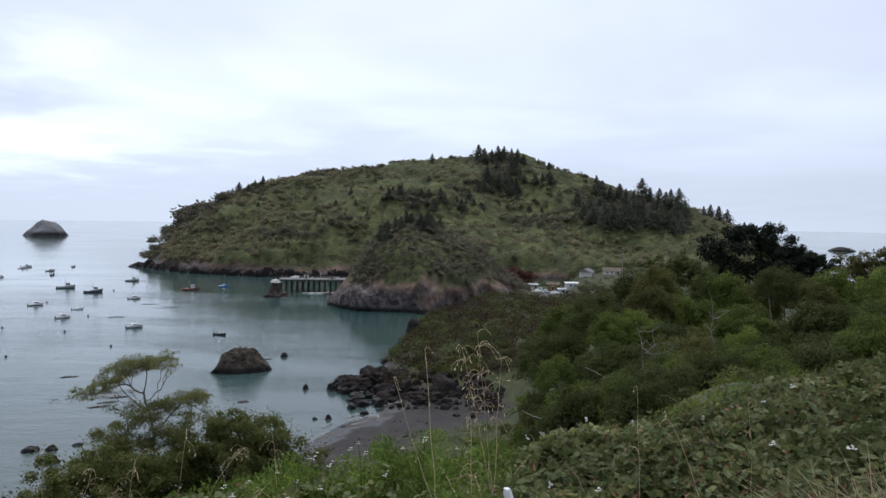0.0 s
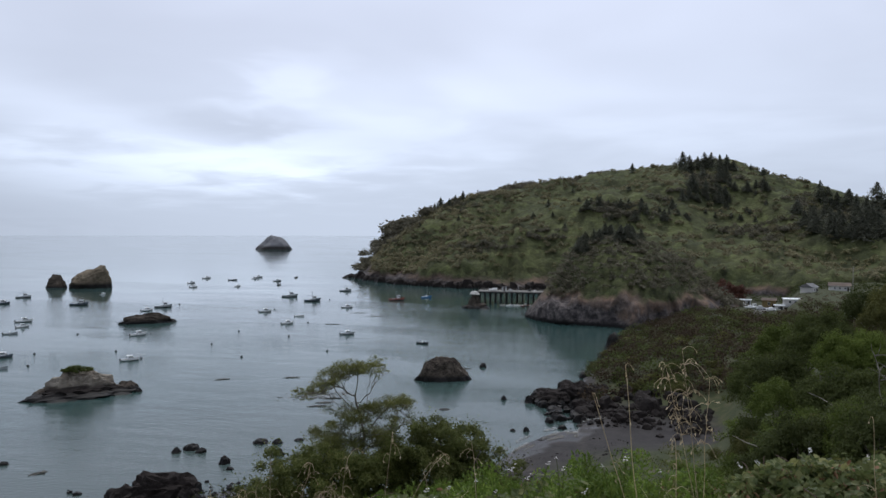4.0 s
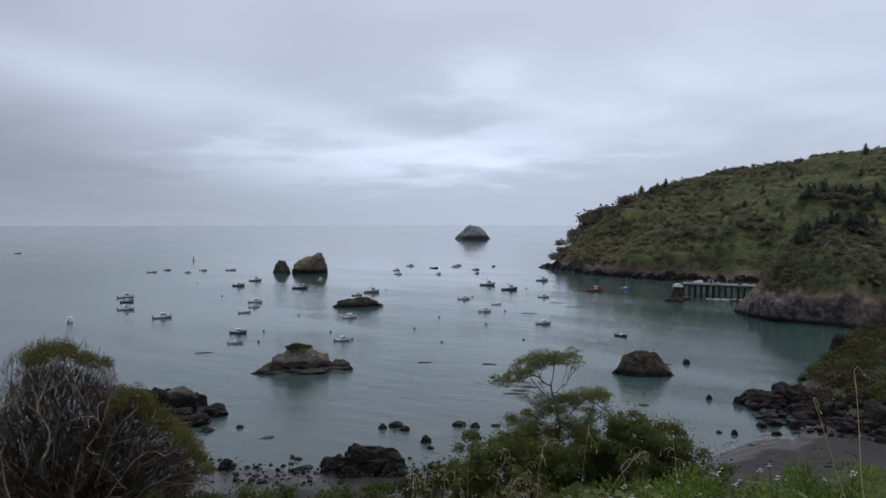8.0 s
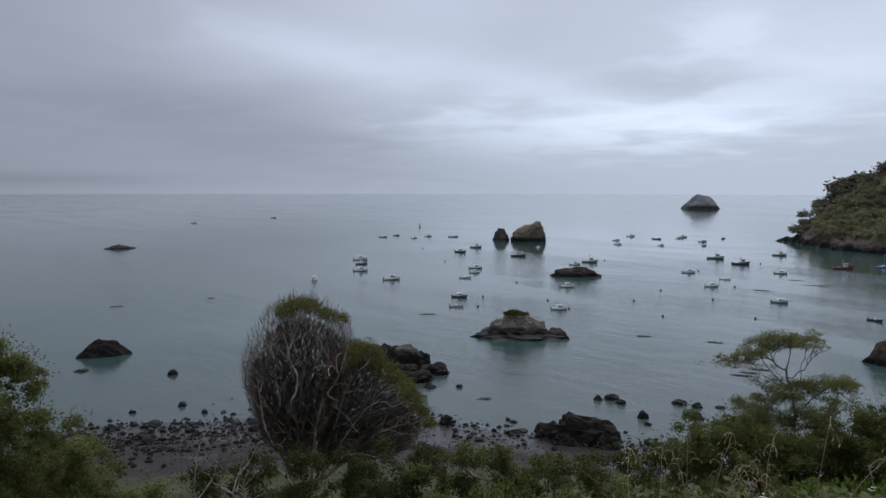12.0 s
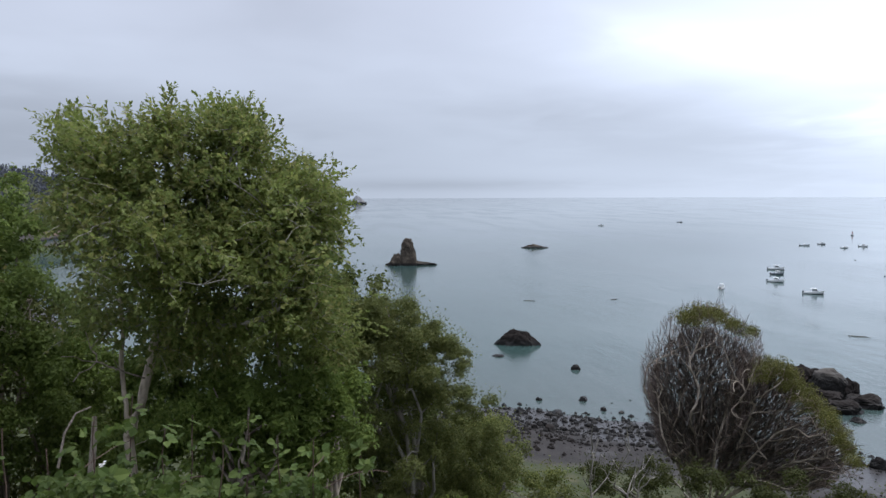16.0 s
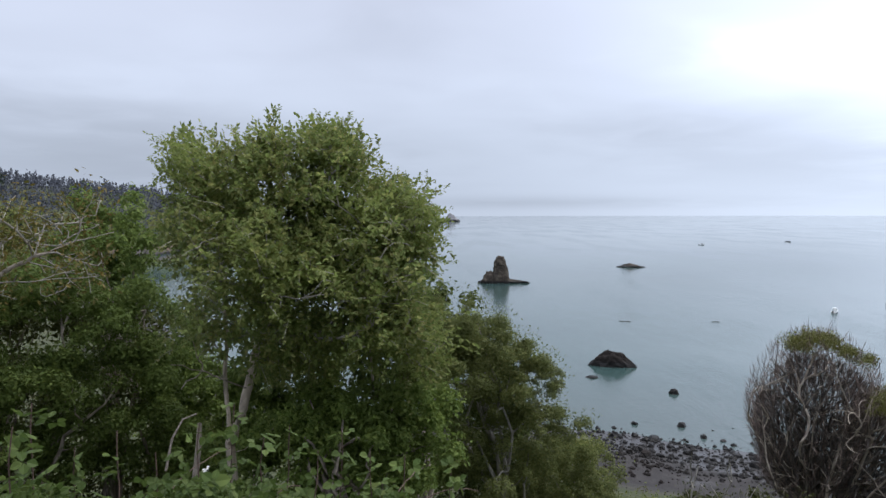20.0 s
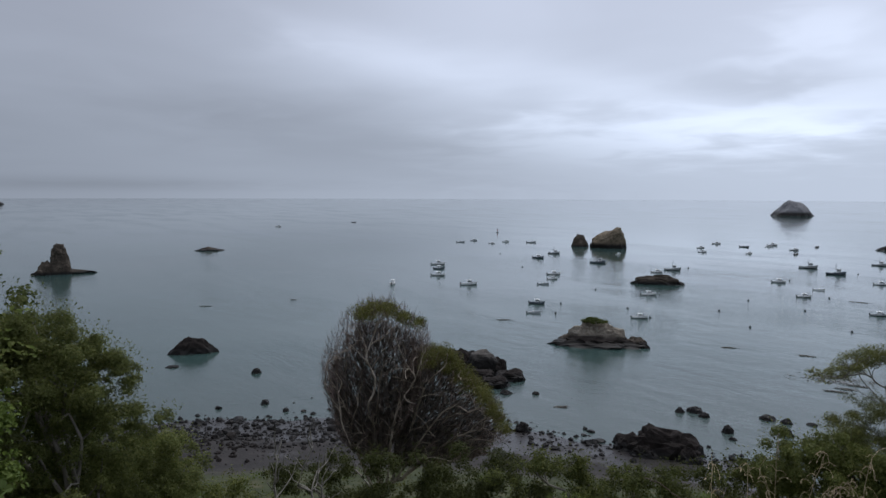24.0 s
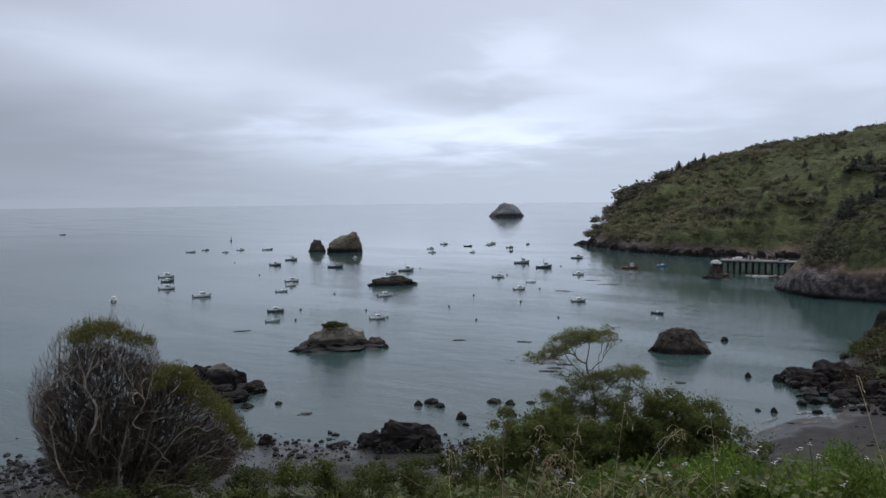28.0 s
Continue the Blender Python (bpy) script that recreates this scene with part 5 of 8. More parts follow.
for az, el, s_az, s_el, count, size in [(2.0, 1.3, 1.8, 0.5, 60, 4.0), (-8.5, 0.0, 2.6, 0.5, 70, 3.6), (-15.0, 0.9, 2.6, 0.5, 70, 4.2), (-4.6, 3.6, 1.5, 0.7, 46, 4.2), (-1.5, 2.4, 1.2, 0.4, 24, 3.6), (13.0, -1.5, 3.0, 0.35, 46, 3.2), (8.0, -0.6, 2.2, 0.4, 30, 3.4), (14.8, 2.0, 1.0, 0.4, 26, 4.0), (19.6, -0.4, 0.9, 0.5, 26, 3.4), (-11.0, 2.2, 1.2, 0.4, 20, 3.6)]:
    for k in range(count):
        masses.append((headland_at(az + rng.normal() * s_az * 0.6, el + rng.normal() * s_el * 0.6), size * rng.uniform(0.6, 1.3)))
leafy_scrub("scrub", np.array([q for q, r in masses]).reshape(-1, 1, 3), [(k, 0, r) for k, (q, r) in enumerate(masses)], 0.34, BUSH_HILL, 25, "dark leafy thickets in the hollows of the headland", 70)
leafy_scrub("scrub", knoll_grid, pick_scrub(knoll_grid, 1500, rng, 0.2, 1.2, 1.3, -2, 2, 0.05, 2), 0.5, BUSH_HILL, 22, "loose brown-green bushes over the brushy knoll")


def forest(name, grid, n, seed, label):
    """Far conifer forest as one joined mass of small spires."""
    rng = np.random.default_rng(seed)
    cols, rows = grid.shape[:2]
    ps, ds, ss = [], [], []
    for i in range(n):
        s = rng.uniform(0.1, 1.05)
        base = grid[int(rng.integers(0, cols)), int(round((s + 0.05) / 2.05 * (rows - 1)))] + rng.normal(size=3) * [9, 9, 1.0] - [0, 0, 1.0]
        h = rng.uniform(9, 15)
        k = 26
        u = rng.random(k)
        a = rng.uniform(0, 6.283, k)
        rad = (1 - u) * h * 0.3
        ps.append(base + np.stack([np.cos(a) * rad, np.sin(a) * rad, u * h], 1))
        ds.append(unit(np.stack([np.cos(a), np.sin(a), 0.6 + 0 * a], 1)))
        ss.append(h * 0.16 * rng.uniform(0.7, 1.3, k))
    v, f = leaf_cloud(np.concatenate(ps), np.concatenate(ds), np.concatenate(ss), rng, 0.7)
    return tagged(put(name, mesh_data(name, v, f, NEEDLE_HAZED)), label, "forest", kind="stuff")


forest("far_woods", shore_grid, 4200, 9, "distant conifer forest on the coastal hill, haze in its blue-grey")


# ---- trees near the lookout ----
def tree(name, loc, limbs, foliage, label, bark, sides=6, trunk=3):
    """A tree from its limbs (the first ones its trunk) and its foliage meshes."""
    top = thing(name, loc, label, "tree")
    v, f = tubes(limbs[:trunk], sides)
    put("trunk", mesh_data("trunk", v, f, bark, True), top)
    if limbs[trunk:]:
        v, f = tubes(limbs[trunk:], 5)
        tagged(put("branch_work", mesh_data("branch_work", v, f, BARK, True), top), kind="stuff")
    for me in foliage:
        put("crown", me, top)
    return top


def sees(az, el, dist):
    """The point in that direction and at that distance."""
    q = polar(az, dist)
    return np.array([q.x, q.y, 40 + dist * math.tan(radians(el))])


# layered sapling in front of the bay
rng = np.random.default_rng(41)
base = np.array(polar(22.2, 16.0))
base[2] = ground_z(base[0], base[1]) - 0.1
PADS = [(27.3, -12.9, 0.4, 0.08), (26.3, -12.8, 0.5, 0.10), (25.6, -12.5, 0.6, 0.14), (24.8, -11.9, 0.7, 0.16), (24.0, -11.3, 0.8, 0.18), (23.0, -11.1, 0.9, 0.20), (22.0, -11.1, 0.9, 0.18), (20.9, -11.1, 0.6, 0.12),
        (24.9, -15.8, 0.8, 0.18), (24.0, -15.1, 0.9, 0.20), (22.6, -14.8, 1.0, 0.22), (21.2, -14.2, 1.0, 0.22), (20.0, -13.8, 0.9, 0.20), (18.7, -13.8, 0.6, 0.14), (18.3, -15.1, 0.4, 0.08), (19.8, -15.1, 0.8, 0.16), (21.8, -15.9, 0.8, 0.16),
        (24.6, -17.1, 1.0, 0.22), (26.0, -18.2, 1.0, 0.24), (23.2, -17.6, 0.9, 0.20), (20.5, -16.8, 0.8, 0.14)]
PADS += [(24.6, -16.6, 1.1, 0.24), (22.6, -16.8, 1.0, 0.24), (20.6, -16.4, 0.9, 0.22), (26.0, -17.6, 1.0, 0.24), (23.6, -18.0, 1.2, 0.26)]
pads, rads = [], []
for az, el, wide, r in PADS:
    for k in range(18):
        pads.append(sees(az + rng.normal() * wide * 0.6, el + 0.12 + rng.normal() * 0.3, 16 + rng.normal() * 0.45))
        rads.append(r * rng.uniform(0.45, 1.1))
arms = grow([[base, sees(22.3, -18.8, 16), sees(22.1, -16.1, 16), sees(22.5, -14.0, 16), sees(22.8, -13.1, 16), sees(22.6, -11.5, 16)],
             [sees(22.1, -16.4, 16), sees(21.3, -15.2, 16), sees(20.1, -14.0, 16), sees(18.7, -13.8, 16)],
             [sees(22.2, -17.4, 16), sees(23.3, -16.1, 16.1), sees(24.5, -15.8, 16.1)],
             [sees(22.8, -13.1, 16), sees(24.0, -12.4, 16), sees(25.5, -12.6, 16), sees(27.1, -13.0, 16)],
             [sees(22.4, -13.6, 16), sees(21.7, -12.9, 16), sees(21.1, -11.4, 16)]],
            [np.array(pads[int(k)]) - [0, 0, 0.05] for k in rng.permutation(len(pads))[:230]], rng, 0.0044, 0.40, 0.18, 0.5, 0.14)[0]
p, d = shell(pads, rads, 70000, rng, 0.1, -0.9, 0.5)
v, f = leaf_cloud(p, unit(d * 0.4 + rng.normal(size=p.shape) * 0.5 + [0, 0, 0.8]), 0.036 * rng.uniform(0.6, 1.4, len(p)), rng, 0.4)
o = base.copy()
tree("sapling_tree", o, [(a - o, r) for a, r in arms], [mesh_data("crown", v - o, f, SAPLING)], "slender layered tree with flat olive-green foliage pads", BARK, trunk=1)


def mound(name, blobs, dist, n, leaf, mat, seed, label, depth=0.9, category="bush", bark=None, aspect=0.55, six=False, stems=8, low=-0.4, clumps=20, inner=0.3):
    """A shrub whose clumps are given by direction, elevation angle and angular radius."""
    rng = np.random.default_rng(seed)
    n = int(n * 2.3)
    c, rad = [], []
    for az, el, r in blobs:
        R = dist * math.tan(radians(r))
        for k in range(clumps):
            q = sees(az + rng.normal() * r * 0.62, el + rng.uniform(-1.1, 0.45) * r, dist + rng.normal() * R * 0.9 * depth)
            c.append(q)
            rad.append(R * rng.uniform(0.22, 0.5) * (20 / clumps) ** 0.4)
    c, rad = np.array(c), np.array(rad)
    foot = np.array(polar(sum(b[0] for b in blobs) / len(blobs), dist))
    foot[2] = ground_z(foot[0], foot[1]) - 0.05
    p, d = shell(c, rad, n, rng, inner, low)
    k = rng.integers(0, n, n // 9)
    p[: n // 9] = p[k] + d[k] * rng.uniform(0.02, 0.22, (n // 9, 1)) + [0, 0, 0.05]
    nrm = unit(d * 1.1 + rng.normal(size=(n, 3)) * 0.5 + [0, 0, 0.35])
    v, f = (leaf_six if six else leaf_cloud)(p, nrm, leaf * rng.uniform(0.6, 1.4, n), rng, aspect)
    top = thing(name, foot, label, category)
    put("foliage", mesh_data("foliage", v - foot, f, mat), top)
    arms = []
    for j in range(stems):
        tip = c[int(rng.integers(0, len(c)))]
        a, r = limb(foot, tip, 0.05, 0.012, rng, 0.10, 8)
        arms.append((a - foot, r))
        for q in range(3):
            m = a[int(rng.integers(3, 7))]
            e = c[int(np.argmin(((c - m - rng.normal(size=3) * 0.3) ** 2).sum(1)))]
            x, r = limb(m, e, 0.02, 0.006, rng, 0.14, 6)
            arms.append((x - foot, r))
    v, f = tubes(arms, 5)
    tagged(put("twig_mass", mesh_data("twig_mass", v, f, bark or BARK, True), top), kind="stuff")
    return top


mound("bush", [(19.5, -17.0, 1.6), (17.2, -16.4, 1.9), (15.0, -16.8, 1.9), (13.2, -18.2, 1.5), (18.5, -19.0, 1.8), (15.5, -19.6, 2.0), (12.4, -20.2, 1.6), (11.2, -18.9, 1.3), (10.0, -19.9, 1.3), (11.0, -21.0, 1.6), (16.2, -15.5, 1.2), (18.0, -16.0, 1.3), (14.2, -16.2, 1.2), (12.6, -17.2, 1.1)], 15, 30000, 0.048, FEATHER, 51, "olive green shrub with crooked twigs below the lookout", bark=BARK_DARK)
mound("bush", [(26.5, -17.6, 1.6), (28.4, -18.6, 1.5), (24.2, -18.4, 1.7), (21.6, -18.6, 1.8), (30.2, -19.8, 1.3), (27.0, -20.8, 1.8), (23.2, -20.8, 1.9)], 14.6, 22000, 0.048, FEATHER, 52, "dark green shrub around the foot of a sapling", bark=BARK_DARK)
mound("bush", [(47.0, -21.4, 1.7), (43.5, -21.2, 1.6), (40.0, -21.6, 1.6), (36.5, -21.4, 1.7), (33.5, -20.8, 1.6), (31.5, -20.0, 1.4), (44.5, -24.0, 2.4), (38.0, -24.0, 2.4), (33.0, -23.4, 2.2)], 13, 15000, 0.05, SCRUB, 53, "low dark green shrub on the slope", stems=5)
mound("bush", [(68.0, -21.6, 1.3), (64.5, -21.2, 1.6), (60.5, -21.8, 1.8), (56.0, -21.8, 1.9), (51.0, -21.2, 1.9), (62, -24.6, 2.6), (55, -24.6, 2.6), (49, -24.0, 2.4)], 13.5, 20000, 0.05, SCRUB, 54, "green shrub at the foot of a weathered bush", stems=5)
mound("bush", [(75.5, -20.2, 1.6), (78.4, -18.6, 1.9), (72.6, -22.6, 1.6), (76.5, -23.6, 2.4), (70, -24.8, 1.8), (80, -22, 2.5)], 14, 14000, 0.05, FEATHER, 55, "olive shrub beside the beach slope", stems=6)

mound("bush", [(19.5, -18.2, 1.8), (16.5, -18.0, 2.2), (13.6, -19.6, 1.8), (22.5, -19.4, 2.0), (26.0, -19.4, 2.0), (29.0, -20.4, 1.8), (18, -21, 2.2), (24, -22, 2.4)], 16.5, 12000, 0.085, SCRUB, 56, "dark green shrub in the hollow behind a sapling", stems=4, bark=BARK_DARK)

# weathered bush: forking grey stems under a thin green top, wind-bent to one side
rng = np.random.default_rng(61)
DB = 18.0
foot = np.array(polar(59.6, DB))
foot[2] = ground_z(foot[0], foot[1]) - 0.05
RIM_UP = [(63.6, -19.3), (64.3, -17.0), (64.9, -14.7), (64.8, -13.2), (64.2, -11.7), (63.1, -10.0), (62.1, -9.2), (60.9, -8.8), (59.6, -8.8), (58.2, -9.5), (57.0, -10.3), (56.5, -11.3), (56.4, -12.4), (56.8, -14.5), (57.4, -17.0)]
RIM_LEE = [(58.6, -14.0), (57.4, -12.9), (56.0, -12.3), (54.8, -12.6), (53.6, -13.5), (52.6, -14.9), (51.3, -15.9), (50.5, -17.0), (49.8, -18.2), (50.1, -19.3), (50.9, -20.3), (53.0, -21.0)]


def along_rim(rim, u):
    u = min(max(u, 0.0), 0.999) * (len(rim) - 1)
    i = int(u)
    return np.array(rim[i]) * (1 - u + i) + np.array(rim[i + 1]) * (u - i)


def in_lobe(rim, core, u, s, depth):
    """A point between a lobe's core and its rim."""
    a = np.array(core) + (along_rim(rim, u) - core) * s
    return sees(a[0], a[1], DB + depth * (0.35 + 0.65 * s))


UP_CORE, LEE_CORE = np.array((60.6, -21.4)), np.array((59.2, -21.4))
wood = [[(foot), sees(60.3, -22.5, DB), sees(60.7, -18.5, DB - 0.1), sees(60.4, -15.5, DB - 0.2), sees(60.0, -13.4, DB - 0.2)],
        [sees(60.3, -22.8, DB), sees(61.6, -19.5, DB + 0.2), sees(61.9, -15.5, DB + 0.2), sees(61.5, -12.8, DB + 0.2)],
        [sees(61.0, -22.8, DB), sees(62.6, -19.5, DB), sees(63.1, -16.0, DB), sees(63.0, -13.2, DB)],
        [sees(59.8, -22.8, DB), sees(59.4, -19.0, DB - 0.4), sees(58.6, -15.9, DB - 0.4), sees(58.2, -13.0, DB - 0.2)],
        [sees(59.4, -22.6, DB), sees(57.9, -18.8, DB - 0.2), sees(56.7, -15.6, DB - 0.3), sees(55.8, -14.2, DB - 0.3)],
        [sees(59.0, -22.4, DB), sees(57.2, -19.8, DB - 0.3), sees(55.2, -17.4, DB - 0.5), sees(53.4, -16.4, DB - 0.5)],
        [sees(58.6, -22.4, DB), sees(56.6, -20.8, DB), sees(54.0, -19.2, DB - 0.3), sees(51.8, -18.6, DB - 0.4)]]
goals = []
for k in range(760):
    goals.append(in_lobe(RIM_UP, UP_CORE, rng.random(), 0.12 + 0.86 * rng.random() ** 0.6, rng.normal() * 0.7))
for k in range(600):
    goals.append(in_lobe(RIM_LEE, LEE_CORE, rng.random(), 0.12 + 0.86 * rng.random() ** 0.6, rng.normal() * 0.7))
limbs_old, at_old, way_old, thick_old = grow(wood, goals, rng, 0.0060, 0.37, 0.2, 0.5, 0.09, 1.3)
pale, dull = [], []
for p, r in limbs_old:
    k = r[0] > 0.010 and rng.random() < 0.85 or rng.random() < 0.5
    (pale if k else dull).append((p - foot, r))
old = thing("weathered_bush", foot, "windswept bush of bare grey stems with a thin green top", "bush")
v, f = tubes(pale, 5)
tagged(put("stem_work", mesh_data("stem_work", v, f, PALE_STEM, True), old, "pale weathered forking stems"), kind="stuff")
v, f = tubes(dull, 4)
tagged(put("stem_work", mesh_data("stem_work", v, f, BARK_BROWN, True), old, "brown bare stems"), kind="stuff")
# green top and lee side
c, rad = [], []
CAP = [(61.7, -9.7, 0.62), (61.1, -9.4, 0.68), (60.5, -9.2, 0.68), (59.9, -9.2, 0.62), (59.3, -9.5, 0.55), (58.7, -9.8, 0.5), (58.1, -10.1, 0.45), (57.5, -10.4, 0.4), (57.1, -10.6, 0.35)]
LEE = [(56.7, -13.0, 0.5), (56.0, -12.8, 0.62), (55.3, -12.8, 0.62), (54.6, -13.2, 0.58), (54.0, -13.8, 0.5), (53.4, -14.5, 0.55), (52.8, -15.2, 0.55), (52.2, -15.8, 0.6), (51.6, -16.3, 0.6), (51.1, -17.0, 0.55), (50.7, -17.7, 0.5), (50.3, -18.4, 0.45), (56.8, -13.7, 0.4), (55.9, -13.6, 0.5), (55.0, -13.9, 0.45), (54.2, -14.8, 0.4)]
for az, el, r in CAP + LEE:
    for k in range(9):
        c.append(sees(az + rng.normal() * 0.3, el + rng.normal() * 0.22, DB - 0.1 + rng.normal() * 0.65))
        rad.append(DB * math.tan(radians(r)) * rng.uniform(0.6, 1.05) * (1.25 if az < 57 else 1.08))
p, d = shell(c, rad, 32000, rng, 0.15, -0.9, 0.85)
v, f = leaf_cloud(p, unit(d * 0.5 + rng.normal(size=p.shape) * 0.6 + [0, 0, 0.4]), 0.05 * rng.uniform(0.5, 1.4, len(p)), rng, 0.38, unit(d + [0, 0, 0.6]))
put("foliage", mesh_data("foliage", v - foot, f, CANOPY), old)
# fine twigs along the limbs: darkened within for inner shade, grey at the tips
for count, lo, hi, back, mat, size, thin, lab in [(24000, 0.0, 0.88, 0.5, BARK_DARK, 0.30, 0.085, "inner twigs darkened for the shade within"), (9000, 0.05, 0.94, 0.15, BARK_BROWN, 0.32, 0.035, "dense brown inner twigs"), (6500, 0.70, 1.04, -0.1, TWIG, 0.32, 0.026, "fine grey twig tips")]:
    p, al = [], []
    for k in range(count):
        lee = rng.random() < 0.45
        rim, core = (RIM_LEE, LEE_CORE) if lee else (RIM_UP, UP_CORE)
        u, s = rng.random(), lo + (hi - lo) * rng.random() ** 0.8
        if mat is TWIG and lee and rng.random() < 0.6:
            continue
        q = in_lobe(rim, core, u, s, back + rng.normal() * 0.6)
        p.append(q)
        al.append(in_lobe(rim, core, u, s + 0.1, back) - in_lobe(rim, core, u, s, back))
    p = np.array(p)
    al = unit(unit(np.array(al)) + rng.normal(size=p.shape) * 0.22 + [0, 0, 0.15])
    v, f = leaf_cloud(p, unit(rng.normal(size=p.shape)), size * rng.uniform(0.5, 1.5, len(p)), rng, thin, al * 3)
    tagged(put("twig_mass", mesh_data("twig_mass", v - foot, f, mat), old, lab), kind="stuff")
# bare dead twigs beside it
for az, el, dist in [(68.2, -19.0, 11.0), (66.0, -18.4, 11.4), (65.2, -20.2, 11.2)]:
    root = np.array(polar(az - 0.8, dist))
    root[2] = ground_z(root[0], root[1])
    twig = thing("dead_branch", root, "bare pale dead branch standing in the shrubs", "branch", "dead branches on the slope")
    a, r = limb(root, sees(az, el, dist), 0.03, 0.008, rng, 0.12, 8)
    ls = [(a - root, r)]
    for k in range(5):
        m = a[int(rng.integers(3, 7))]
        x, q = limb(m, m + np.array([rng.normal() * 0.35, rng.normal() * 0.35, rng.uniform(0.25, 0.7)]), 0.012, 0.003, rng, 0.15, 6)
        ls.append((x - root, q))
    v, f = tubes(ls, 5)
    put("stem", mesh_data("stem", v, f, BARK, True), twig)

# alder over the slope
rng = np.random.default_rng(71)
DA = 10.0
root = np.array(polar(105.0, DA))
root[2] = ground_z(root[0], root[1]) - 0.1
stems = [[root, sees(105.1, -17.6, DA), sees(105.3, -14.5, DA), sees(105.4, -10.5, DA), sees(105.3, -6.0, DA), sees(104.8, -2.0, DA), sees(104.0, 2.5, DA)],
         [sees(105.1, -17.6, DA), sees(104.2, -15.2, DA - 0.1), sees(103.0, -10.8, DA - 0.1), sees(101.2, -6.5, DA), sees(99.2, -2.0, DA + 0.2), sees(97.6, 3.2, DA + 0.2)],
         [sees(103.0, -10.8, DA), sees(99.5, -7.5, DA + 0.2), sees(96.0, -4.0, DA + 0.3), sees(92.6, -0.8, DA + 0.2)],
         [sees(105.0, -18.4, DA), sees(103.2, -17.6, DA - 0.3), sees(100.4, -15.8, DA - 0.5)]]
CROWN = [(109.0, 3.0, 1.7), (107.6, 4.6, 1.6), (105.0, 5.0, 1.9), (102.6, 4.8, 1.8), (100.0, 5.2, 1.9), (97.6, 6.4, 1.7), (96.0, 6.2, 1.6), (95.2, 4.4, 1.4), (108.5, 0.6, 1.9), (105.5, 1.5, 2.3), (101.5, 1.6, 2.4), (97.5, 2.4, 2.2), (94.2, 1.2, 1.8),
         (91.4, 0.6, 1.4)]
CROWN += [(89.8, -0.6, 1.2), (88.7, -1.8, 0.9), (92.4, -2.2, 1.8), (107.0, -2.8, 1.8), (104.0, -2.6, 1.9), (100.0, -2.2, 2.4), (96.0, -2.0, 2.4), (91.0, -4.2, 1.5), (103.0, -6.2, 1.6), (99.5, -6.6, 2.3), (95.5, -6.4, 2.4), (92.0, -7.4, 2.0),
         (98.5, -10.8, 2.3), (94.5, -11.0, 2.5), (91.0, -11.6, 2.2), (97.0, -15.0, 2.4), (93.0, -15.4, 2.5), (89.5, -15.0, 2.2), (95, -19.5, 2.6), (90.5, -19.5, 2.5), (101.5, -9.5, 2.2), (101.0, -13.5, 2.3), (98.5, -18.0, 2.4), (103.5, -4.5, 2.0), (93.5, -9.0, 2.4), (97.5, -12.8, 2.4), (88.6, -12.0, 2.2), (92, -17.5, 2.6)]
CROWN += [(109.2, 5.0, 1.2), (102.0, 6.3, 1.3), (97.0, 6.9, 1.2), (95.0, 5.6, 1.2), (92.4, 2.2, 1.1), (90.2, 1.4, 1.1), (89.0, 0.0, 0.8), (89.3, -2.6, 1.0), (90.2, -5.4, 1.3), (109.6, -1.4, 1.4), (106.0, 3.2, 2.0), (99.0, 3.6, 2.2), (103.5, 0.2, 2.2), (98.0, 0.2, 2.4), (93.8, -0.4, 2.0), (106.5, -1.0, 1.8), (101.0, -4.6, 2.0), (97.4, -4.4, 2.4), (93.6, -4.6, 2.2), (90.4, -8.8, 1.8), (89.2, -9.8, 1.6), (108.5, -4.5, 1.6), (107.4, -7.2, 1.5), (104.2, -8.6, 1.8), (106.6, -10.6, 1.5), (108.6, -9.4, 1.4), (102.6, -12.0, 1.8)]
c, rad = [], []
for az, el, r in CROWN:
    if el < -14.5:
        continue
    R = DA * math.tan(radians(r))
    thin = az > 103.5 and el < -1.5
    for k in range(9 if thin else 17):
        fore = 1.1 * math.exp(-((el + 6.0) / 6.0) ** 2)
        c.append(sees(az + rng.normal() * r * 0.5, el + rng.normal() * r * 0.42, DA - 0.3 - fore + rng.normal() * 0.6))
        rad.append(R * rng.uniform(0.2, 0.5))
c, rad = np.array(c), np.array(rad)
heart = sees(99.0, -3.0, DA)
c = c - unit(c - heart) * 0.33
limbs_new, at_new, way_new, thick_new = grow(stems, c[rng.permutation(len(c))[:620]], rng, 0.0050, 0.40, 0.3, 0.5, 0.10)
out = unit(c - heart)
v, f, twigs = shoots(c, out, 6, 10, 0.27, 0.066, rng, 0.85, 0.3, 0.62, 0.12, 0.12)
# shoots that stand over the top of the crown
high = np.array([sees(az, el, DA - 0.3 + rng.normal() * 0.5) for az, el in [(110.0, 3.6), (109.6, 4.2), (108.2, 5.6), (107.0, 5.8), (105.4, 6.6), (104.0, 6.2), (103.0, 6.4), (101.9, 7.0), (100.6, 6.7), (99.2, 6.9), (97.8, 7.3), (96.4, 7.4), (95.4, 7.1), (94.8, 6.6), (94.5, 5.2), (94.4, 3.6), (91.8, 2.4), (90.8, 2.0), (89.6, 1.0), (88.9, 0.2), (88.7, -1.2), (88.9, -3.0), (89.4, -4.2), (110.2, 1.4), (110.4, -0.4)] for k in range(3)])
high = high - unit(high - heart) * 0.3
v2, f2, tw2 = shoots(high, unit(high - heart) * 0.6, 2, 9, 0.24, 0.064, rng, 0.35, 0.5, 0.58, 0.0, 0.09)
# shaded leaves within
p, d = shell(c, rad, 15000, rng, 0.0, -0.9)
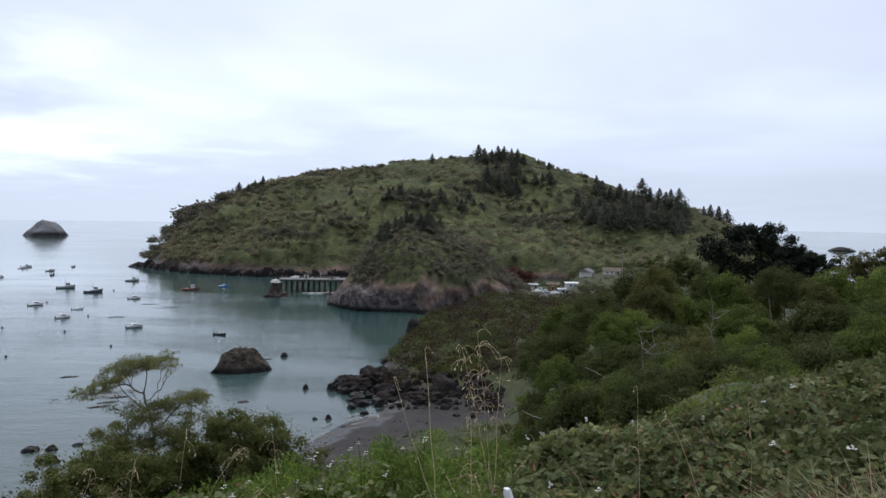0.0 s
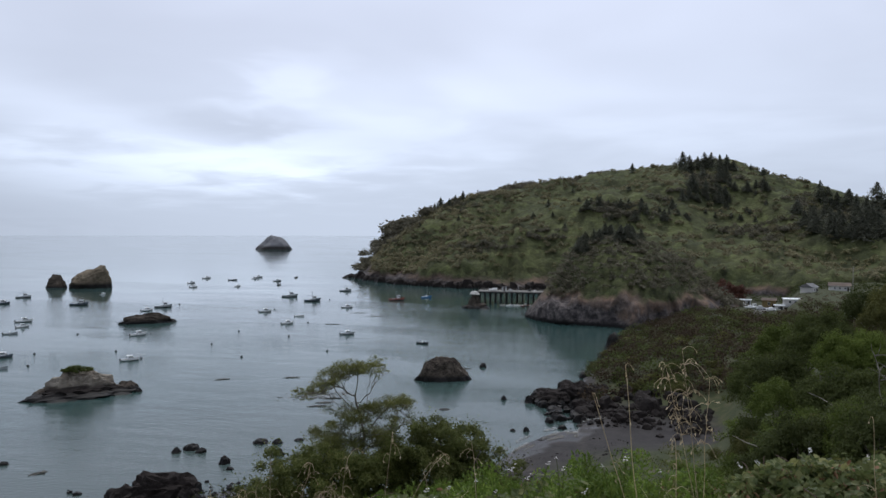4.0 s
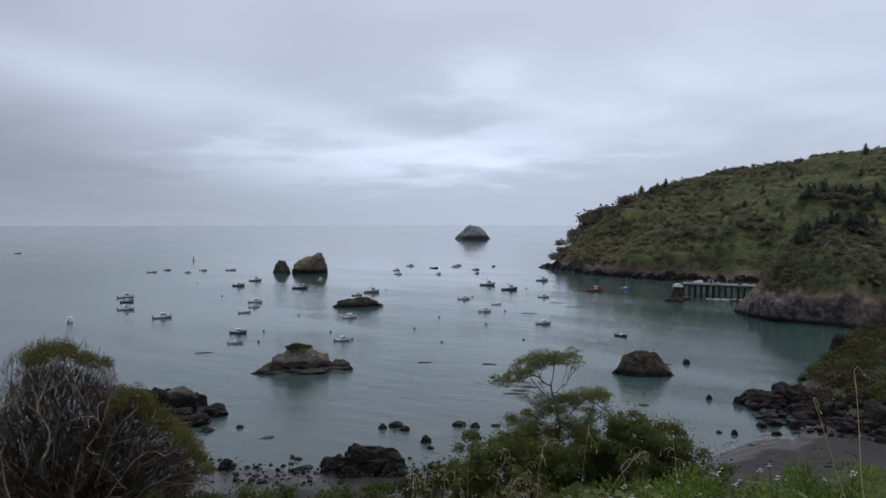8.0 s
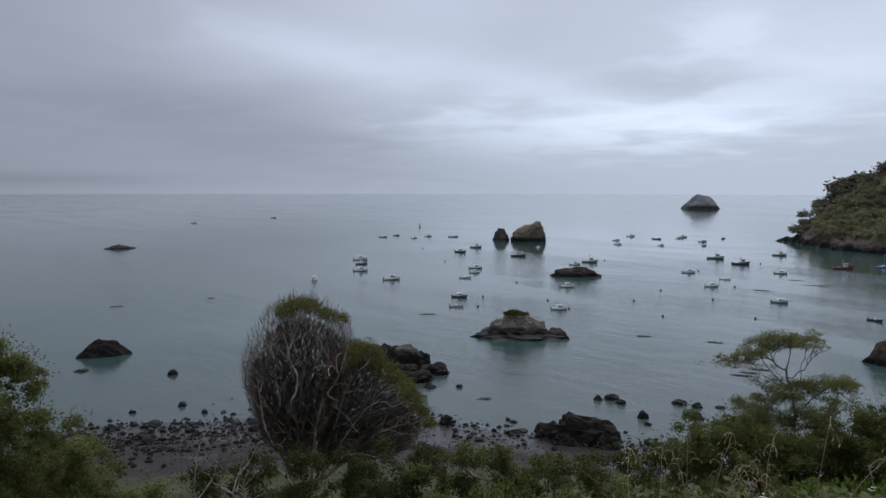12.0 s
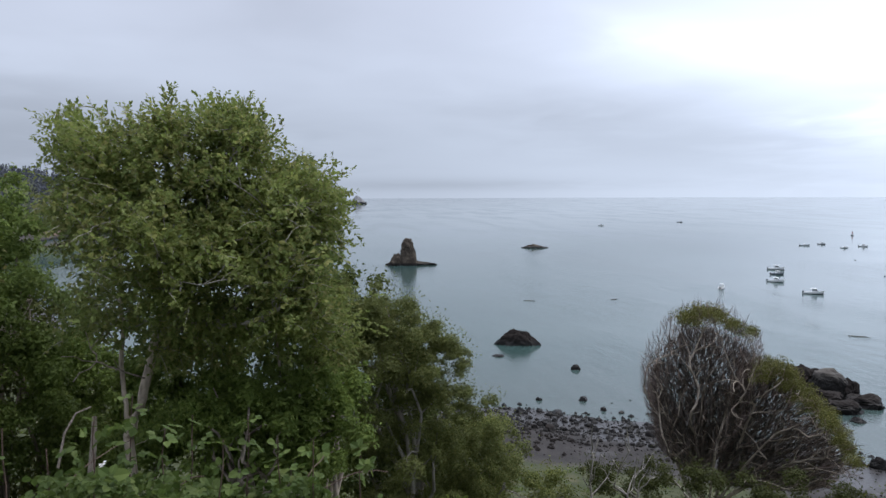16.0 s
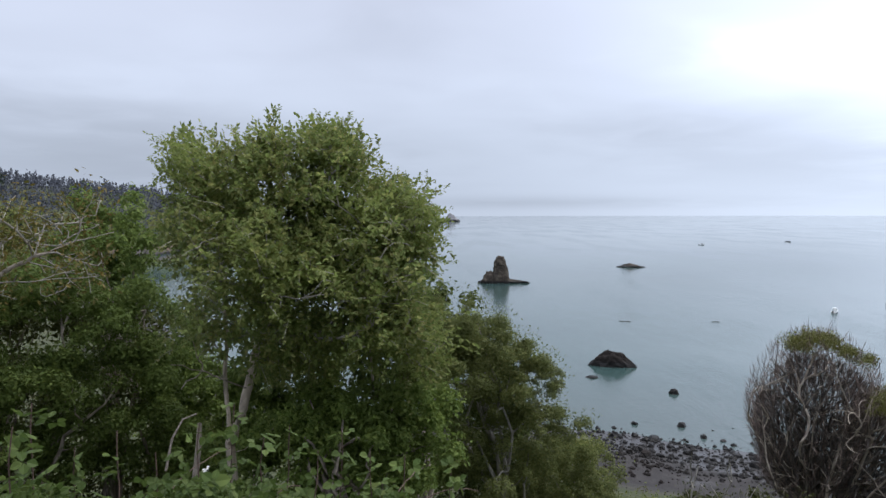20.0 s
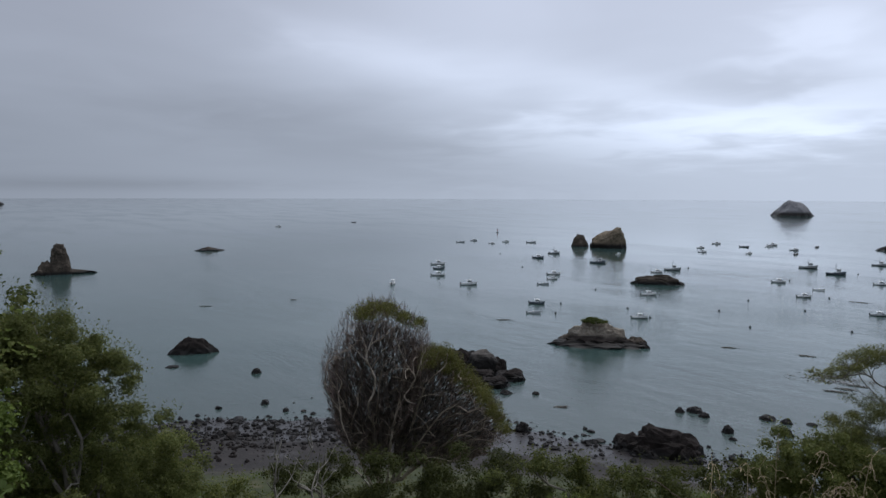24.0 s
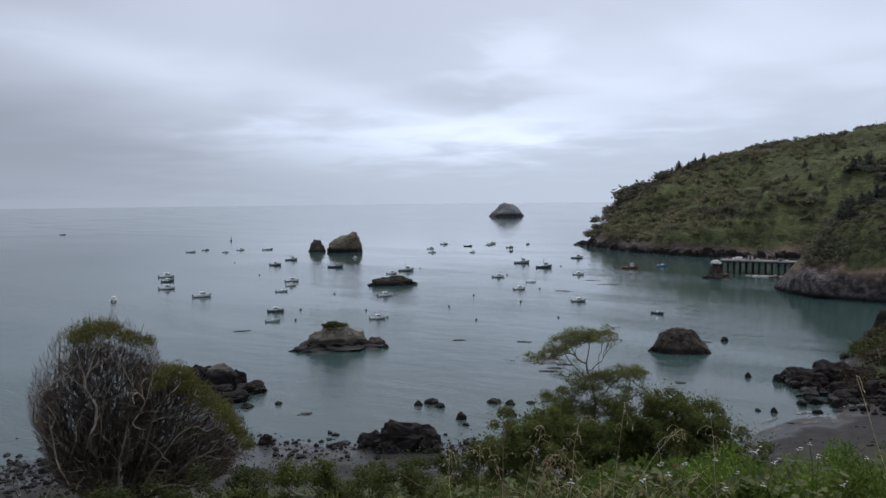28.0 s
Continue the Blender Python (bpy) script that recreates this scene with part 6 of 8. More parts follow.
v3, f3 = leaf_six(p, unit(rng.normal(size=p.shape) * 0.7 + [0, 0, 0.6]), 0.07 * rng.uniform(0.6, 1.3, len(p)), rng, 0.55)
leaves = [mesh_data("crown", a - root, b, ALDER) for a, b in ((v, f), (v2, f2), (v3, f3))]
pick = [twigs[int(k)] for k in rng.integers(0, len(twigs), 1500)] + tw2
alder = tree("alder_tree", root, [(a - root, r) for a, r in limbs_new + pick], leaves, "leafy alder with pale grey forked trunk on the bluff", PALE_STEM, trunk=4)
# a dead pale twig hanging beside the trunk, a broken stub and an arching cane below it
for lines, tip in [([[sees(103.9, -13.6, DA - 0.3), sees(105.6, -12.8, DA - 0.5), sees(107.1, -12.0, DA - 0.5), sees(107.3, -11.0, DA - 0.5), sees(106.0, -9.4, DA - 0.5)]], 0.006), ([[sees(108.1, -22.0, DA - 1), sees(107.5, -17.5, DA - 1), sees(107.4, -15.9, DA - 1)]], 0.045), ([[sees(109.9, -19.0, DA - 2), sees(109.4, -16.8, DA - 2), sees(108.6, -15.5, DA - 2), sees(107.6, -15.2, DA - 2)]], 0.014)]:
    start = np.array(lines[0][0])
    tips = [np.array(lines[0][-2]) + rng.normal(size=3) * 0.22 for k in range(7 if tip < 0.01 else 0)]
    ls = grow(lines, tips, rng, tip, 0.3, 0.15, 0.4, 0.16)[0] if tips else [(np.array(lines[0]), np.linspace(tip, tip * 0.6, len(lines[0])))]
    dead = thing("dead_branch", start, "bare pale dead branch beside the alder trunk", "branch", "dead branches on the slope")
    v, f = tubes([(a - start, r) for a, r in ls], 6)
    put("stem", mesh_data("stem", v, f, GREY_WOOD, True), dead)

# shrubs around the alder
mound("bush", [(97.0, -15.2, 2.2), (93.4, -15.4, 2.4), (90.0, -15.0, 2.1), (95.0, -19.0, 2.6), (90.6, -19.4, 2.5), (98.6, -18.2, 2.2), (92.2, -17.4, 2.5), (100.6, -16.8, 1.8)], 9.6, 15000, 0.06, THICKET, 89, "broad-leaved dark green shrub at the foot of the alder", six=True, stems=10, bark=GREY_WOOD)
mound("bush", [(104.5, -13.0, 2.0), (107.5, -12.0, 2.2), (110.0, -13.0, 2.2), (106.0, -15.8, 2.4), (103.0, -16.8, 2.2), (109.0, -17.0, 2.6)], 14.5, 12000, 0.075, THICKET, 88, "dark green thicket behind the alder trunk", stems=6, bark=GREY_WOOD)
mound("bush", [(91.6, -9.4, 1.5), (90.0, -10.8, 1.6), (88.8, -12.8, 1.8), (90.6, -13.6, 1.8)], 10.4, 9000, 0.045, SHRUB_DARK, 90, "olive green shrub leaning against the alder crown", stems=6, bark=GREY_WOOD)
mound("bush", [(88.5, -8.2, 1.6), (86.2, -9.4, 1.7), (87.4, -10.6, 2.0), (84.0, -9.8, 1.9), (81.6, -11.4, 1.8), (80.2, -13.2, 1.4), (86.0, -12.6, 2.4), (82.5, -15.0, 2.3), (79.2, -16.4, 1.7), (85.5, -18.0, 2.6), (80.8, -19.8, 2.3), (77.4, -19.4, 1.6), (75.8, -21.4, 1.5), (78.6, -23.0, 2.2), (84, -23, 2.8)], 12, 52000, 0.040, SHRUB_DARK, 81, "tall olive green shrub spilling down from the alder", six=False, stems=14)
mound("bush", [(112.0, -6.5, 2.6), (116.0, -5.5, 2.6), (120.0, -5.0, 2.6), (124.5, -4.2, 2.6), (129.0, -3.4, 2.8), (111.0, -11.0, 2.8), (115.5, -11.0, 3.0), (120.5, -10.4, 3.0), (126, -9.5, 3.2), (109.0, -15.5, 2.6), (113.5, -16, 3), (118.5, -16, 3), (124, -15.5, 3.2), (130, -14, 3.4)], 13.5, 34000, 0.07, THICKET, 82, "dense dark green thicket behind a bare tree", stems=16, bark=GREY_WOOD)
mound("bush", [(113.4, 0.0, 1.9), (111.6, -2.4, 1.9), (115.6, -2.2, 2.0), (113, -5, 2.4)], 15, 8000, 0.075, THICKET, 83, "rounded green tree crown beyond the thicket", stems=8, bark=GREY_WOOD)
mound("bush", [(119.5, -1.6, 1.8), (122.5, -0.6, 1.9), (126.0, 0.6, 2.0), (129.5, 1.2, 2.2), (124, -3.5, 2.6), (129, -3, 2.8), (118, -4, 2.2)], 17, 11000, 0.08, FEATHER, 84, "yellowing green bush above the thicket", stems=8, bark=GREY_WOOD)

# deeper growth behind the alder and its shrubs
mound("bush", [(90.0, -7.5, 2.4), (87.0, -10.5, 2.6), (83.5, -12.5, 2.4), (85.5, -16.5, 3.0), (81.5, -17.5, 2.6), (80.5, -21.5, 2.8), (86, -21, 3.2)], 14.5, 14000, 0.09, SCRUB_BRIGHT, 85, "dark shrub in the shade behind the alder", stems=4)
mound("bush", [(103.0, -5.0, 2.2), (99.0, -4.0, 2.8), (95.0, -4.5, 2.8), (91.5, -6.0, 2.2), (100.5, -9.5, 2.8), (96.0, -10.0, 3.0), (92.0, -11.5, 2.8), (98.5, -15, 3.2), (93.5, -16.5, 3.2), (97, -20.5, 3.2), (91, -20.5, 3.2), (103.0, -18.5, 2.2), (107, -18.5, 2.0), (103.2, -9.2, 1.8), (102.6, -12.6, 2.2), (101.5, -15.5, 2.2)], 12.2, 20000, 0.085, THICKET, 86, "dark shrub growing up through the alder", stems=4)
mound("bush", [(109, -8.5, 2.4), (112.5, -7.5, 3.0), (117, -6.5, 3.0), (121.5, -6.0, 3.0), (126.5, -5.0, 3.2), (131, -4.5, 3.2), (110.0, -13.0, 3.0), (115, -12.5, 3.2), (120.5, -12, 3.2), (126.5, -11, 3.4), (107.5, -17, 2.6), (112.5, -17.5, 3.2), (118.5, -17.5, 3.2), (125, -17, 3.4), (131, -15, 3.6)], 16.5, 22000, 0.10, SCRUB, 87, "deep green thicket filling the hollow behind a bare tree", stems=6)

# bare tree
rng = np.random.default_rng(91)
DT = 8.0
root = np.array(polar(122.6, DT))
root[2] = ground_z(root[0], root[1]) - 0.1
arms, wood_at, _, _ = grow([
    [root, sees(122.7, -16.4, DT), sees(122.6, -13.2, DT), sees(122.6, -10.9, DT)],
    [sees(122.6, -10.9, DT), sees(123.2, -7.9, DT), sees(123.4, -3.7, DT), sees(124.7, -2.2, DT + 0.1), sees(126.2, 0.0, DT + 0.2), sees(127.6, 1.2, DT + 0.3)],
    [sees(122.6, -10.9, DT), sees(121.9, -7.6, DT - 0.1), sees(121.3, -6.0, DT - 0.1), sees(120.3, -4.3, DT - 0.1), sees(118.1, -3.1, DT - 0.2), sees(115.6, -2.1, DT - 0.2), sees(114.3, -1.9, DT - 0.2)],
    [sees(123.4, -3.7, DT), sees(122.6, -0.8, DT), sees(123.1, 0.6, DT)],
    [sees(120.3, -4.3, DT - 0.1), sees(120.4, -1.1, DT)],
    [sees(118.1, -3.1, DT - 0.2), sees(117.4, -0.9, DT), sees(114.7, -0.8, DT + 0.1)],
    [sees(116.6, -2.5, DT - 0.2), sees(113.0, -1.5, DT - 0.2)],
    [sees(121.7, -6.4, DT), sees(122.4, -5.1, DT + 0.2), sees(122.8, -4.4, DT + 0.3)],
    [sees(122.6, -12.3, DT), sees(123.7, -13.1, DT - 0.2), sees(125.7, -12.2, DT - 0.3), sees(128.5, -11.2, DT - 0.4), sees(131.5, -10.6, DT - 0.4)],
    [sees(122.8, -15.2, DT), sees(124.5, -14.0, DT - 0.2), sees(127.4, -12.8, DT - 0.4), sees(131.0, -12.0, DT - 0.4)]],
    [sees(rng.uniform(113.6, 131.0), 1.6 - 7.4 * rng.random() ** 1.2 - 0.10 * abs(az - 124), DT + rng.normal() * 0.45) for az in rng.uniform(113, 131, 200)] + [sees(rng.uniform(124.0, 131.0), rng.uniform(-14.0, -6.5), DT - 0.3 + rng.normal() * 0.3) for k in range(60)],
    rng, 0.0036, 0.43, 0.16, 0.55, 0.12, 1.0)
p = wood_at[len(wood_at) // 6:]
p = p[rng.integers(0, len(p), 4200)] + rng.normal(size=(4200, 3)) * 0.10 + [0, 0, 0.03]
v, f = leaf_six(p, unit(rng.normal(size=p.shape) * 0.7 + [0, 0, 0.7]), 0.05 * rng.uniform(0.6, 1.3, len(p)), rng, 0.5)
tree("bare_tree", root, [(a - root, r) for a, r in arms], [mesh_data("crown", v - root, f, YELLOW)], "half-bare tree with pale grey twisted limbs", GREY_WOOD, trunk=4)

# dark pines above the thicket, on rising ground
rng = np.random.default_rng(95)
for az, d, h in [(128.8, 62, 12), (127.2, 58, 11.5), (126.2, 66, 11), (124.8, 60, 9.5), (123.2, 70, 10), (121.8, 75, 9.5), (130.5, 55, 11), (120.4, 90, 9)]:
    q = polar(az, d)
    z = ground_z(q.x, q.y)
    pine = thing("pine_tree", (q.x, q.y, z), "dark rounded pine on the skyline", "tree", "pines above the thicket", rng.uniform(0, 360))
    top = 40 + d * math.tan(radians({128.8: 5.2, 127.2: 5.3, 126.2: 4.6, 124.8: 4.0, 123.2: 3.9, 121.8: 3.2, 130.5: 5.6, 120.4: 2.6}[az])) - z
    cs = [np.array([rng.normal() * 1.6, rng.normal() * 1.6, top * rng.uniform(0.45, 0.9)]) for k in range(22)] + [np.array([0, 0, top - 0.6])]
    p, dd = shell(cs, [1.1] * 23, 6000, rng, 0.2, -0.6, 0.7)
    v, f = leaf_cloud(p, unit(dd + rng.normal(size=p.shape) * 0.4), 0.32 * rng.uniform(0.6, 1.4, len(p)), rng, 0.5)
    put("crown", mesh_data("crown", v, f, NEEDLE), pine)
    v, f = tubes([limb((0, 0, -0.3), (0, 0, top * 0.85), 0.22, 0.06, rng, 0.02, 6)] + [limb((0, 0, c[2] * 0.8), c, 0.07, 0.02, rng, 0.05, 5) for c in cs], 5)
    put("trunk", mesh_data("trunk", v, f, BARK_DARK, True), pine)


# cypresses on the point
def cypress(az, dist, blobs, n, leaf, label, seed):
    t = mound("cypress_tree", blobs, dist, n, leaf, NEEDLE, seed, label, 0.8, "tree", BARK_DARK, 0.5, stems=10)
    return t


cypress(-23.2, 110, [(-20.9, -1.6, 1.1), (-22.2, -0.9, 1.1), (-23.4, -0.7, 1.0), (-24.6, -0.8, 1.0), (-25.6, -1.4, 1.0), (-26.2, -2.4, 1.0), (-21.6, -2.6, 1.3), (-23.6, -2.4, 1.5), (-25.2, -2.8, 1.2), (-22.6, -3.6, 1.0)], 12000, 0.34, "broad black-green cypress standing over the shrubs", 96)
cypress(-27.4, 112, [(-27.2, -2.4, 0.7), (-28.0, -2.4, 0.6), (-28.6, -2.7, 0.5), (-27.6, -3.2, 0.9)], 3500, 0.3, "small dark cypress beside a larger one", 97)
mound("bush", [(-18.5, -3.2, 1.0), (-17.0, -3.6, 1.0), (-19.6, -3.6, 1.0), (-18, -4.4, 1.3)], 105, 4500, 0.33, SCRUB, 98, "rounded green tree beside the cypress", 0.8)
mound("bush", [(-30.6, -2.6, 1.1), (-31.8, -2.4, 1.0), (-29.8, -3.4, 1.0), (-31.5, -3.6, 1.3), (-33, -2.2, 1.2)], 85, 5000, 0.26, SCRUB_OLIVE, 99, "rounded olive bush on the skyline", 0.8)


# pale dead limbs that show between the crowns of the flank
rng = np.random.default_rng(1001)
for az, el, dist in [(-15.6, -7.6, 36), (-16.6, -7.4, 37), (-20.8, -4.6, 41)]:
    root = np.array(polar(az - 0.5, dist))
    root[2] = ground_z(root[0], root[1])
    twig = thing("dead_branch", root, "bare pale dead limbs rising out of the shrubs", "branch", "dead branches on the slope")
    tip = sees(az, el - 0.9, dist - 2)
    p, r = limb(root, tip, 0.045, 0.015, rng, 0.08, 8)
    ls = [(p - root, r)]
    for j in range(7):
        m = p[int(rng.integers(4, 8))]
        x, q = limb(m, m + np.array([rng.normal() * 0.7, rng.normal() * 0.4, rng.uniform(0.2, 0.7)]), 0.018, 0.006, rng, 0.15, 6)
        ls.append((x - root, q))
    v, f = tubes(ls, 5)
    put("stem", mesh_data("stem", v, f, BARK, True), twig)


# ---- foreground growth ----
def trefoil(pts, rng, size, mats_up=0.75):
    """Three leaflets at each point."""
    n = len(pts)
    nrm = unit(rng.normal(size=(n, 3)) * (0.62 if mats_up < 2 else 0.3) + [0, 0, mats_up])
    t = unit(np.cross(nrm, unit(rng.normal(size=(n, 3)))))
    b = np.cross(nrm, t)
    vs, fs, n0 = [], [], 0
    for a in (0, 1.15, -1.15):
        d = t * math.cos(a) + b * math.sin(a)
        v, f = leaf_six(pts + d * size * 0.15, nrm, size * rng.uniform(0.75, 1.2, n), rng, 0.8, d * 4)
        vs.append(v)
        fs.append(f + n0)
        n0 += len(v)
    return np.concatenate(vs), np.concatenate(fs)


TREFOILS = []
for k in range(4):
    v, f = trefoil(np.zeros((1, 3)), np.random.default_rng(800 + k), 0.052, 3.0)
    TREFOILS.append(mesh_data("leaf", v, f, BRAMBLE))


def blossom(rng, size):
    """A cluster of small white five-petalled flowers."""
    c = rng.normal(size=(7, 3)) * size * 0.45
    pts = np.repeat(c, 5, 0)
    a = np.tile(np.arange(5) * 1.2566, 7)
    d = np.stack([np.cos(a), np.sin(a), 0.35 + 0 * a], 1)
    v, f = leaf_cloud(pts + d * size * 0.18, unit(np.stack([-np.cos(a) * 0.3, -np.sin(a) * 0.3, 1 + 0 * a], 1)), np.full(35, size * 0.36), rng, 0.8, d * 5)
    return mesh_data("flower", v, f, PETAL)


FRESH = []
for k in range(4):
    v, f = trefoil(np.zeros((1, 3)), np.random.default_rng(810 + k), 0.050, 3.0)
    FRESH.append(mesh_data("leaf", v, f, BRAMBLE_FRESH))
BLOSSOMS = [blossom(np.random.default_rng(820 + k), 0.055) for k in range(4)]


def bramble(az0, az1, near, far, line, n, seed, label, picked=70, flowers=9, canes=14, lump=0.13, mat=None):
    """A thicket whose top, at its far edge, follows the given line of (direction, elevation angle)."""
    rng = np.random.default_rng(seed)
    la, le = [p[0] for p in line], [p[1] for p in line]
    mid = np.array(polar((az0 + az1) / 2, (near + far) / 2))
    mid[2] = ground_z(mid[0], mid[1])
    top = thing("bramble_thicket", mid, label, "bramble", "bramble thickets by the lookout")

    def surface(m):
        az = rng.uniform(az0, az1, m)
        d = np.sqrt(rng.uniform(near ** 2, far ** 2, m))
        az, d = az + rng.normal(size=m) * 1.2, np.maximum(2.1, d + rng.normal(size=m) * 0.16)
        z = 40 - far * 0.93 * np.tan(np.radians(-np.interp(az, la, le)))
        x, y = -np.sin(np.radians(az)) * d, np.cos(np.radians(az)) * d
        w = np.array([noise.fractal(Vector((a * 1.6, b * 1.6, seed)), 1.0, 2.0, 4) for a, b in zip(x, y)])
        drop = np.clip((d - far * 0.85) / (far * 0.15), 0, 1) ** 2 * 0.45
        return np.stack([x, y, z + w * lump - drop], 1)

    n = int(n * 1.35)
    p = surface(n)
    p[:, 2] -= rng.exponential(0.10, n)
    v, f = trefoil(p, rng, 0.047)
    tagged(put("foliage", mesh_data("foliage", v - mid, f, mat or BRAMBLE), top), kind="stuff")
    if not mat:
        p = surface(n // 8)
        v, f = leaf_six(p - [0, 0, 0.01], unit(rng.normal(size=p.shape) * 0.6 + [0, 0, 0.6]), 0.04 * rng.uniform(0.5, 1.4, len(p)), rng, 0.5)
        tagged(put("foliage", mesh_data("foliage", v - mid, f, DRY_LEAF), top, "dry brown bramble leaves"), kind="stuff")
    for q in surface(picked):
        leaf = put("leaf", (FRESH if mat else TREFOILS)[int(rng.integers(0, 4))], top, loc=Vector(q - mid + [0, 0, 0.03]))
        leaf.rotation_euler = (rng.normal() * 0.45, rng.normal() * 0.45, rng.uniform(0, 6.28))
        s = rng.uniform(0.8, 1.35)
        leaf.scale = (s, s, s)
    for q in surface(flowers):
        fl = tagged(put("flower", BLOSSOMS[int(rng.integers(0, 4))], top, "white bramble flower", loc=Vector(q - mid + [0, 0, 0.07])), kind="stuff")
        fl.scale = (0.42, 0.42, 0.42)
        fl.rotation_euler = (rng.normal() * 0.5, rng.normal() * 0.5, rng.uniform(0, 6.28))
    for q in surface(canes):
        e = q + np.append(rng.normal(size=2) * 0.3, rng.uniform(-0.08, 0.05))
        a, r = limb(q - [0, 0, 0.12], e, 0.004, 0.0025, rng, 0.04, 8, 0.12)
        v, f = tubes([(a - mid, r)], 5)
        put("cane", mesh_data("cane", v, f, CANE, True), top)
    return top


RIGHT_LINE = [(-40, -7.0), (-34, -8.0), (-29, -9.6), (-24, -11.6), (-19, -13.6), (-14, -15.4), (-8, -16.6), (-3, -17.8)]
bramble(-40, -26, 2.2, 8.0, RIGHT_LINE, 6500, 831, "bramble thicket with grey-green leaves and seed heads", 60, 12)
bramble(-27, -14, 2.4, 7.0, RIGHT_LINE, 6000, 832, "bramble thicket with small white flowers", 80, 12)
bramble(-15, -3, 2.6, 6.0, RIGHT_LINE, 4600, 833, "bramble thicket with broad green leaves beside feathery herbs", 80, 8)
LEFT_LINE = [(72, -25), (86, -22.5), (92, -20.6), (97, -20.0), (101, -18.2), (105, -17.2), (109, -18.4), (114, -17.6), (119, -16.2), (124, -15.0), (132, -14.0)]
bramble(84, 108, 2.4, 4.6, [(a, e - 1.6) for a, e in LEFT_LINE], 1700, 834, "young bramble shoots below the alder", 60, 4, 18, 0.38, BRAMBLE_FRESH)
bramble(107, 136, 2.4, 5.0, [(a, e - 1.6) for a, e in LEFT_LINE], 3000, 835, "bramble thicket with white flowers under a bare tree", 70, 8, 18, 0.38, BRAMBLE_FRESH)
# a tall shoot with pale top leaves
rng = np.random.default_rng(840)
for az, el, dist in [(118.6, -13.2, 4.0), (104.8, -14.8, 4.2), (128.5, -12.4, 3.6), (96.5, -17.0, 4.2), (131.5, -14.2, 3.4), (125.4, -14.6, 3.6), (121.6, -15.4, 4.0), (116.0, -16.6, 4.2), (113.2, -15.8, 3.8), (110.6, -17.6, 4.2), (107.4, -15.9, 4.0), (102.6, -17.4, 4.0), (100.6, -16.6, 4.4), (98.4, -18.6, 3.8), (94.2, -18.8, 4.2), (91.4, -19.2, 4.0), (87.6, -20.2, 4.2), (119.8, -14.6, 3.5), (127.0, -16.0, 3.2)]:
    tip = sees(az, el, dist)
    root = tip - [0.05, 0.05, 0.9]
    shoot = thing("bramble_shoot", root, "upright bramble shoot with fresh yellow-green tip", "bramble", "bramble shoots")
    a, r = limb(root, tip, 0.006, 0.003, rng, 0.03, 7)
    v, f = tubes([(a - root, r)], 5)
    put("cane", mesh_data("cane", v, f, CANE, True), shoot)
    for k in range(17):
        u = rng.uniform(0.25, 1.0)
        q = root + (tip - root) * u + np.append(rng.normal(size=2) * (0.04 + 0.09 * (1 - u)), 0)
        leaf = put("leaf", FRESH[int(rng.integers(0, 4))], shoot, loc=Vector(q - root))
        leaf.rotation_euler = (rng.normal() * 0.5, rng.normal() * 0.5, rng.uniform(0, 6.28))


def herb(az0, az1, near, far, line, lumps, n, seed, mat, label, leaf=0.036, rad=(0.1, 0.26)):
    """Feathery herbs: plumes of very fine leaflets."""
    rng = np.random.default_rng(seed)
    mid = np.array(polar((az0 + az1) / 2, (near + far) / 2))
    mid[2] = ground_z(mid[0], mid[1])
    c, r = [], []
    for k in range(lumps):
        az = rng.uniform(az0, az1)
        d = rng.uniform(near, far)
        z = 40 - far * math.tan(radians(-np.interp(az, [p[0] for p in line], [p[1] for p in line])))
        q = polar(az, d)
        rr = rng.uniform(*rad)
        c.append((q.x, q.y, z - rr * 0.9 + rng.normal() * 0.06))
        r.append(rr)
    p, d = shell(c, r, n, rng, 0.3, -0.3)
    along = unit(d + [0, 0, 0.5] + rng.normal(size=p.shape) * 0.4)
    v, f = leaf_cloud(p, unit(rng.normal(size=p.shape) + [0, 0, 0.6]), leaf * rng.uniform(0.6, 1.5, n), rng, 0.34, along)
    top = thing("herb_clump", mid, label, "herbs")
    lot = (np.arctan2(-p[:, 0], p[:, 1]) - radians(az0)) / radians(az1 - az0) * 12
    lot = np.clip(lot + rng.normal(size=n) * 0.25, 0, 11.99).astype(int)
    for k in range(12):
        rows = np.nonzero(lot == k)[0]
        vv = v.reshape(n, 4, 3)[rows].reshape(-1, 3)
        tagged(put("plume", mesh_data("plume", vv - mid, np.arange(len(vv)).reshape(-1, 4), mat), top), kind="stuff")
    ls = []
    for k in range(0, lumps, 2):
        q = np.array(c[k])
        ls.append((limb(q - [rng.normal() * 0.05, rng.normal() * 0.05, 0.5], q, 0.004, 0.002, rng, 0.05, 5)[0] - mid, np.linspace(0.004, 0.002, 5)))
    sv2, sf2 = tubes(ls, 4)
    tagged(put("stem_work", mesh_data("stem_work", sv2, sf2, mat, True), top), kind="stuff")
    return top, np.array(c), mid


HERB_LINE = [(-7, -17.2), (0, -17.7), (6, -18.0), (12, -19.4), (17, -20.6), (24, -21.6), (32, -22.8), (42, -24.0), (60, -25)]
herbs = [herb(-6, 8, 3.2, 5.6, HERB_LINE, 110, 40000, 851, FERN, "bright green feathery herbs on the bluff edge"),
         herb(7, 24, 3.2, 5.6, HERB_LINE, 110, 40000, 852, FERN, "bright green feathery herbs with white flower heads"),
         herb(22, 46, 3.2, 5.4, HERB_LINE, 90, 20000, 853, SCRUB_BRIGHT, "mixed green weeds on the bluff edge", 0.04)]
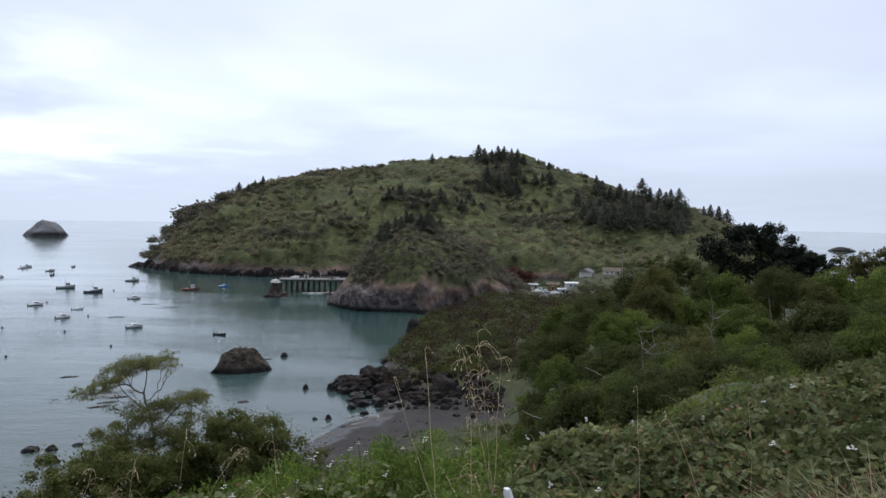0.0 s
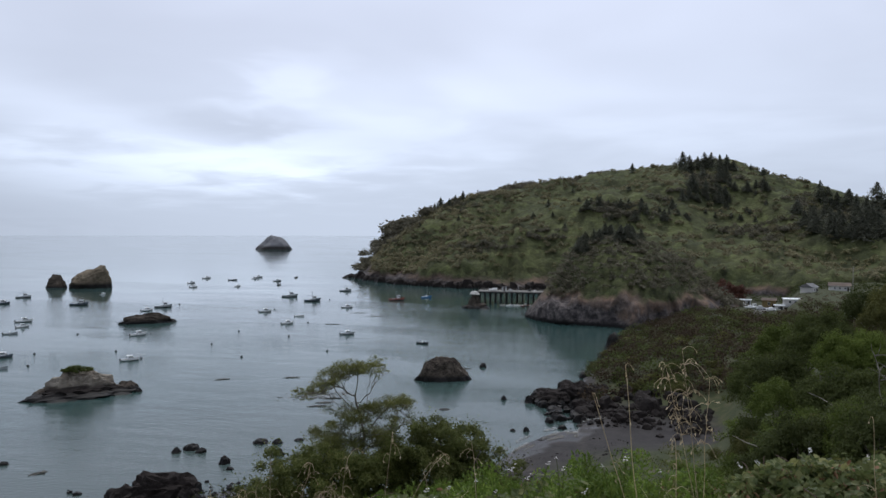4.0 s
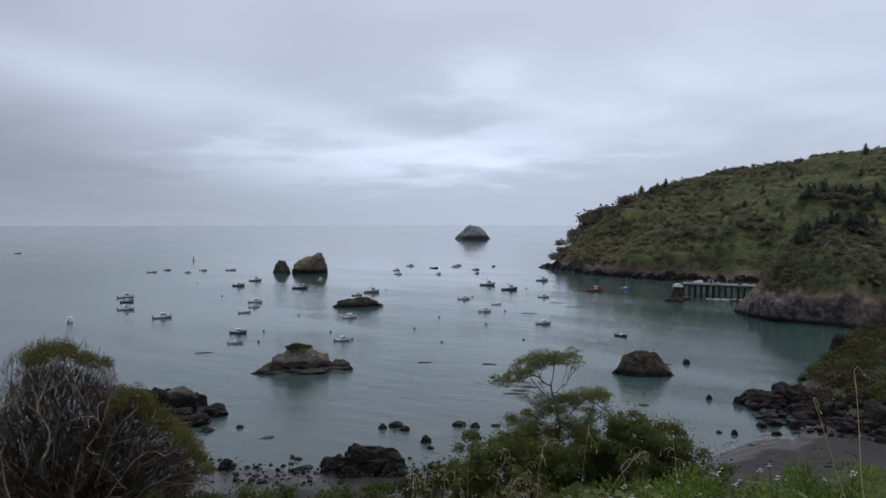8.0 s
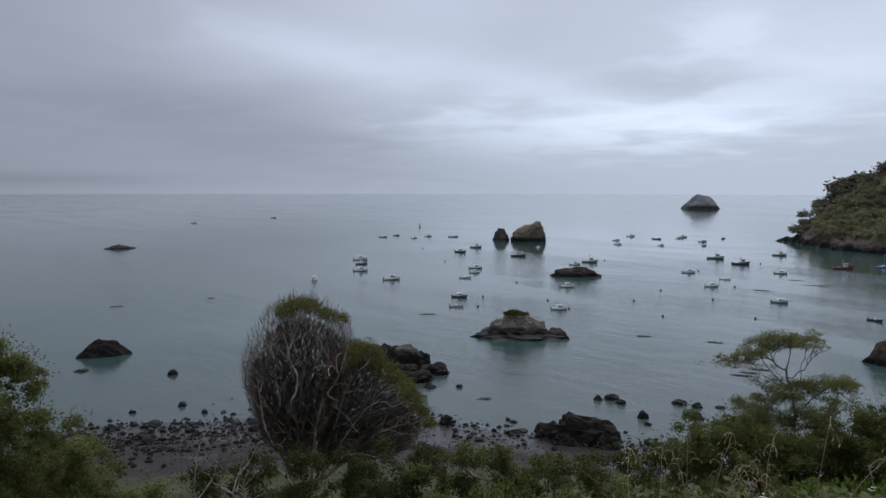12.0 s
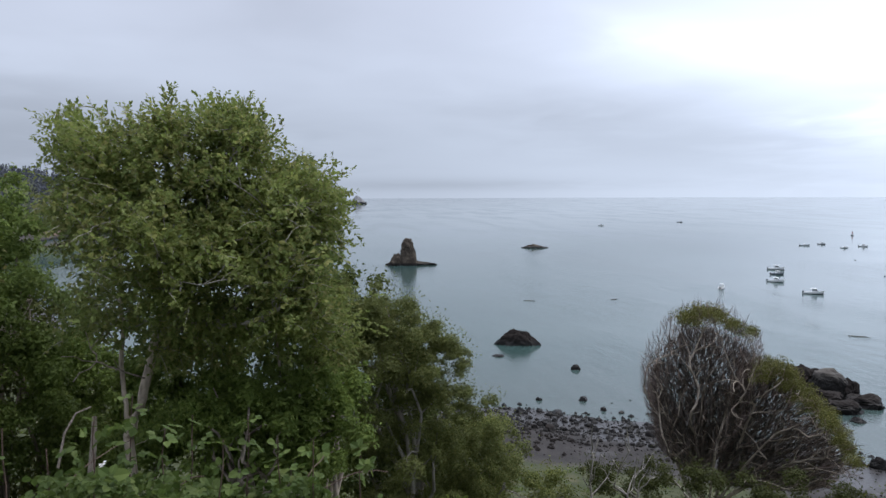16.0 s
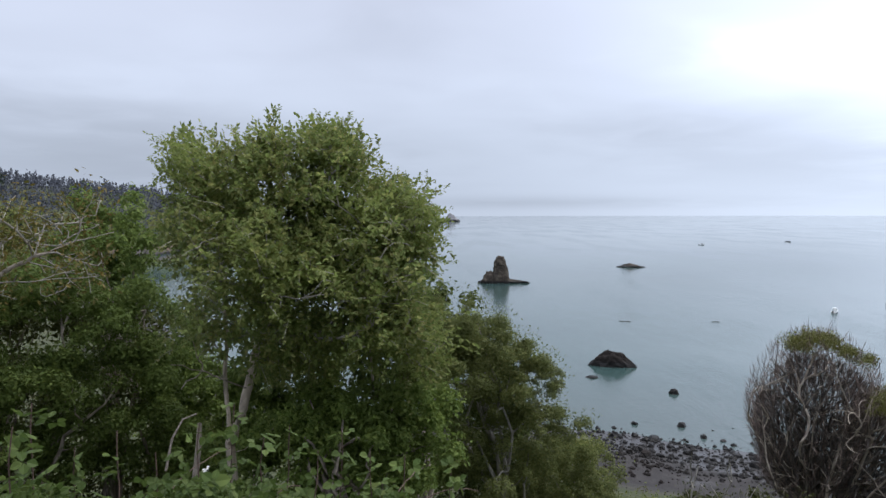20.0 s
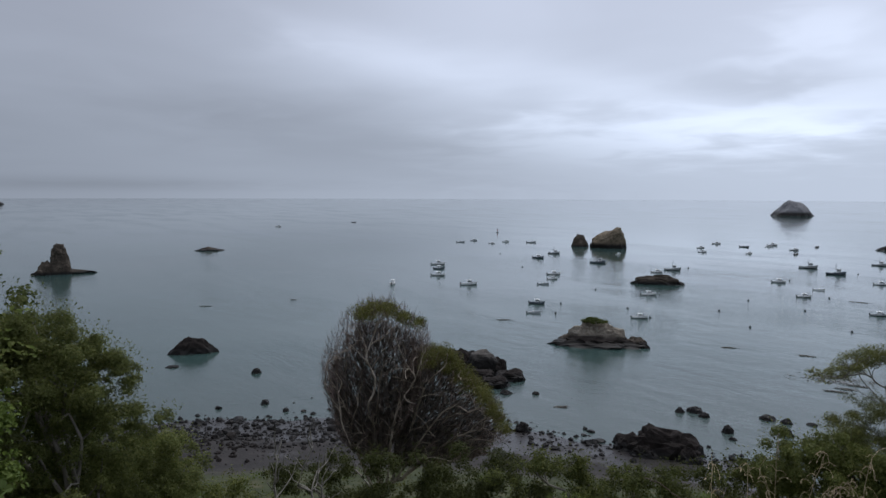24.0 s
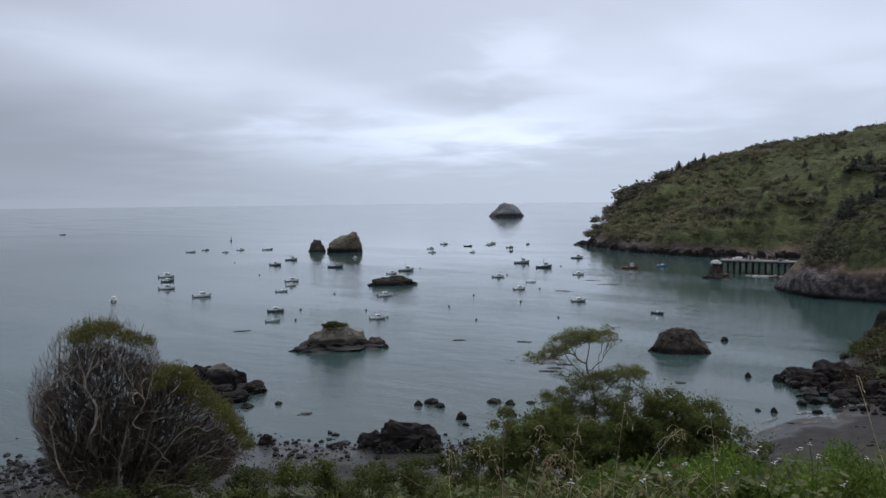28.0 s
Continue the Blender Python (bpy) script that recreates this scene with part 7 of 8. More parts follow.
bramble(4, 24, 3.0, 5.8, HERB_LINE, 650, 836, "scattered broad bramble leaves among feathery herbs", 40, 3, 8, 0.2)
bramble(20, 44, 3.0, 5.8, [(a, e + 0.6) for a, e in HERB_LINE], 800, 837, "straggling bramble leaves among weeds", 40, 3, 12, 0.25)
# white flower heads over the herbs
rng = np.random.default_rng(860)
for az, el in [(17.0, -19.6), (16.4, -20.3), (15.2, -19.4), (7.2, -17.4), (6.6, -17.0), (6.0, -17.8), (13.0, -18.9), (8.9, -18.6), (3.0, -17.4), (4.4, -19.4), (24.0, -21.4), (12.2, -20.8), (10.2, -18.0), (11.4, -19.6), (18.4, -20.9), (1.2, -16.8), (-1.4, -17.4), (9.6, -20.2)]:
    tip = sees(az, el - 0.6, 4.6)
    root = tip - np.array([rng.normal() * 0.08, rng.normal() * 0.08, 0.5])
    plant = thing("yarrow_flower", root, "white flower head on a thin green stalk", "flower", "white flower heads")
    a, r = limb(root, tip, 0.003, 0.002, rng, 0.03, 5)
    v, f = tubes([(a - root, r)], 4)
    put("stalk", mesh_data("stalk", v, f, SCRUB_BRIGHT, True), plant)
    fl = put("flower", BLOSSOMS[int(rng.integers(0, 4))], plant, loc=Vector(tip - root))
    s = rng.uniform(0.28, 0.55)
    fl.scale = (s, s, s)
    tagged(fl, kind="stuff")


def grass_stalk(bottom, top_at, dist, rng, heads=0, bend=0.0, thick=0.0021, label="tall dry grass stalk"):
    """A dry stalk; heads: hanging oat spikelets at its top."""
    foot, tip = sees(*bottom, dist), sees(*top_at, dist)
    foot = foot - [0, 0, 0.25]
    plant = thing("grass_stalk", foot, label, "grass", "dry grass stalks")
    a, r = limb(foot, tip, thick, thick * 0.5, rng, 0.015, 12, bend)
    ls = [(a - foot, r)]
    ends = []
    heads = int(heads * 1.8)
    for k in range(heads):
        m = a[int(rng.integers(6, 12))]
        e = m + np.append(rng.normal(size=2) * 0.035, rng.uniform(-0.05, 0.02))
        ls.append(limb(m - foot, e - foot, 0.0012, 0.0008, rng, 0.05, 4, 0.3))
        ends.append(e - foot)
    v, f = tubes(ls, 4)
    put("stalk", mesh_data("stalk", v, f, STRAW, True), plant)
    if heads:
        p = np.array(ends)
        v, f = leaf_six(p, unit(rng.normal(size=p.shape)), rng.uniform(0.013, 0.021, heads), rng, 0.34, np.tile([[0, 0, -1.0]], (heads, 1)))
        tagged(put("seed_head", mesh_data("seed_head", v, f, STRAW), plant), kind="stuff")
    return plant


rng = np.random.default_rng(870)
grass_stalk((0.0, -21.6), (1.3, -10.4), 3.0, rng, 2, 0.02)
grass_stalk((-1.1, -21.5), (3.8, -12.6), 3.0, rng, 2, -0.02)
for top_at, heads in [((-2.9, -9.0), 18), ((-1.7, -10.3), 20), ((-4.9, -11.0), 8)]:
    grass_stalk((-4.4, -17.4), top_at, 3.2, rng, heads, 0.02, 0.0016, "wild oat stalk with pale hanging seed heads")
grass_stalk((-2.9, -21.5), (-2.5, -15.8), 3.0, rng, 10, 0.03, label="wild oat stalk with pale hanging seed heads")
for bottom, top_at, heads, bend in [((29.6, -23.0), (29.4, -17.2), 4, 0.0), ((28.3, -22.8), (26.3, -18.0), 8, 0.10), ((21.0, -21.8), (19.8, -16.0), 3, 0.02), ((20.2, -21.8), (15.6, -17.6), 8, 0.16), ((33.6, -23.3), (34.0, -19.2), 5, 0.0),
                                   ((31.6, -23.2), (31.4, -19.6), 3, 0.0), ((27.8, -22.8), (24.6, -19.6), 14, 0.14), ((27.3, -22.8), (25.6, -20.2), 14, 0.12), ((26.6, -22.8), (24.2, -20.8), 14, 0.12), ((28.6, -23.0), (30.6, -19.8), 8, 0.10), ((24.4, -22.4), (23.4, -17.8), 10, 0.03),
                                   ((12.6, -20.8), (13.4, -16.6), 6, 0.03), ((-16.2, -19.6), (-15.6, -12.8), 3, 0.02), ((-24.2, -19.0), (-23.6, -13.2), 4, 0.04), ((-21.0, -18.6), (-17.8, -14.6), 4, 0.12)]:
    grass_stalk(bottom, top_at, 3.6, rng, heads, bend)


def tuft(az, dist, z, n, length, seed, label, lean=0.4):
    """A tuft of dry grass blades."""
    rng = np.random.default_rng(seed)
    q = np.array(polar(az, dist, z))
    t = np.linspace(0, 1, 5)
    vs, fs = [], []
    for k in range(n):
        root = np.append(rng.normal(size=2) * 0.16, 0)
        d = np.append(rng.normal(size=2) * lean, 1.0)
        d *= length * rng.uniform(0.5, 1.1) / np.linalg.norm(d)
        side = unit(np.cross(d, rng.normal(size=3))[None])[0] * 0.003
        c = root + d * t[:, None] + np.outer(t ** 2, np.append(d[:2] * 0.8, -length * 0.25))
        w = (1 - t * 0.9)[:, None] * side
        base = len(vs) * 10
        vs.append(np.concatenate([c - w, c + w]))
        fs += [(base + i, base + 5 + i, base + 6 + i, base + 1 + i) for i in range(4)]
    ob = put("grass_tuft", mesh_data("grass_tuft", np.concatenate(vs), np.array(fs), STRAW), loc=q)
    return tagged(ob, label, "grass", "dry grass tufts")


rng = np.random.default_rng(880)
for k in range(22):
    az = -38 + 12 * rng.random() ** 1.5
    tuft(az, rng.uniform(2.4, 3.2), 38.42 + max(0, -az - 25) * 0.030, 80, rng.uniform(0.36, 0.58), 881 + k, "dry straw-coloured grass tuft at the path edge", 0.45)
for k, (az, d, z) in enumerate([(-16.5, 3.3, 38.0), (-20.0, 3.0, 38.15), (26.5, 4.4, 37.75), (25.0, 4.6, 37.8), (14.5, 4.6, 37.8), (-3.4, 4.4, 38.0), (-4.6, 4.8, 38.0), (69.0, 9.0, 35.4), (31.0, 4.4, 37.6), (20, 4.6, 37.8)]):
    tuft(az, d, z, 60, 0.5, 900 + k, "thin dry grass tuft among the weeds", 0.3)

# end of a white marker post by the path
post = thing("marker_post", sees(-5.6, -20.8, 3.0) - [0.0, 0.0, 0.6], "slanting white-painted metal post end among brambles", "post")
v, f = tubes([([(0.16, 0.02, -0.05), (0.0, 0.0, 0.58), (-0.004, 0.0, 0.6)], [0.02, 0.02, 0.014])], 10)
put("tube", mesh_data("tube", v, f, WHITE_PAINT, True), post)
bm = bmesh.new()
bmesh.ops.create_circle(bm, cap_ends=True, segments=10, radius=0.014)
cap_end = part("end_cap", bm, WHITE_PAINT, post)
cap_end.location = (-0.004, 0, 0.6)


# ---- boats ----
def loft(length, beam, height, mat, transom=0.8):
    """An open hull: sheer, chine and keel drawn in to the bow; with inner sides, x ahead."""
    n = 10
    vs = []
    for side in (1.0, 0.9):
        for i in range(n):
            u = i / (n - 1)
            half = beam / 2 * side * (transom + (1 - transom) * math.sin(min(1, u * 2.2) * math.pi / 2)) * (1 - max(0, (u - 0.45) / 0.55) ** 2.2)
            half = max(half, 0.02)
            sheer = height * (0.70 + 0.75 * u ** 2.2)
            rake = length * 0.12 * u * u
            x = -length / 2 + length * 0.94 * u
            low = -0.25 * height if side == 1.0 else 0.35 * height
            vs += [(x + rake, half, sheer), (x + rake * 0.4, half * 0.86, low * 0.2 if side == 1.0 else low), (x, 0, low), (x + rake * 0.4, -half * 0.86, low * 0.2 if side == 1.0 else low), (x + rake, -half, sheer)]
    fs = []
    for s in (0, 1):
        o = s * n * 5
        for i in range(n - 1):
            for j in range(4):
                q = (o + i * 5 + j, o + (i + 1) * 5 + j, o + (i + 1) * 5 + j + 1, o + i * 5 + j + 1)
                fs.append(q if s == 0 else q[::-1])
    o = n * 5
    for i in range(n - 1):
        fs.append((i * 5, o + i * 5, o + (i + 1) * 5, (i + 1) * 5))
        fs.append((i * 5 + 4, (i + 1) * 5 + 4, o + (i + 1) * 5 + 4, o + i * 5 + 4))
    fs += [(0, 1, o + 1, o), (1, 2, o + 2, o + 1), (2, 3, o + 3, o + 2), (3, 4, o + 4, o + 3)]
    return mesh_data("hull", vs, fs, mat)


def slab(x0, x1, y0, y1, z0, z1, taper=1.0, shift=0.0):
    """A box that narrows to its top, with softened edges."""
    bm = bmesh.new()
    bmesh.ops.create_cube(bm, size=1.0)
    for v in bm.verts:
        up = v.co.z > 0
        k = taper if up else 1.0
        v.co = Vector(((x0 + x1) / 2 + v.co.x * (x1 - x0) * k + (shift if up else 0), (y0 + y1) / 2 + v.co.y * (y1 - y0) * k, z1 if up else z0))
    bmesh.ops.bevel(bm, geom=bm.edges[:], offset=min(x1 - x0, y1 - y0, z1 - z0) * 0.08, segments=1, affect="EDGES")
    return bm


def rod(a, b, r, sides=6):
    v, f = tubes([([a, b], [r, r * 0.8])], sides)
    return v, f


def stick(name, a, b, r, mat, parent, label=""):
    v, f = rod(a, b, r)
    return put(name, mesh_data(name, v, f, mat, True), parent, label)


def cabin_boat(length, hull, label, high=1.0):
    b = thing("motor_boat", (0, 0, 0), label, "boat", "boats at their moorings")
    w, h = length * 0.35, length * 0.145
    put("hull", loft(length, w, h, hull), b)
    part("deck", slab(-length * 0.46, length * 0.2, -w * 0.4, w * 0.4, h * 0.3, h * 0.42), DECK, b)
    put("boot_stripe", loft(length * 0.985, w * 1.01, h * 0.30, BOAT_DARK), b, "dark waterline stripe")
    part("windscreen", slab(length * 0.14, length * 0.27, -w * 0.3, w * 0.3, h * 0.95, h * 1.55, 0.6, -length * 0.05), GLASS_DARK, b, "dark slanted windscreen")
    part("foredeck", slab(length * 0.12, length * 0.36, -w * 0.3, w * 0.3, h * 0.72, h * 0.98, 0.9), BOAT_WHITE, b)
    part("cabin", slab(-length * 0.1, length * 0.2, -w * 0.34, w * 0.34, h * 0.42, h * 2.05 * high, 0.84), BOAT_WHITE, b)
    part("window_band", slab(-length * 0.06, length * 0.19, -w * 0.335, w * 0.335, h * 1.4, h * 1.8 * high, 0.9), GLASS_DARK, b, "dark cabin windows")
    part("roof", slab(-length * 0.16, length * 0.17, -w * 0.36, w * 0.36, h * 2.05 * high, h * 2.16 * high), BOAT_WHITE, b)
    part("outboard", slab(-length * 0.56, -length * 0.48, -w * 0.1, w * 0.1, h * 0.1, h * 1.2, 0.85), BOAT_DARK, b)
    stick("antenna", (0, w * 0.2, h * 2.1 * high), (-length * 0.05, w * 0.2, h * 3.9), 0.025, BOAT_GREY, b)
    stick("rail", (length * 0.2, w * 0.36, h * 1.5), (length * 0.45, 0.05, h * 1.6), 0.02, BOAT_GREY, b)
    stick("rail", (length * 0.2, -w * 0.36, h * 1.5), (length * 0.45, -0.05, h * 1.6), 0.02, BOAT_GREY, b)
    return b


def fishing_boat(length, hull, label):
    b = thing("fishing_boat", (0, 0, 0), label, "boat", "boats at their moorings")
    w, h = length * 0.33, length * 0.15
    put("hull", loft(length, w, h, hull, 0.9), b)
    part("deck", slab(-length * 0.46, length * 0.22, -w * 0.42, w * 0.42, h * 0.4, h * 0.5), DECK, b)
    put("boot_stripe", loft(length * 0.985, w * 1.01, h * 0.30, BOAT_DARK, 0.9), b, "dark waterline stripe")
    part("wheelhouse", slab(length * 0.04, length * 0.26, -w * 0.3, w * 0.3, h * 0.5, h * 2.1, 0.9), BOAT_WHITE, b)
    part("window_band", slab(length * 0.06, length * 0.262, -w * 0.305, w * 0.305, h * 1.5, h * 1.85, 0.96), GLASS_DARK, b, "dark wheelhouse windows")
    part("roof", slab(length * 0.0, length * 0.28, -w * 0.34, w * 0.34, h * 2.1, h * 2.22), BOAT_GREY, b)
    part("hatch", slab(-length * 0.3, -length * 0.12, -w * 0.2, w * 0.2, h * 0.5, h * 0.8), BOAT_GREY, b)
    stick("mast", (length * 0.02, 0, h * 0.5), (length * 0.02, 0, h * 4.4), 0.06, BOAT_DARK, b)
    stick("boom", (length * 0.02, 0, h * 2.0), (-length * 0.36, 0, h * 2.9), 0.045, BOAT_DARK, b)
    stick("outrigger", (length * 0.02, w * 0.3, h * 1.0), (-length * 0.03, w * 0.5, h * 3.8), 0.04, BOAT_GREY, b)
    stick("outrigger", (length * 0.02, -w * 0.3, h * 1.0), (-length * 0.03, -w * 0.5, h * 3.8), 0.04, BOAT_GREY, b)
    stick("stay", (length * 0.02, 0, h * 4.3), (length * 0.46, 0, h * 1.2), 0.015, BOAT_GREY, b)
    part("bulwark", slab(-length * 0.47, -length * 0.44, -w * 0.4, w * 0.4, h * 0.4, h * 0.95), hull, b)
    return b


def open_boat(length, hull, label):
    b = thing("open_skiff", (0, 0, 0), label, "boat", "boats at their moorings")
    w, h = length * 0.34, length * 0.13
    put("hull", loft(length, w, h, hull, 0.85), b)
    for x in (-0.28, 0.0, 0.24):
        part("thwart", slab(length * x - 0.14, length * x + 0.14, -w * 0.4, w * 0.4, h * 0.6, h * 0.68), DECK, b)
    part("console", slab(-length * 0.08, length * 0.04, -w * 0.14, w * 0.14, h * 0.4, h * 1.7, 0.85), BOAT_WHITE, b)
    part("outboard", slab(-length * 0.56, -length * 0.48, -w * 0.1, w * 0.1, h * 0.1, h * 1.5, 0.85), BOAT_DARK, b)
    return b


WHITE = "white cabin motor boat lying at a mooring"
C_WHITE = cabin_boat(6.0, BOAT_WHITE, WHITE)
C_GREY = cabin_boat(6.0, BOAT_GREY, "grey aluminium cabin boat lying at a mooring", 0.95)
C_BLUE = cabin_boat(6.0, BOAT_NAVY, "dark-hulled motor boat with white cabin at a mooring")
F_GREY = fishing_boat(8.5, BOAT_GREY, "grey fishing boat with mast and wheelhouse at anchor")
F_DARK = fishing_boat(8.5, BOAT_NAVY, "dark fishing boat with mast and outriggers at anchor")
F_RED = fishing_boat(8.7, BOAT_RED, "red-hulled fishing boat anchored off the pier")
O_WHITE = open_boat(5.2, BOAT_WHITE, "low white open skiff at a mooring")
O_GREY = open_boat(5.2, BOAT_GREY, "grey aluminium open skiff at a mooring")
O_DARK = open_boat(5.2, BOAT_DARK, "black inflatable skiff at a mooring")
BASE_LEN = {C_WHITE: 6.0, C_GREY: 6.0, C_BLUE: 6.0, F_GREY: 8.5, F_DARK: 8.5, F_RED: 8.7, O_WHITE: 5.2, O_GREY: 5.2, O_DARK: 5.2}
first = set()
rng = np.random.default_rng(950)


def moor(proto, az, dist, length, turn=0.0):
    """Lays a boat on the water, bow to the right of the view but for turn degrees."""
    m = Matrix.Translation(polar(az, dist, -0.02)) @ Matrix.Rotation(radians(az + turn), 4, "Z")
    s = length / BASE_LEN[proto]
    if proto not in first:
        first.add(proto)
        ob = proto
        ob.matrix_basis = m
    else:
        ob = copy_thing(proto, m)
    ob.scale = (s, s, s)
    return ob


FISHERS = [(46.33, 479, 7.6), (42.9, 419, 8.6), (37.27, 391, 8.1), (27.94, 433, 8.9), (26.18, 405, 8.7), (23.58, 469, 7.4)]
for i, (az, d, n) in enumerate(FISHERS):
    moor([F_GREY, F_DARK][i % 2 if i < 3 else 1 - i % 2], az, d, n, rng.uniform(-15, 15))
CABINS = [(47.56, 444, 7.1), (38.39, 377, 5.4), (35.11, 520, 5.0), (34.15, 611, 6.3), (30.33, 613, 6.8), (28.87, 566, 5.8), (23.44, 369, 5.3), (29.81, 356, 5.7), (28.12, 309, 5.1), (23.44, 274, 5.2), (46.32, 354, 6.2)]
CABINS += [(46.4, 335, 4.8), (47.62, 259, 5.6), (38.99, 291, 5.8), (39.59, 236, 5.1), (53.11, 310, 6.9), (55.6, 398, 7.3), (55.51, 375, 5.9), (55.6, 344, 6.6), (52.71, 600, 5.2), (51.28, 567, 4.5), (50.15, 588, 5.6)]
HULLS = [C_BLUE, C_WHITE, C_WHITE, C_WHITE, C_WHITE, C_GREY, C_WHITE, C_WHITE, C_WHITE, C_GREY, C_WHITE, C_WHITE, C_BLUE, C_WHITE, C_WHITE, C_WHITE, C_WHITE, C_BLUE, C_WHITE, C_GREY, C_WHITE, C_WHITE]
for (az, d, n), hull in zip(CABINS, HULLS):
    moor(hull, az, d, n, rng.uniform(-25, 25))
for i, (az, d, n) in enumerate([(32.22, 584, 6.5), (27.18, 335, 4.3), (47.13, 315, 4.8), (47.85, 238, 4.5), (53.78, 580, 6.4), (48.11, 583, 7.4)]):
    moor([O_DARK, O_WHITE, O_GREY, O_GREY, O_GREY, O_GREY][i], az, d, n, rng.uniform(-15, 15))
for az, d, n in [(41.32, 481, 4.6), (35.25, 560, 5.3), (31.86, 520, 4.7), (30.58, 597, 4.8)]:
    moor(C_WHITE, az, d, n, rng.uniform(20, 60))
for az, d in [(28.73, 527), (27.41, 606)]:
    moor(O_DARK, az, d, 6.5, 75)
moor(C_WHITE, 59.26, 313, 6.0, 78)
moor(O_DARK, 17.38, 250, 4.6, -35)
moor(F_RED, 19.5, 406, 8.7, 8)
moor(C_WHITE, 68.25, 857, 6.0, 10)
moor(O_DARK, 62.36, 973, 6.0, 0)

# small blue sailing boat off the pier
sail = thing("sailing_boat", polar(17.1, 422, 0), "small blue sailing boat with bare mast at anchor", "boat", turn=17 + 10)
put("hull", loft(6.0, 1.9, 0.95, BOAT_BLUE), sail)
part("deck", slab(-2.4, 1.6, -0.72, 0.72, 0.62, 0.72), BOAT_WHITE, sail)
part("cabin", slab(-0.6, 1.3, -0.5, 0.5, 0.72, 1.2, 0.85), BOAT_WHITE, sail)
stick("mast", (0.5, 0, 0.7), (0.5, 0, 7.2), 0.06, BOAT_GREY, sail)
stick("boom", (0.5, 0, 1.6), (-2.4, 0, 1.7), 0.05, BOAT_BLUE, sail)
stick("stay", (0.5, 0, 7.0), (2.9, 0, 1.0), 0.012, BOAT_GREY, sail)


# ---- buoys ----
def buoy_mesh(r):
    bm = bmesh.new()
    bmesh.ops.create_uvsphere(bm, u_segments=10, v_segments=7, radius=r)
    for v in bm.verts:
        if v.co.z > r * 0.5:
            v.co.x *= 0.7
            v.co.y *= 0.7
            v.co.z *= 1.25
    return bm


proto = thing("mooring_buoy", polar(31.6, 231, 0.1), "small dark round mooring buoy", "buoy", "mooring buoys")
part("float", buoy_mesh(0.38), BOAT_DARK, proto, smooth=True)
v, f = tubes([([(math.cos(k * 0.7854) * 0.09, 0, 0.55 + math.sin(k * 0.7854) * 0.09) for k in range(9)], [0.02] * 9)], 5)
put("ring", mesh_data("ring", v, f, BOAT_GREY, True), proto)
BUOYS = [(33.8, 260), (31.8, 290), (28.0, 272), (43.0, 302), (48.8, 388), (40.5, 255), (50.6, 472), (25.0, 237), (45.7, 261), (46.1, 239), (36.1, 405), (24.8, 413), (22.6, 425), (26.5, 311), (29.1, 366), (38.1, 293), (38.8, 238)]
for az, d in BUOYS:
    copy_thing(proto, Matrix.Translation(polar(az, d, 0.1)) @ Matrix.Rotation(az, 4, "Z"))

mark = thing("channel_buoy", polar(50.83, 730, 0), "tall red channel buoy with lattice top", "buoy")
part("float", slab(-0.9, 0.9, -0.9, 0.9, -0.4, 0.6, 0.9), PILE, mark)
for a in (-0.45, 0.45):
    for b in (-0.45, 0.45):
        stick("tower_leg", (a, b, 0.6), (a * 0.5, b * 0.5, 3.6), 0.07, BOAT_RED, mark)
part("daymark", slab(-0.42, 0.42, -0.42, 0.42, 1.8, 3.4, 0.75), BOAT_RED, mark)
part("lamp", slab(-0.2, 0.2, -0.2, 0.2, 3.6, 4.3, 0.8), BOAT_DARK, mark)

# drifting kelp
rng = np.random.default_rng(960)
for az, d, w in [(73.8, 262, 3.4), (67.2, 270, 2.2), (50.2, 224, 3.5), (27.8, 196, 3), (26.4, 176, 3.5), (24.5, 170, 4.5), (25.8, 163, 3.5), (25.2, 166, 3), (4.0, 205, 6), (2.6, 214, 5), (33.0, 198, 3), (21.0, 330, 7), (22.4, 345, 5), (14.0, 205, 3), (24.6, 305, 5), (45.5, 133, 2.0)]:
    n = int(60 * w)
    p = np.stack([rng.normal(size=n) * w * 0.3, rng.normal(size=n) * 0.35, rng.uniform(0.0, 0.06, n)], 1)
    v, f = leaf_cloud(p, unit(rng.normal(size=(n, 3)) * 0.25 + [0, 0, 1]), rng.uniform(0.3, 0.7, n), rng, 0.35, np.tile([[1.0, 0, 0]], (n, 1)))
    ob = put("kelp_patch", mesh_data("kelp_patch", v, f, KELP), loc=polar(az, d, 0.01))
    ob.rotation_euler[2] = radians(az + rng.uniform(-10, 10))
    tagged(ob, "brown kelp floating flat on the water", "kelp", "kelp patches", "stuff")


# surf running up the cove's beach, with a line of weed above it, and swirls round sunken rocks
FOAM = mat_plain("sea_foam", (0.26, 0.275, 0.27), 0.6, 0, 0.15, 3.0)


def edge_of(az, level):
    """Distance at which the beach in that direction dips under the given height."""
    return next((d for d in np.arange(104, 175, 0.4) if ground_z(*polar(az, d)[:2]) < level), 150)


def drift(name, pts, mat, size, label, category, group):
    pts = np.array(pts)
    o = pts.mean(0)
    v, f = leaf_cloud(pts - o, unit(rng.normal(size=pts.shape) * 0.06 + [0, 0, 1]), size * rng.uniform(0.5, 1.5, len(pts)), rng, 0.4, np.tile([[math.cos(0.12), math.sin(0.12), 0]], (len(pts), 1)))
    tagged(put(name, mesh_data(name, v, f, mat), loc=Vector(o)), label, category, group, "stuff")


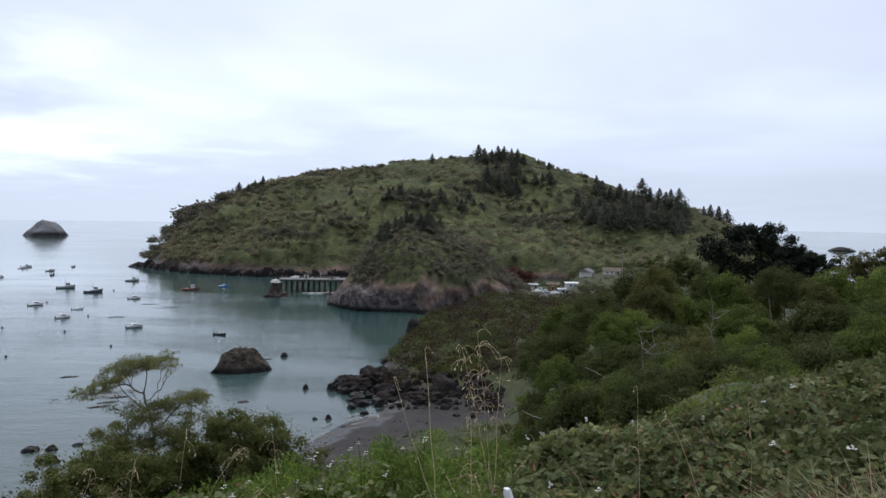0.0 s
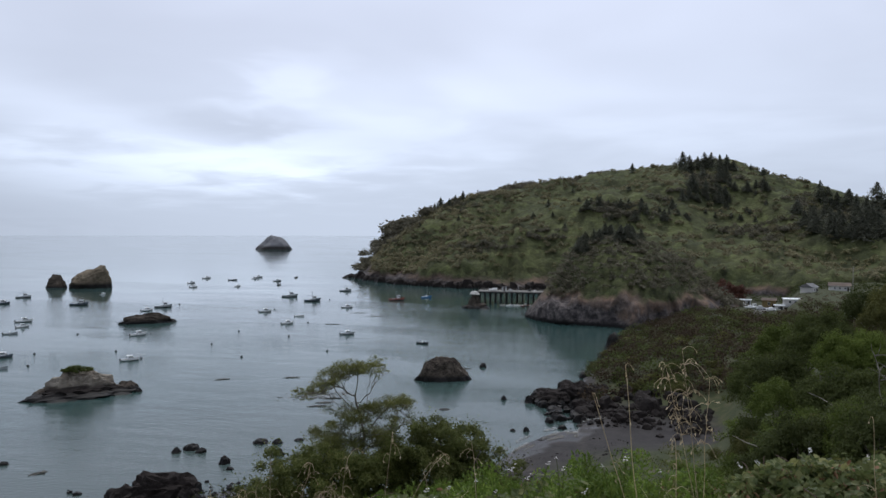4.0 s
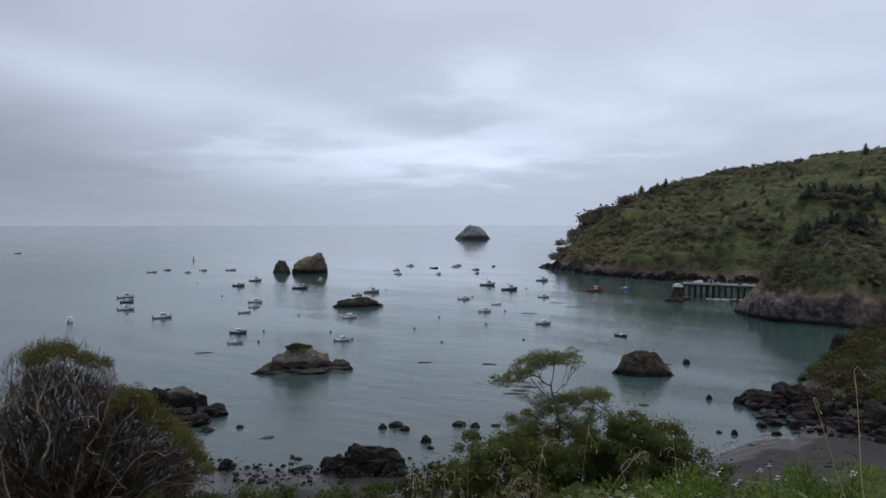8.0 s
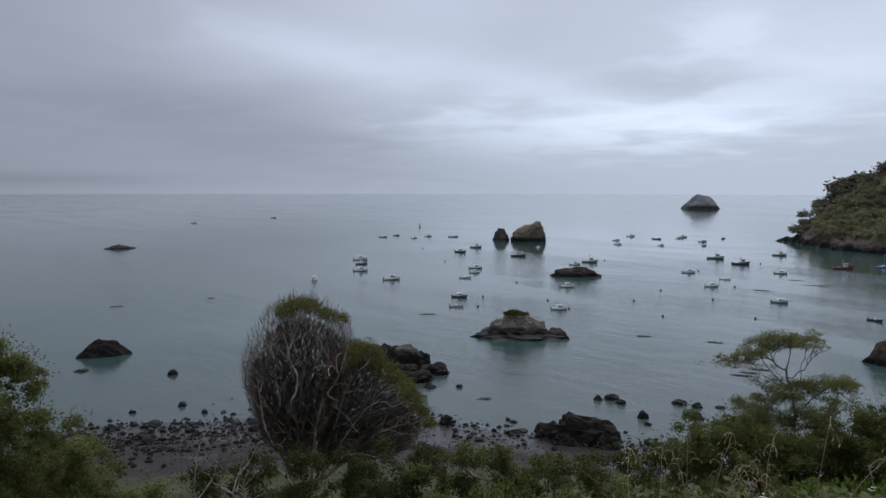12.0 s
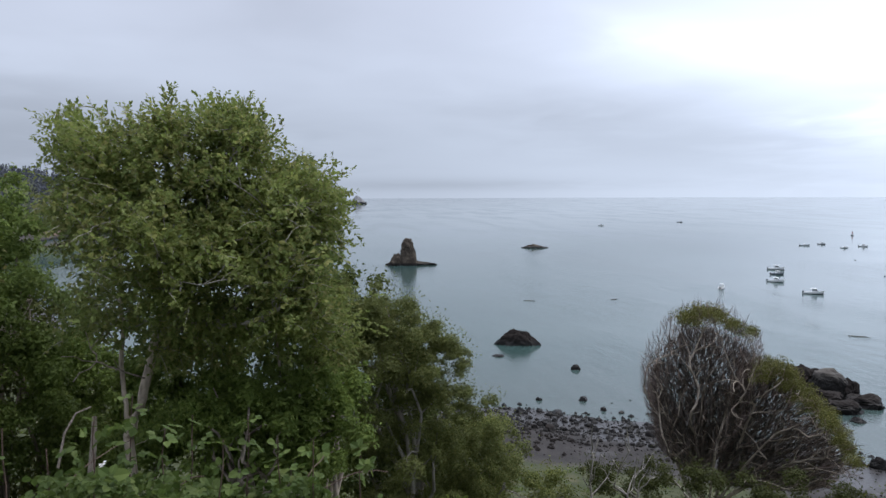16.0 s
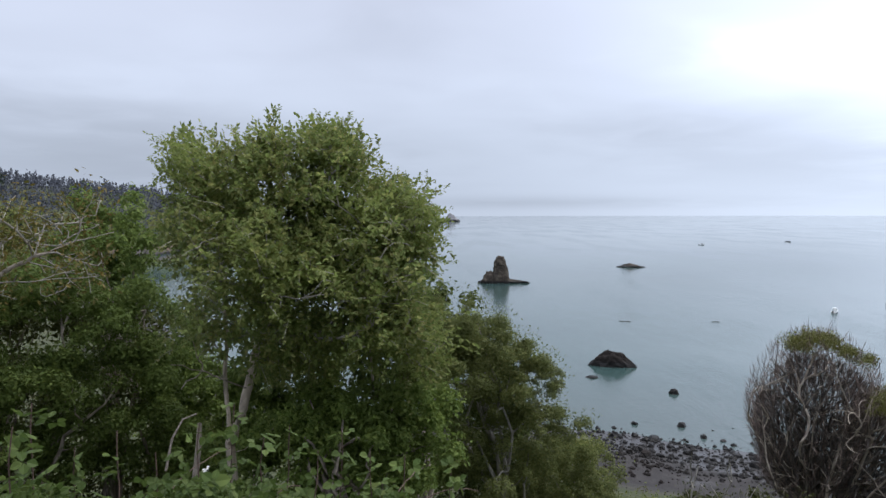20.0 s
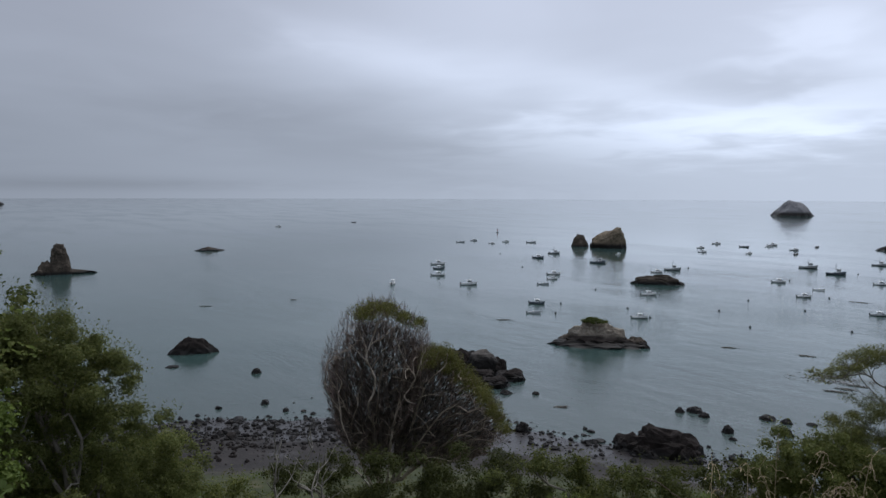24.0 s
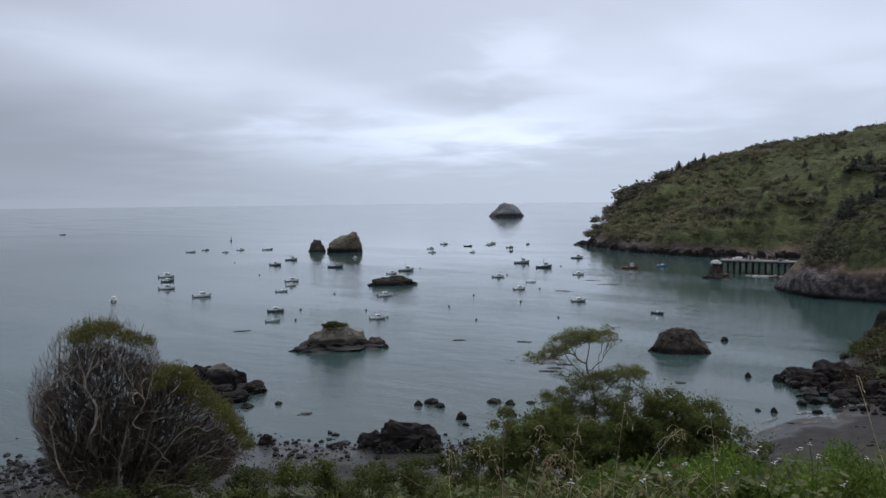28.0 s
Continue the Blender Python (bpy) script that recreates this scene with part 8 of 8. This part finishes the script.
for level, count, mat, a0, a1 in [(0.02, 230, FOAM, 3.0, 11.0), (-0.25, 130, FOAM, 6.5, 12.0), (0.35, 520, KELP, 1.0, 10.5), (0.12, 300, KELP, 3.0, 11.5)]:
    spots = []
    while len(spots) < count:
        az = rng.uniform(a0, a1)
        if noise.noise(Vector((az * 0.9, level * 7, 2))) < -0.08:
            continue
        q = polar(az, edge_of(az, level) + rng.normal() * 0.5)
        spots.append((q.x, q.y, max(0.0, ground_z(q.x, q.y)) + 0.04))
    if mat is FOAM:
        drift("foam", spots, mat, 0.55, "thin white foam at the edge of the beach", "foam", "foam on the water")
    else:
        drift("weed_line", spots, mat, 0.5, "dark line of stranded weed on the wet sand", "seaweed", "stranded weed")
for az, d, w, count, mat in [(25.4, 172, 1.6, 110, FOAM), (26.4, 173, 4.6, 190, KELP), (24.6, 175, 3.0, 120, KELP)]:
    side, away = np.array(polar(az + 90, 1.0)), np.array(polar(az, 1.0))
    mid = np.array(polar(az, d, 0.03))
    drift("foam" if mat is FOAM else "kelp_patch", [mid + side * rng.normal() * w + away * rng.normal() * w * 0.45 for k in range(count)], mat, 0.5, "white swirl of foam over a sunken rock" if mat is FOAM else "brown kelp swirling over a sunken rock", "foam" if mat is FOAM else "kelp", "foam on the water" if mat is FOAM else "kelp patches")


# ---- pier ----
A, B = np.array(polar(12.85, 396)), np.array(polar(4.5, 392))
along = (B - A) / np.linalg.norm(B - A)
run = float(np.linalg.norm(B - A))
pier = thing("pier", Vector(A), "long timber pier on dark round piles", "pier", turn=math.degrees(math.atan2(along[1], along[0])))
TOP = 6.6
part("deck", slab(0, run, -3.5, 3.5, TOP - 0.35, TOP), DECK_PALE, pier)
for y in (-3.3, 3.3):
    part("kerb_beam", slab(0, run, y - 0.15, y + 0.15, TOP, TOP + 0.3), DECK_PALE, pier)
    part("side_beam", slab(0, run, y - 0.15, y + 0.15, TOP - 0.9, TOP - 0.35), PILE, pier)
pile = tubes([([(0, 0, -2), (0, 0, 3), (0.03, 0, TOP - 0.4)], [0.24, 0.22, 0.2])], 8)
pile_me = mesh_data("pier_post", *pile, PILE, True)
rng = np.random.default_rng(970)
for i in range(int(run / 3.0) + 1):
    part("cross_beam", slab(i * 3 - 0.2 + 0.3, i * 3 + 0.2 + 0.3, -3.4, 3.4, TOP - 1.3, TOP - 0.9), PILE, pier)
    for y in (-3.0, -1.0, 1.0, 3.0):
        put("pier_post", pile_me, pier, loc=(i * 3 + 0.3 + rng.normal() * 0.08, y + rng.normal() * 0.08, 0))
for i in range(int(run / 2.4)):
    for y in (-3.3, 3.3):
        stick("rail_post", (i * 2.4 + 0.3, y, TOP + 0.2), (i * 2.4 + 0.3, y, TOP + 1.15), 0.06, DECK_PALE, pier)
for y in (-3.3, 3.3):
    stick("rail", (0, y, TOP + 1.1), (run, y, TOP + 1.1), 0.05, DECK_PALE, pier)


def on_pier(x, y, z=0.0):
    p = A + along * x + np.cross([0, 0, 1.0], along) * y
    return Vector((p[0], p[1], TOP + z))


PT = math.degrees(math.atan2(along[1], along[0]))
shed = thing("hoist_shed", on_pier(14, 1.5), "small grey hoist shed standing on the pier", "shed", turn=PT)
part("wall", slab(-1.2, 1.2, -1.0, 1.0, 0, 2.3), BOAT_GREY, shed)
part("roof", slab(-1.4, 1.4, -1.2, 1.2, 2.3, 2.5), PILE, shed)
part("door", slab(-0.4, 0.4, -1.04, -0.98, 0.05, 1.95), PILE, shed)
hoist = thing("boat_hoist", on_pier(22, -2.2), "steel boat hoist at the edge of the pier", "hoist", turn=PT)
stick("column", (0, 0, 0), (0, 0, 3.2), 0.14, BOAT_GREY, hoist)
stick("jib", (0, 0, 3.1), (0.2, -3.4, 3.5), 0.10, BOAT_GREY, hoist)
stick("brace", (0, 0, 1.8), (0.1, -1.8, 3.3), 0.06, BOAT_GREY, hoist)
for x, y, s, lab, mat in [(6.5, 0.5, 0.9, "white fish tote standing on the pier", BOAT_WHITE), (8.6, 0.8, 1.3, "white covered cart standing on the pier", BOAT_WHITE), (17.5, 0, 0.8, "grey fish tote standing on the pier", BOAT_GREY), (28, 1.0, 0.8, "dark crate stack standing on the pier", BOAT_DARK), (31, -1.0, 0.7, "white fish tote standing on the pier", BOAT_WHITE)]:
    t = thing("fish_tote", on_pier(x, y), lab, "crate", "crates on the pier", PT)
    part("bin", slab(-s, s, -s * 0.7, s * 0.7, 0.12, s * 1.1, 1.05), mat, t)
    part("lid", slab(-s * 1.05, s * 1.05, -s * 0.75, s * 0.75, s * 1.1, s * 1.2), mat, t)
    part("skid", slab(-s * 0.9, s * 0.9, -s * 0.6, s * 0.6, 0, 0.12), PILE, t)

float_at = np.array(polar(9.8, 381))
dock = thing("floating_dock", Vector(float_at), "pale floating dock with small boats alongside", "dock", turn=9.8 + 3)
for k in range(5):
    part("float_section", slab(-9 + k * 3.7, -5.5 + k * 3.7, -0.9, 0.9, -0.15, 0.42), DECK_PALE, dock)
for k in range(4):
    stick("dock_pile", (-7 + k * 4.5, 1.0, -1), (-7 + k * 4.5, 1.0, 2.2), 0.14, PILE, dock)
moor(O_WHITE, 10.35, 378.5, 4.6, 4)
moor(F_RED, 9.2, 378, 4.2, 5)
moor(O_WHITE, 9.75, 378.3, 4.0, 2)


# ---- harbour houses and vehicles ----
def site(az, dist):
    q = polar(az, dist)
    return ground_z(q.x, q.y)


def house(az, dist, z, w, d, h, roof_h, wall, roof, label, turn=0.0, windows=2, name="house"):
    t = thing(name, polar(az, dist, site(az, dist) - 0.2), label, "building", turn=az + turn)
    part("wall", slab(-w / 2, w / 2, -d / 2, d / 2, -1.0, h), wall, t)
    bm = bmesh.new()
    e = 0.5
    vs = [bm.verts.new(p) for p in [(-w / 2 - e, -d / 2 - e, h), (w / 2 + e, -d / 2 - e, h), (w / 2 + e, d / 2 + e, h), (-w / 2 - e, d / 2 + e, h), (-w / 2 - e, 0, h + roof_h), (w / 2 + e, 0, h + roof_h)]]
    for q in [(0, 1, 5, 4), (2, 3, 4, 5), (1, 2, 5), (3, 0, 4), (3, 2, 1, 0)]:
        bm.faces.new([vs[i] for i in q])
    part("roof", bm, roof, t)
    for k in range(windows):
        x = -w / 2 + (k + 0.5 + 0.5) * w / (windows + 1)
        win = part("window", slab(x - 0.55, x + 0.55, -d / 2 - 0.06, -d / 2 + 0.05, h * 0.35, h * 0.75), WHITE_PAINT, t, "white-framed window")
        part("pane", slab(x - 0.45, x + 0.45, -d / 2 - 0.09, -d / 2 - 0.05, h * 0.39, h * 0.71), GLASS_DARK, win, "dark glass")
    part("door", slab(w / 2 - 1.5, w / 2 - 0.6, -d / 2 - 0.07, -d / 2 + 0.02, 0.0, 2.0), PILE, t)
    return t


house(-11.5, 392, 10.6, 6, 6, 2.6, 1.8, WHITE_WALL, ROOF_GREY, "small white house with grey gable roof above the harbour", 65)
house(-13.4, 400, 9.4, 9, 6, 2.4, 1.6, WHITE_WALL, ROOF_BROWN, "low white house with brown roof above the harbour", 5, 3)
house(-10.4, 366, 4.6, 7, 6, 3.0, 0.35, WHITE_WALL, WHITE_PAINT, "harbour shed with bright white roof", 8, 2, "harbour_shed")
house(-8.9, 374, 4.4, 6, 4, 3.6, 1.0, OCHRE, ROOF_BROWN, "ochre timber boathouse by the harbour road", 0, 1, "boathouse")
house(-9.6, 362, 4.6, 4, 3, 2.4, 0.4, WHITE_WALL, BOAT_GREY, "white trailer hut by the harbour road", 0, 1, "trailer_hut")
house(-7.0, 384, 3.6, 9, 5, 2.6, 0.3, BOAT_GREY, BOAT_GREY, "long low grey harbour shed", 3, 2, "harbour_shed")


def vehicle(az, dist, paint, label, turn, name="pickup_truck"):
    z = site(az, dist)
    t = thing(name, polar(az, dist, z), label, "car", "vehicles at the harbour", az + turn)
    part("body", slab(-2.4, 2.4, -0.9, 0.9, 0.45, 1.05), paint, t)
    part("cab", slab(-0.7, 1.2, -0.82, 0.82, 1.05, 1.75, 0.82), paint, t)
    part("window_band", slab(-0.62, 1.16, -0.80, 0.80, 1.15, 1.6, 0.86), GLASS_DARK, t, "dark windows")
    for x in (-1.5, 1.5):
        for y in (-0.85, 0.85):
            bm = bmesh.new()
            bmesh.ops.create_cone(bm, cap_ends=True, segments=14, radius1=0.36, radius2=0.36, depth=0.22, matrix=Matrix.Translation((x, y, 0.36)) @ Matrix.Rotation(radians(90), 4, "X"))
            part("wheel", bm, BOAT_DARK, t)
    return t


vehicle(-7.6, 356, BOAT_WHITE, "white pickup parked by the harbour road", 20)
vehicle(-7.0, 368, BOAT_WHITE, "white van parked at the harbour", -10, "van")
vehicle(-8.3, 350, BOAT_GREY, "grey car parked by the harbour road", 40, "car")
vehicle(-9.0, 352, BOAT_WHITE, "white car parked by the harbour road", 5, "car")
trailer = moor(C_WHITE, -7.9, 360, 6.0, 10)
trailer.location.z = site(-7.9, 360) + 0.5
tagged(trailer, "white motor boat parked ashore on the harbour hard")
pole = thing("utility_pole", polar(-14.22, 405, site(-14.22, 405) - 0.3), "bare wooden utility pole on the grassy rise", "pole")
stick("post", (0, 0, 0), (0, 0, 11.5), 0.16, PILE_PALE, pole)
stick("cross_arm", (-0.9, 0, 10.8), (0.9, 0, 10.8), 0.07, PILE_PALE, pole)
for az, s, h in [(3.1, 0.99, 10), (9.6, 0.7, 8)]:
    q = headland_point(az, s)
    mast = thing("utility_pole", Vector(q) - Vector((0, 0, 0.4)), "thin pale pole on the headland", "pole")
    stick("post", (0, 0, 0), (0, 0, h), 0.13, PILE_PALE, mast)
    stick("cross_arm", (-0.6, 0, h - 0.6), (0.6, 0, h - 0.6), 0.06, PILE_PALE, mast)

mound("bush", [(-6.4, -4.3, 0.6), (-5.8, -4.0, 0.6), (-7.0, -4.5, 0.5), (-6.2, -4.9, 0.7)], 402, 2600, 0.8, RUSSET, 980, "reddish brown bush at the foot of the headland", 0.8)
rv, n = [], 14
for k in range(n):
    u = k / (n - 1)
    az, dd = -8.0 - 1.2 * u * u, 306 + 66 * u
    for side in (-2.6, 2.6):
        q = polar(az, dd) + polar(az - 90, side)
        rv.append((q.x, q.y, ground_z(q.x, q.y) + 0.25))
road = put("road", mesh_data("road", rv, [(2 * k, 2 * k + 1, 2 * k + 3, 2 * k + 2) for k in range(n - 1)], ROAD, True))
tagged(road, "worn grey road running down to the harbour", "road", kind="structure")
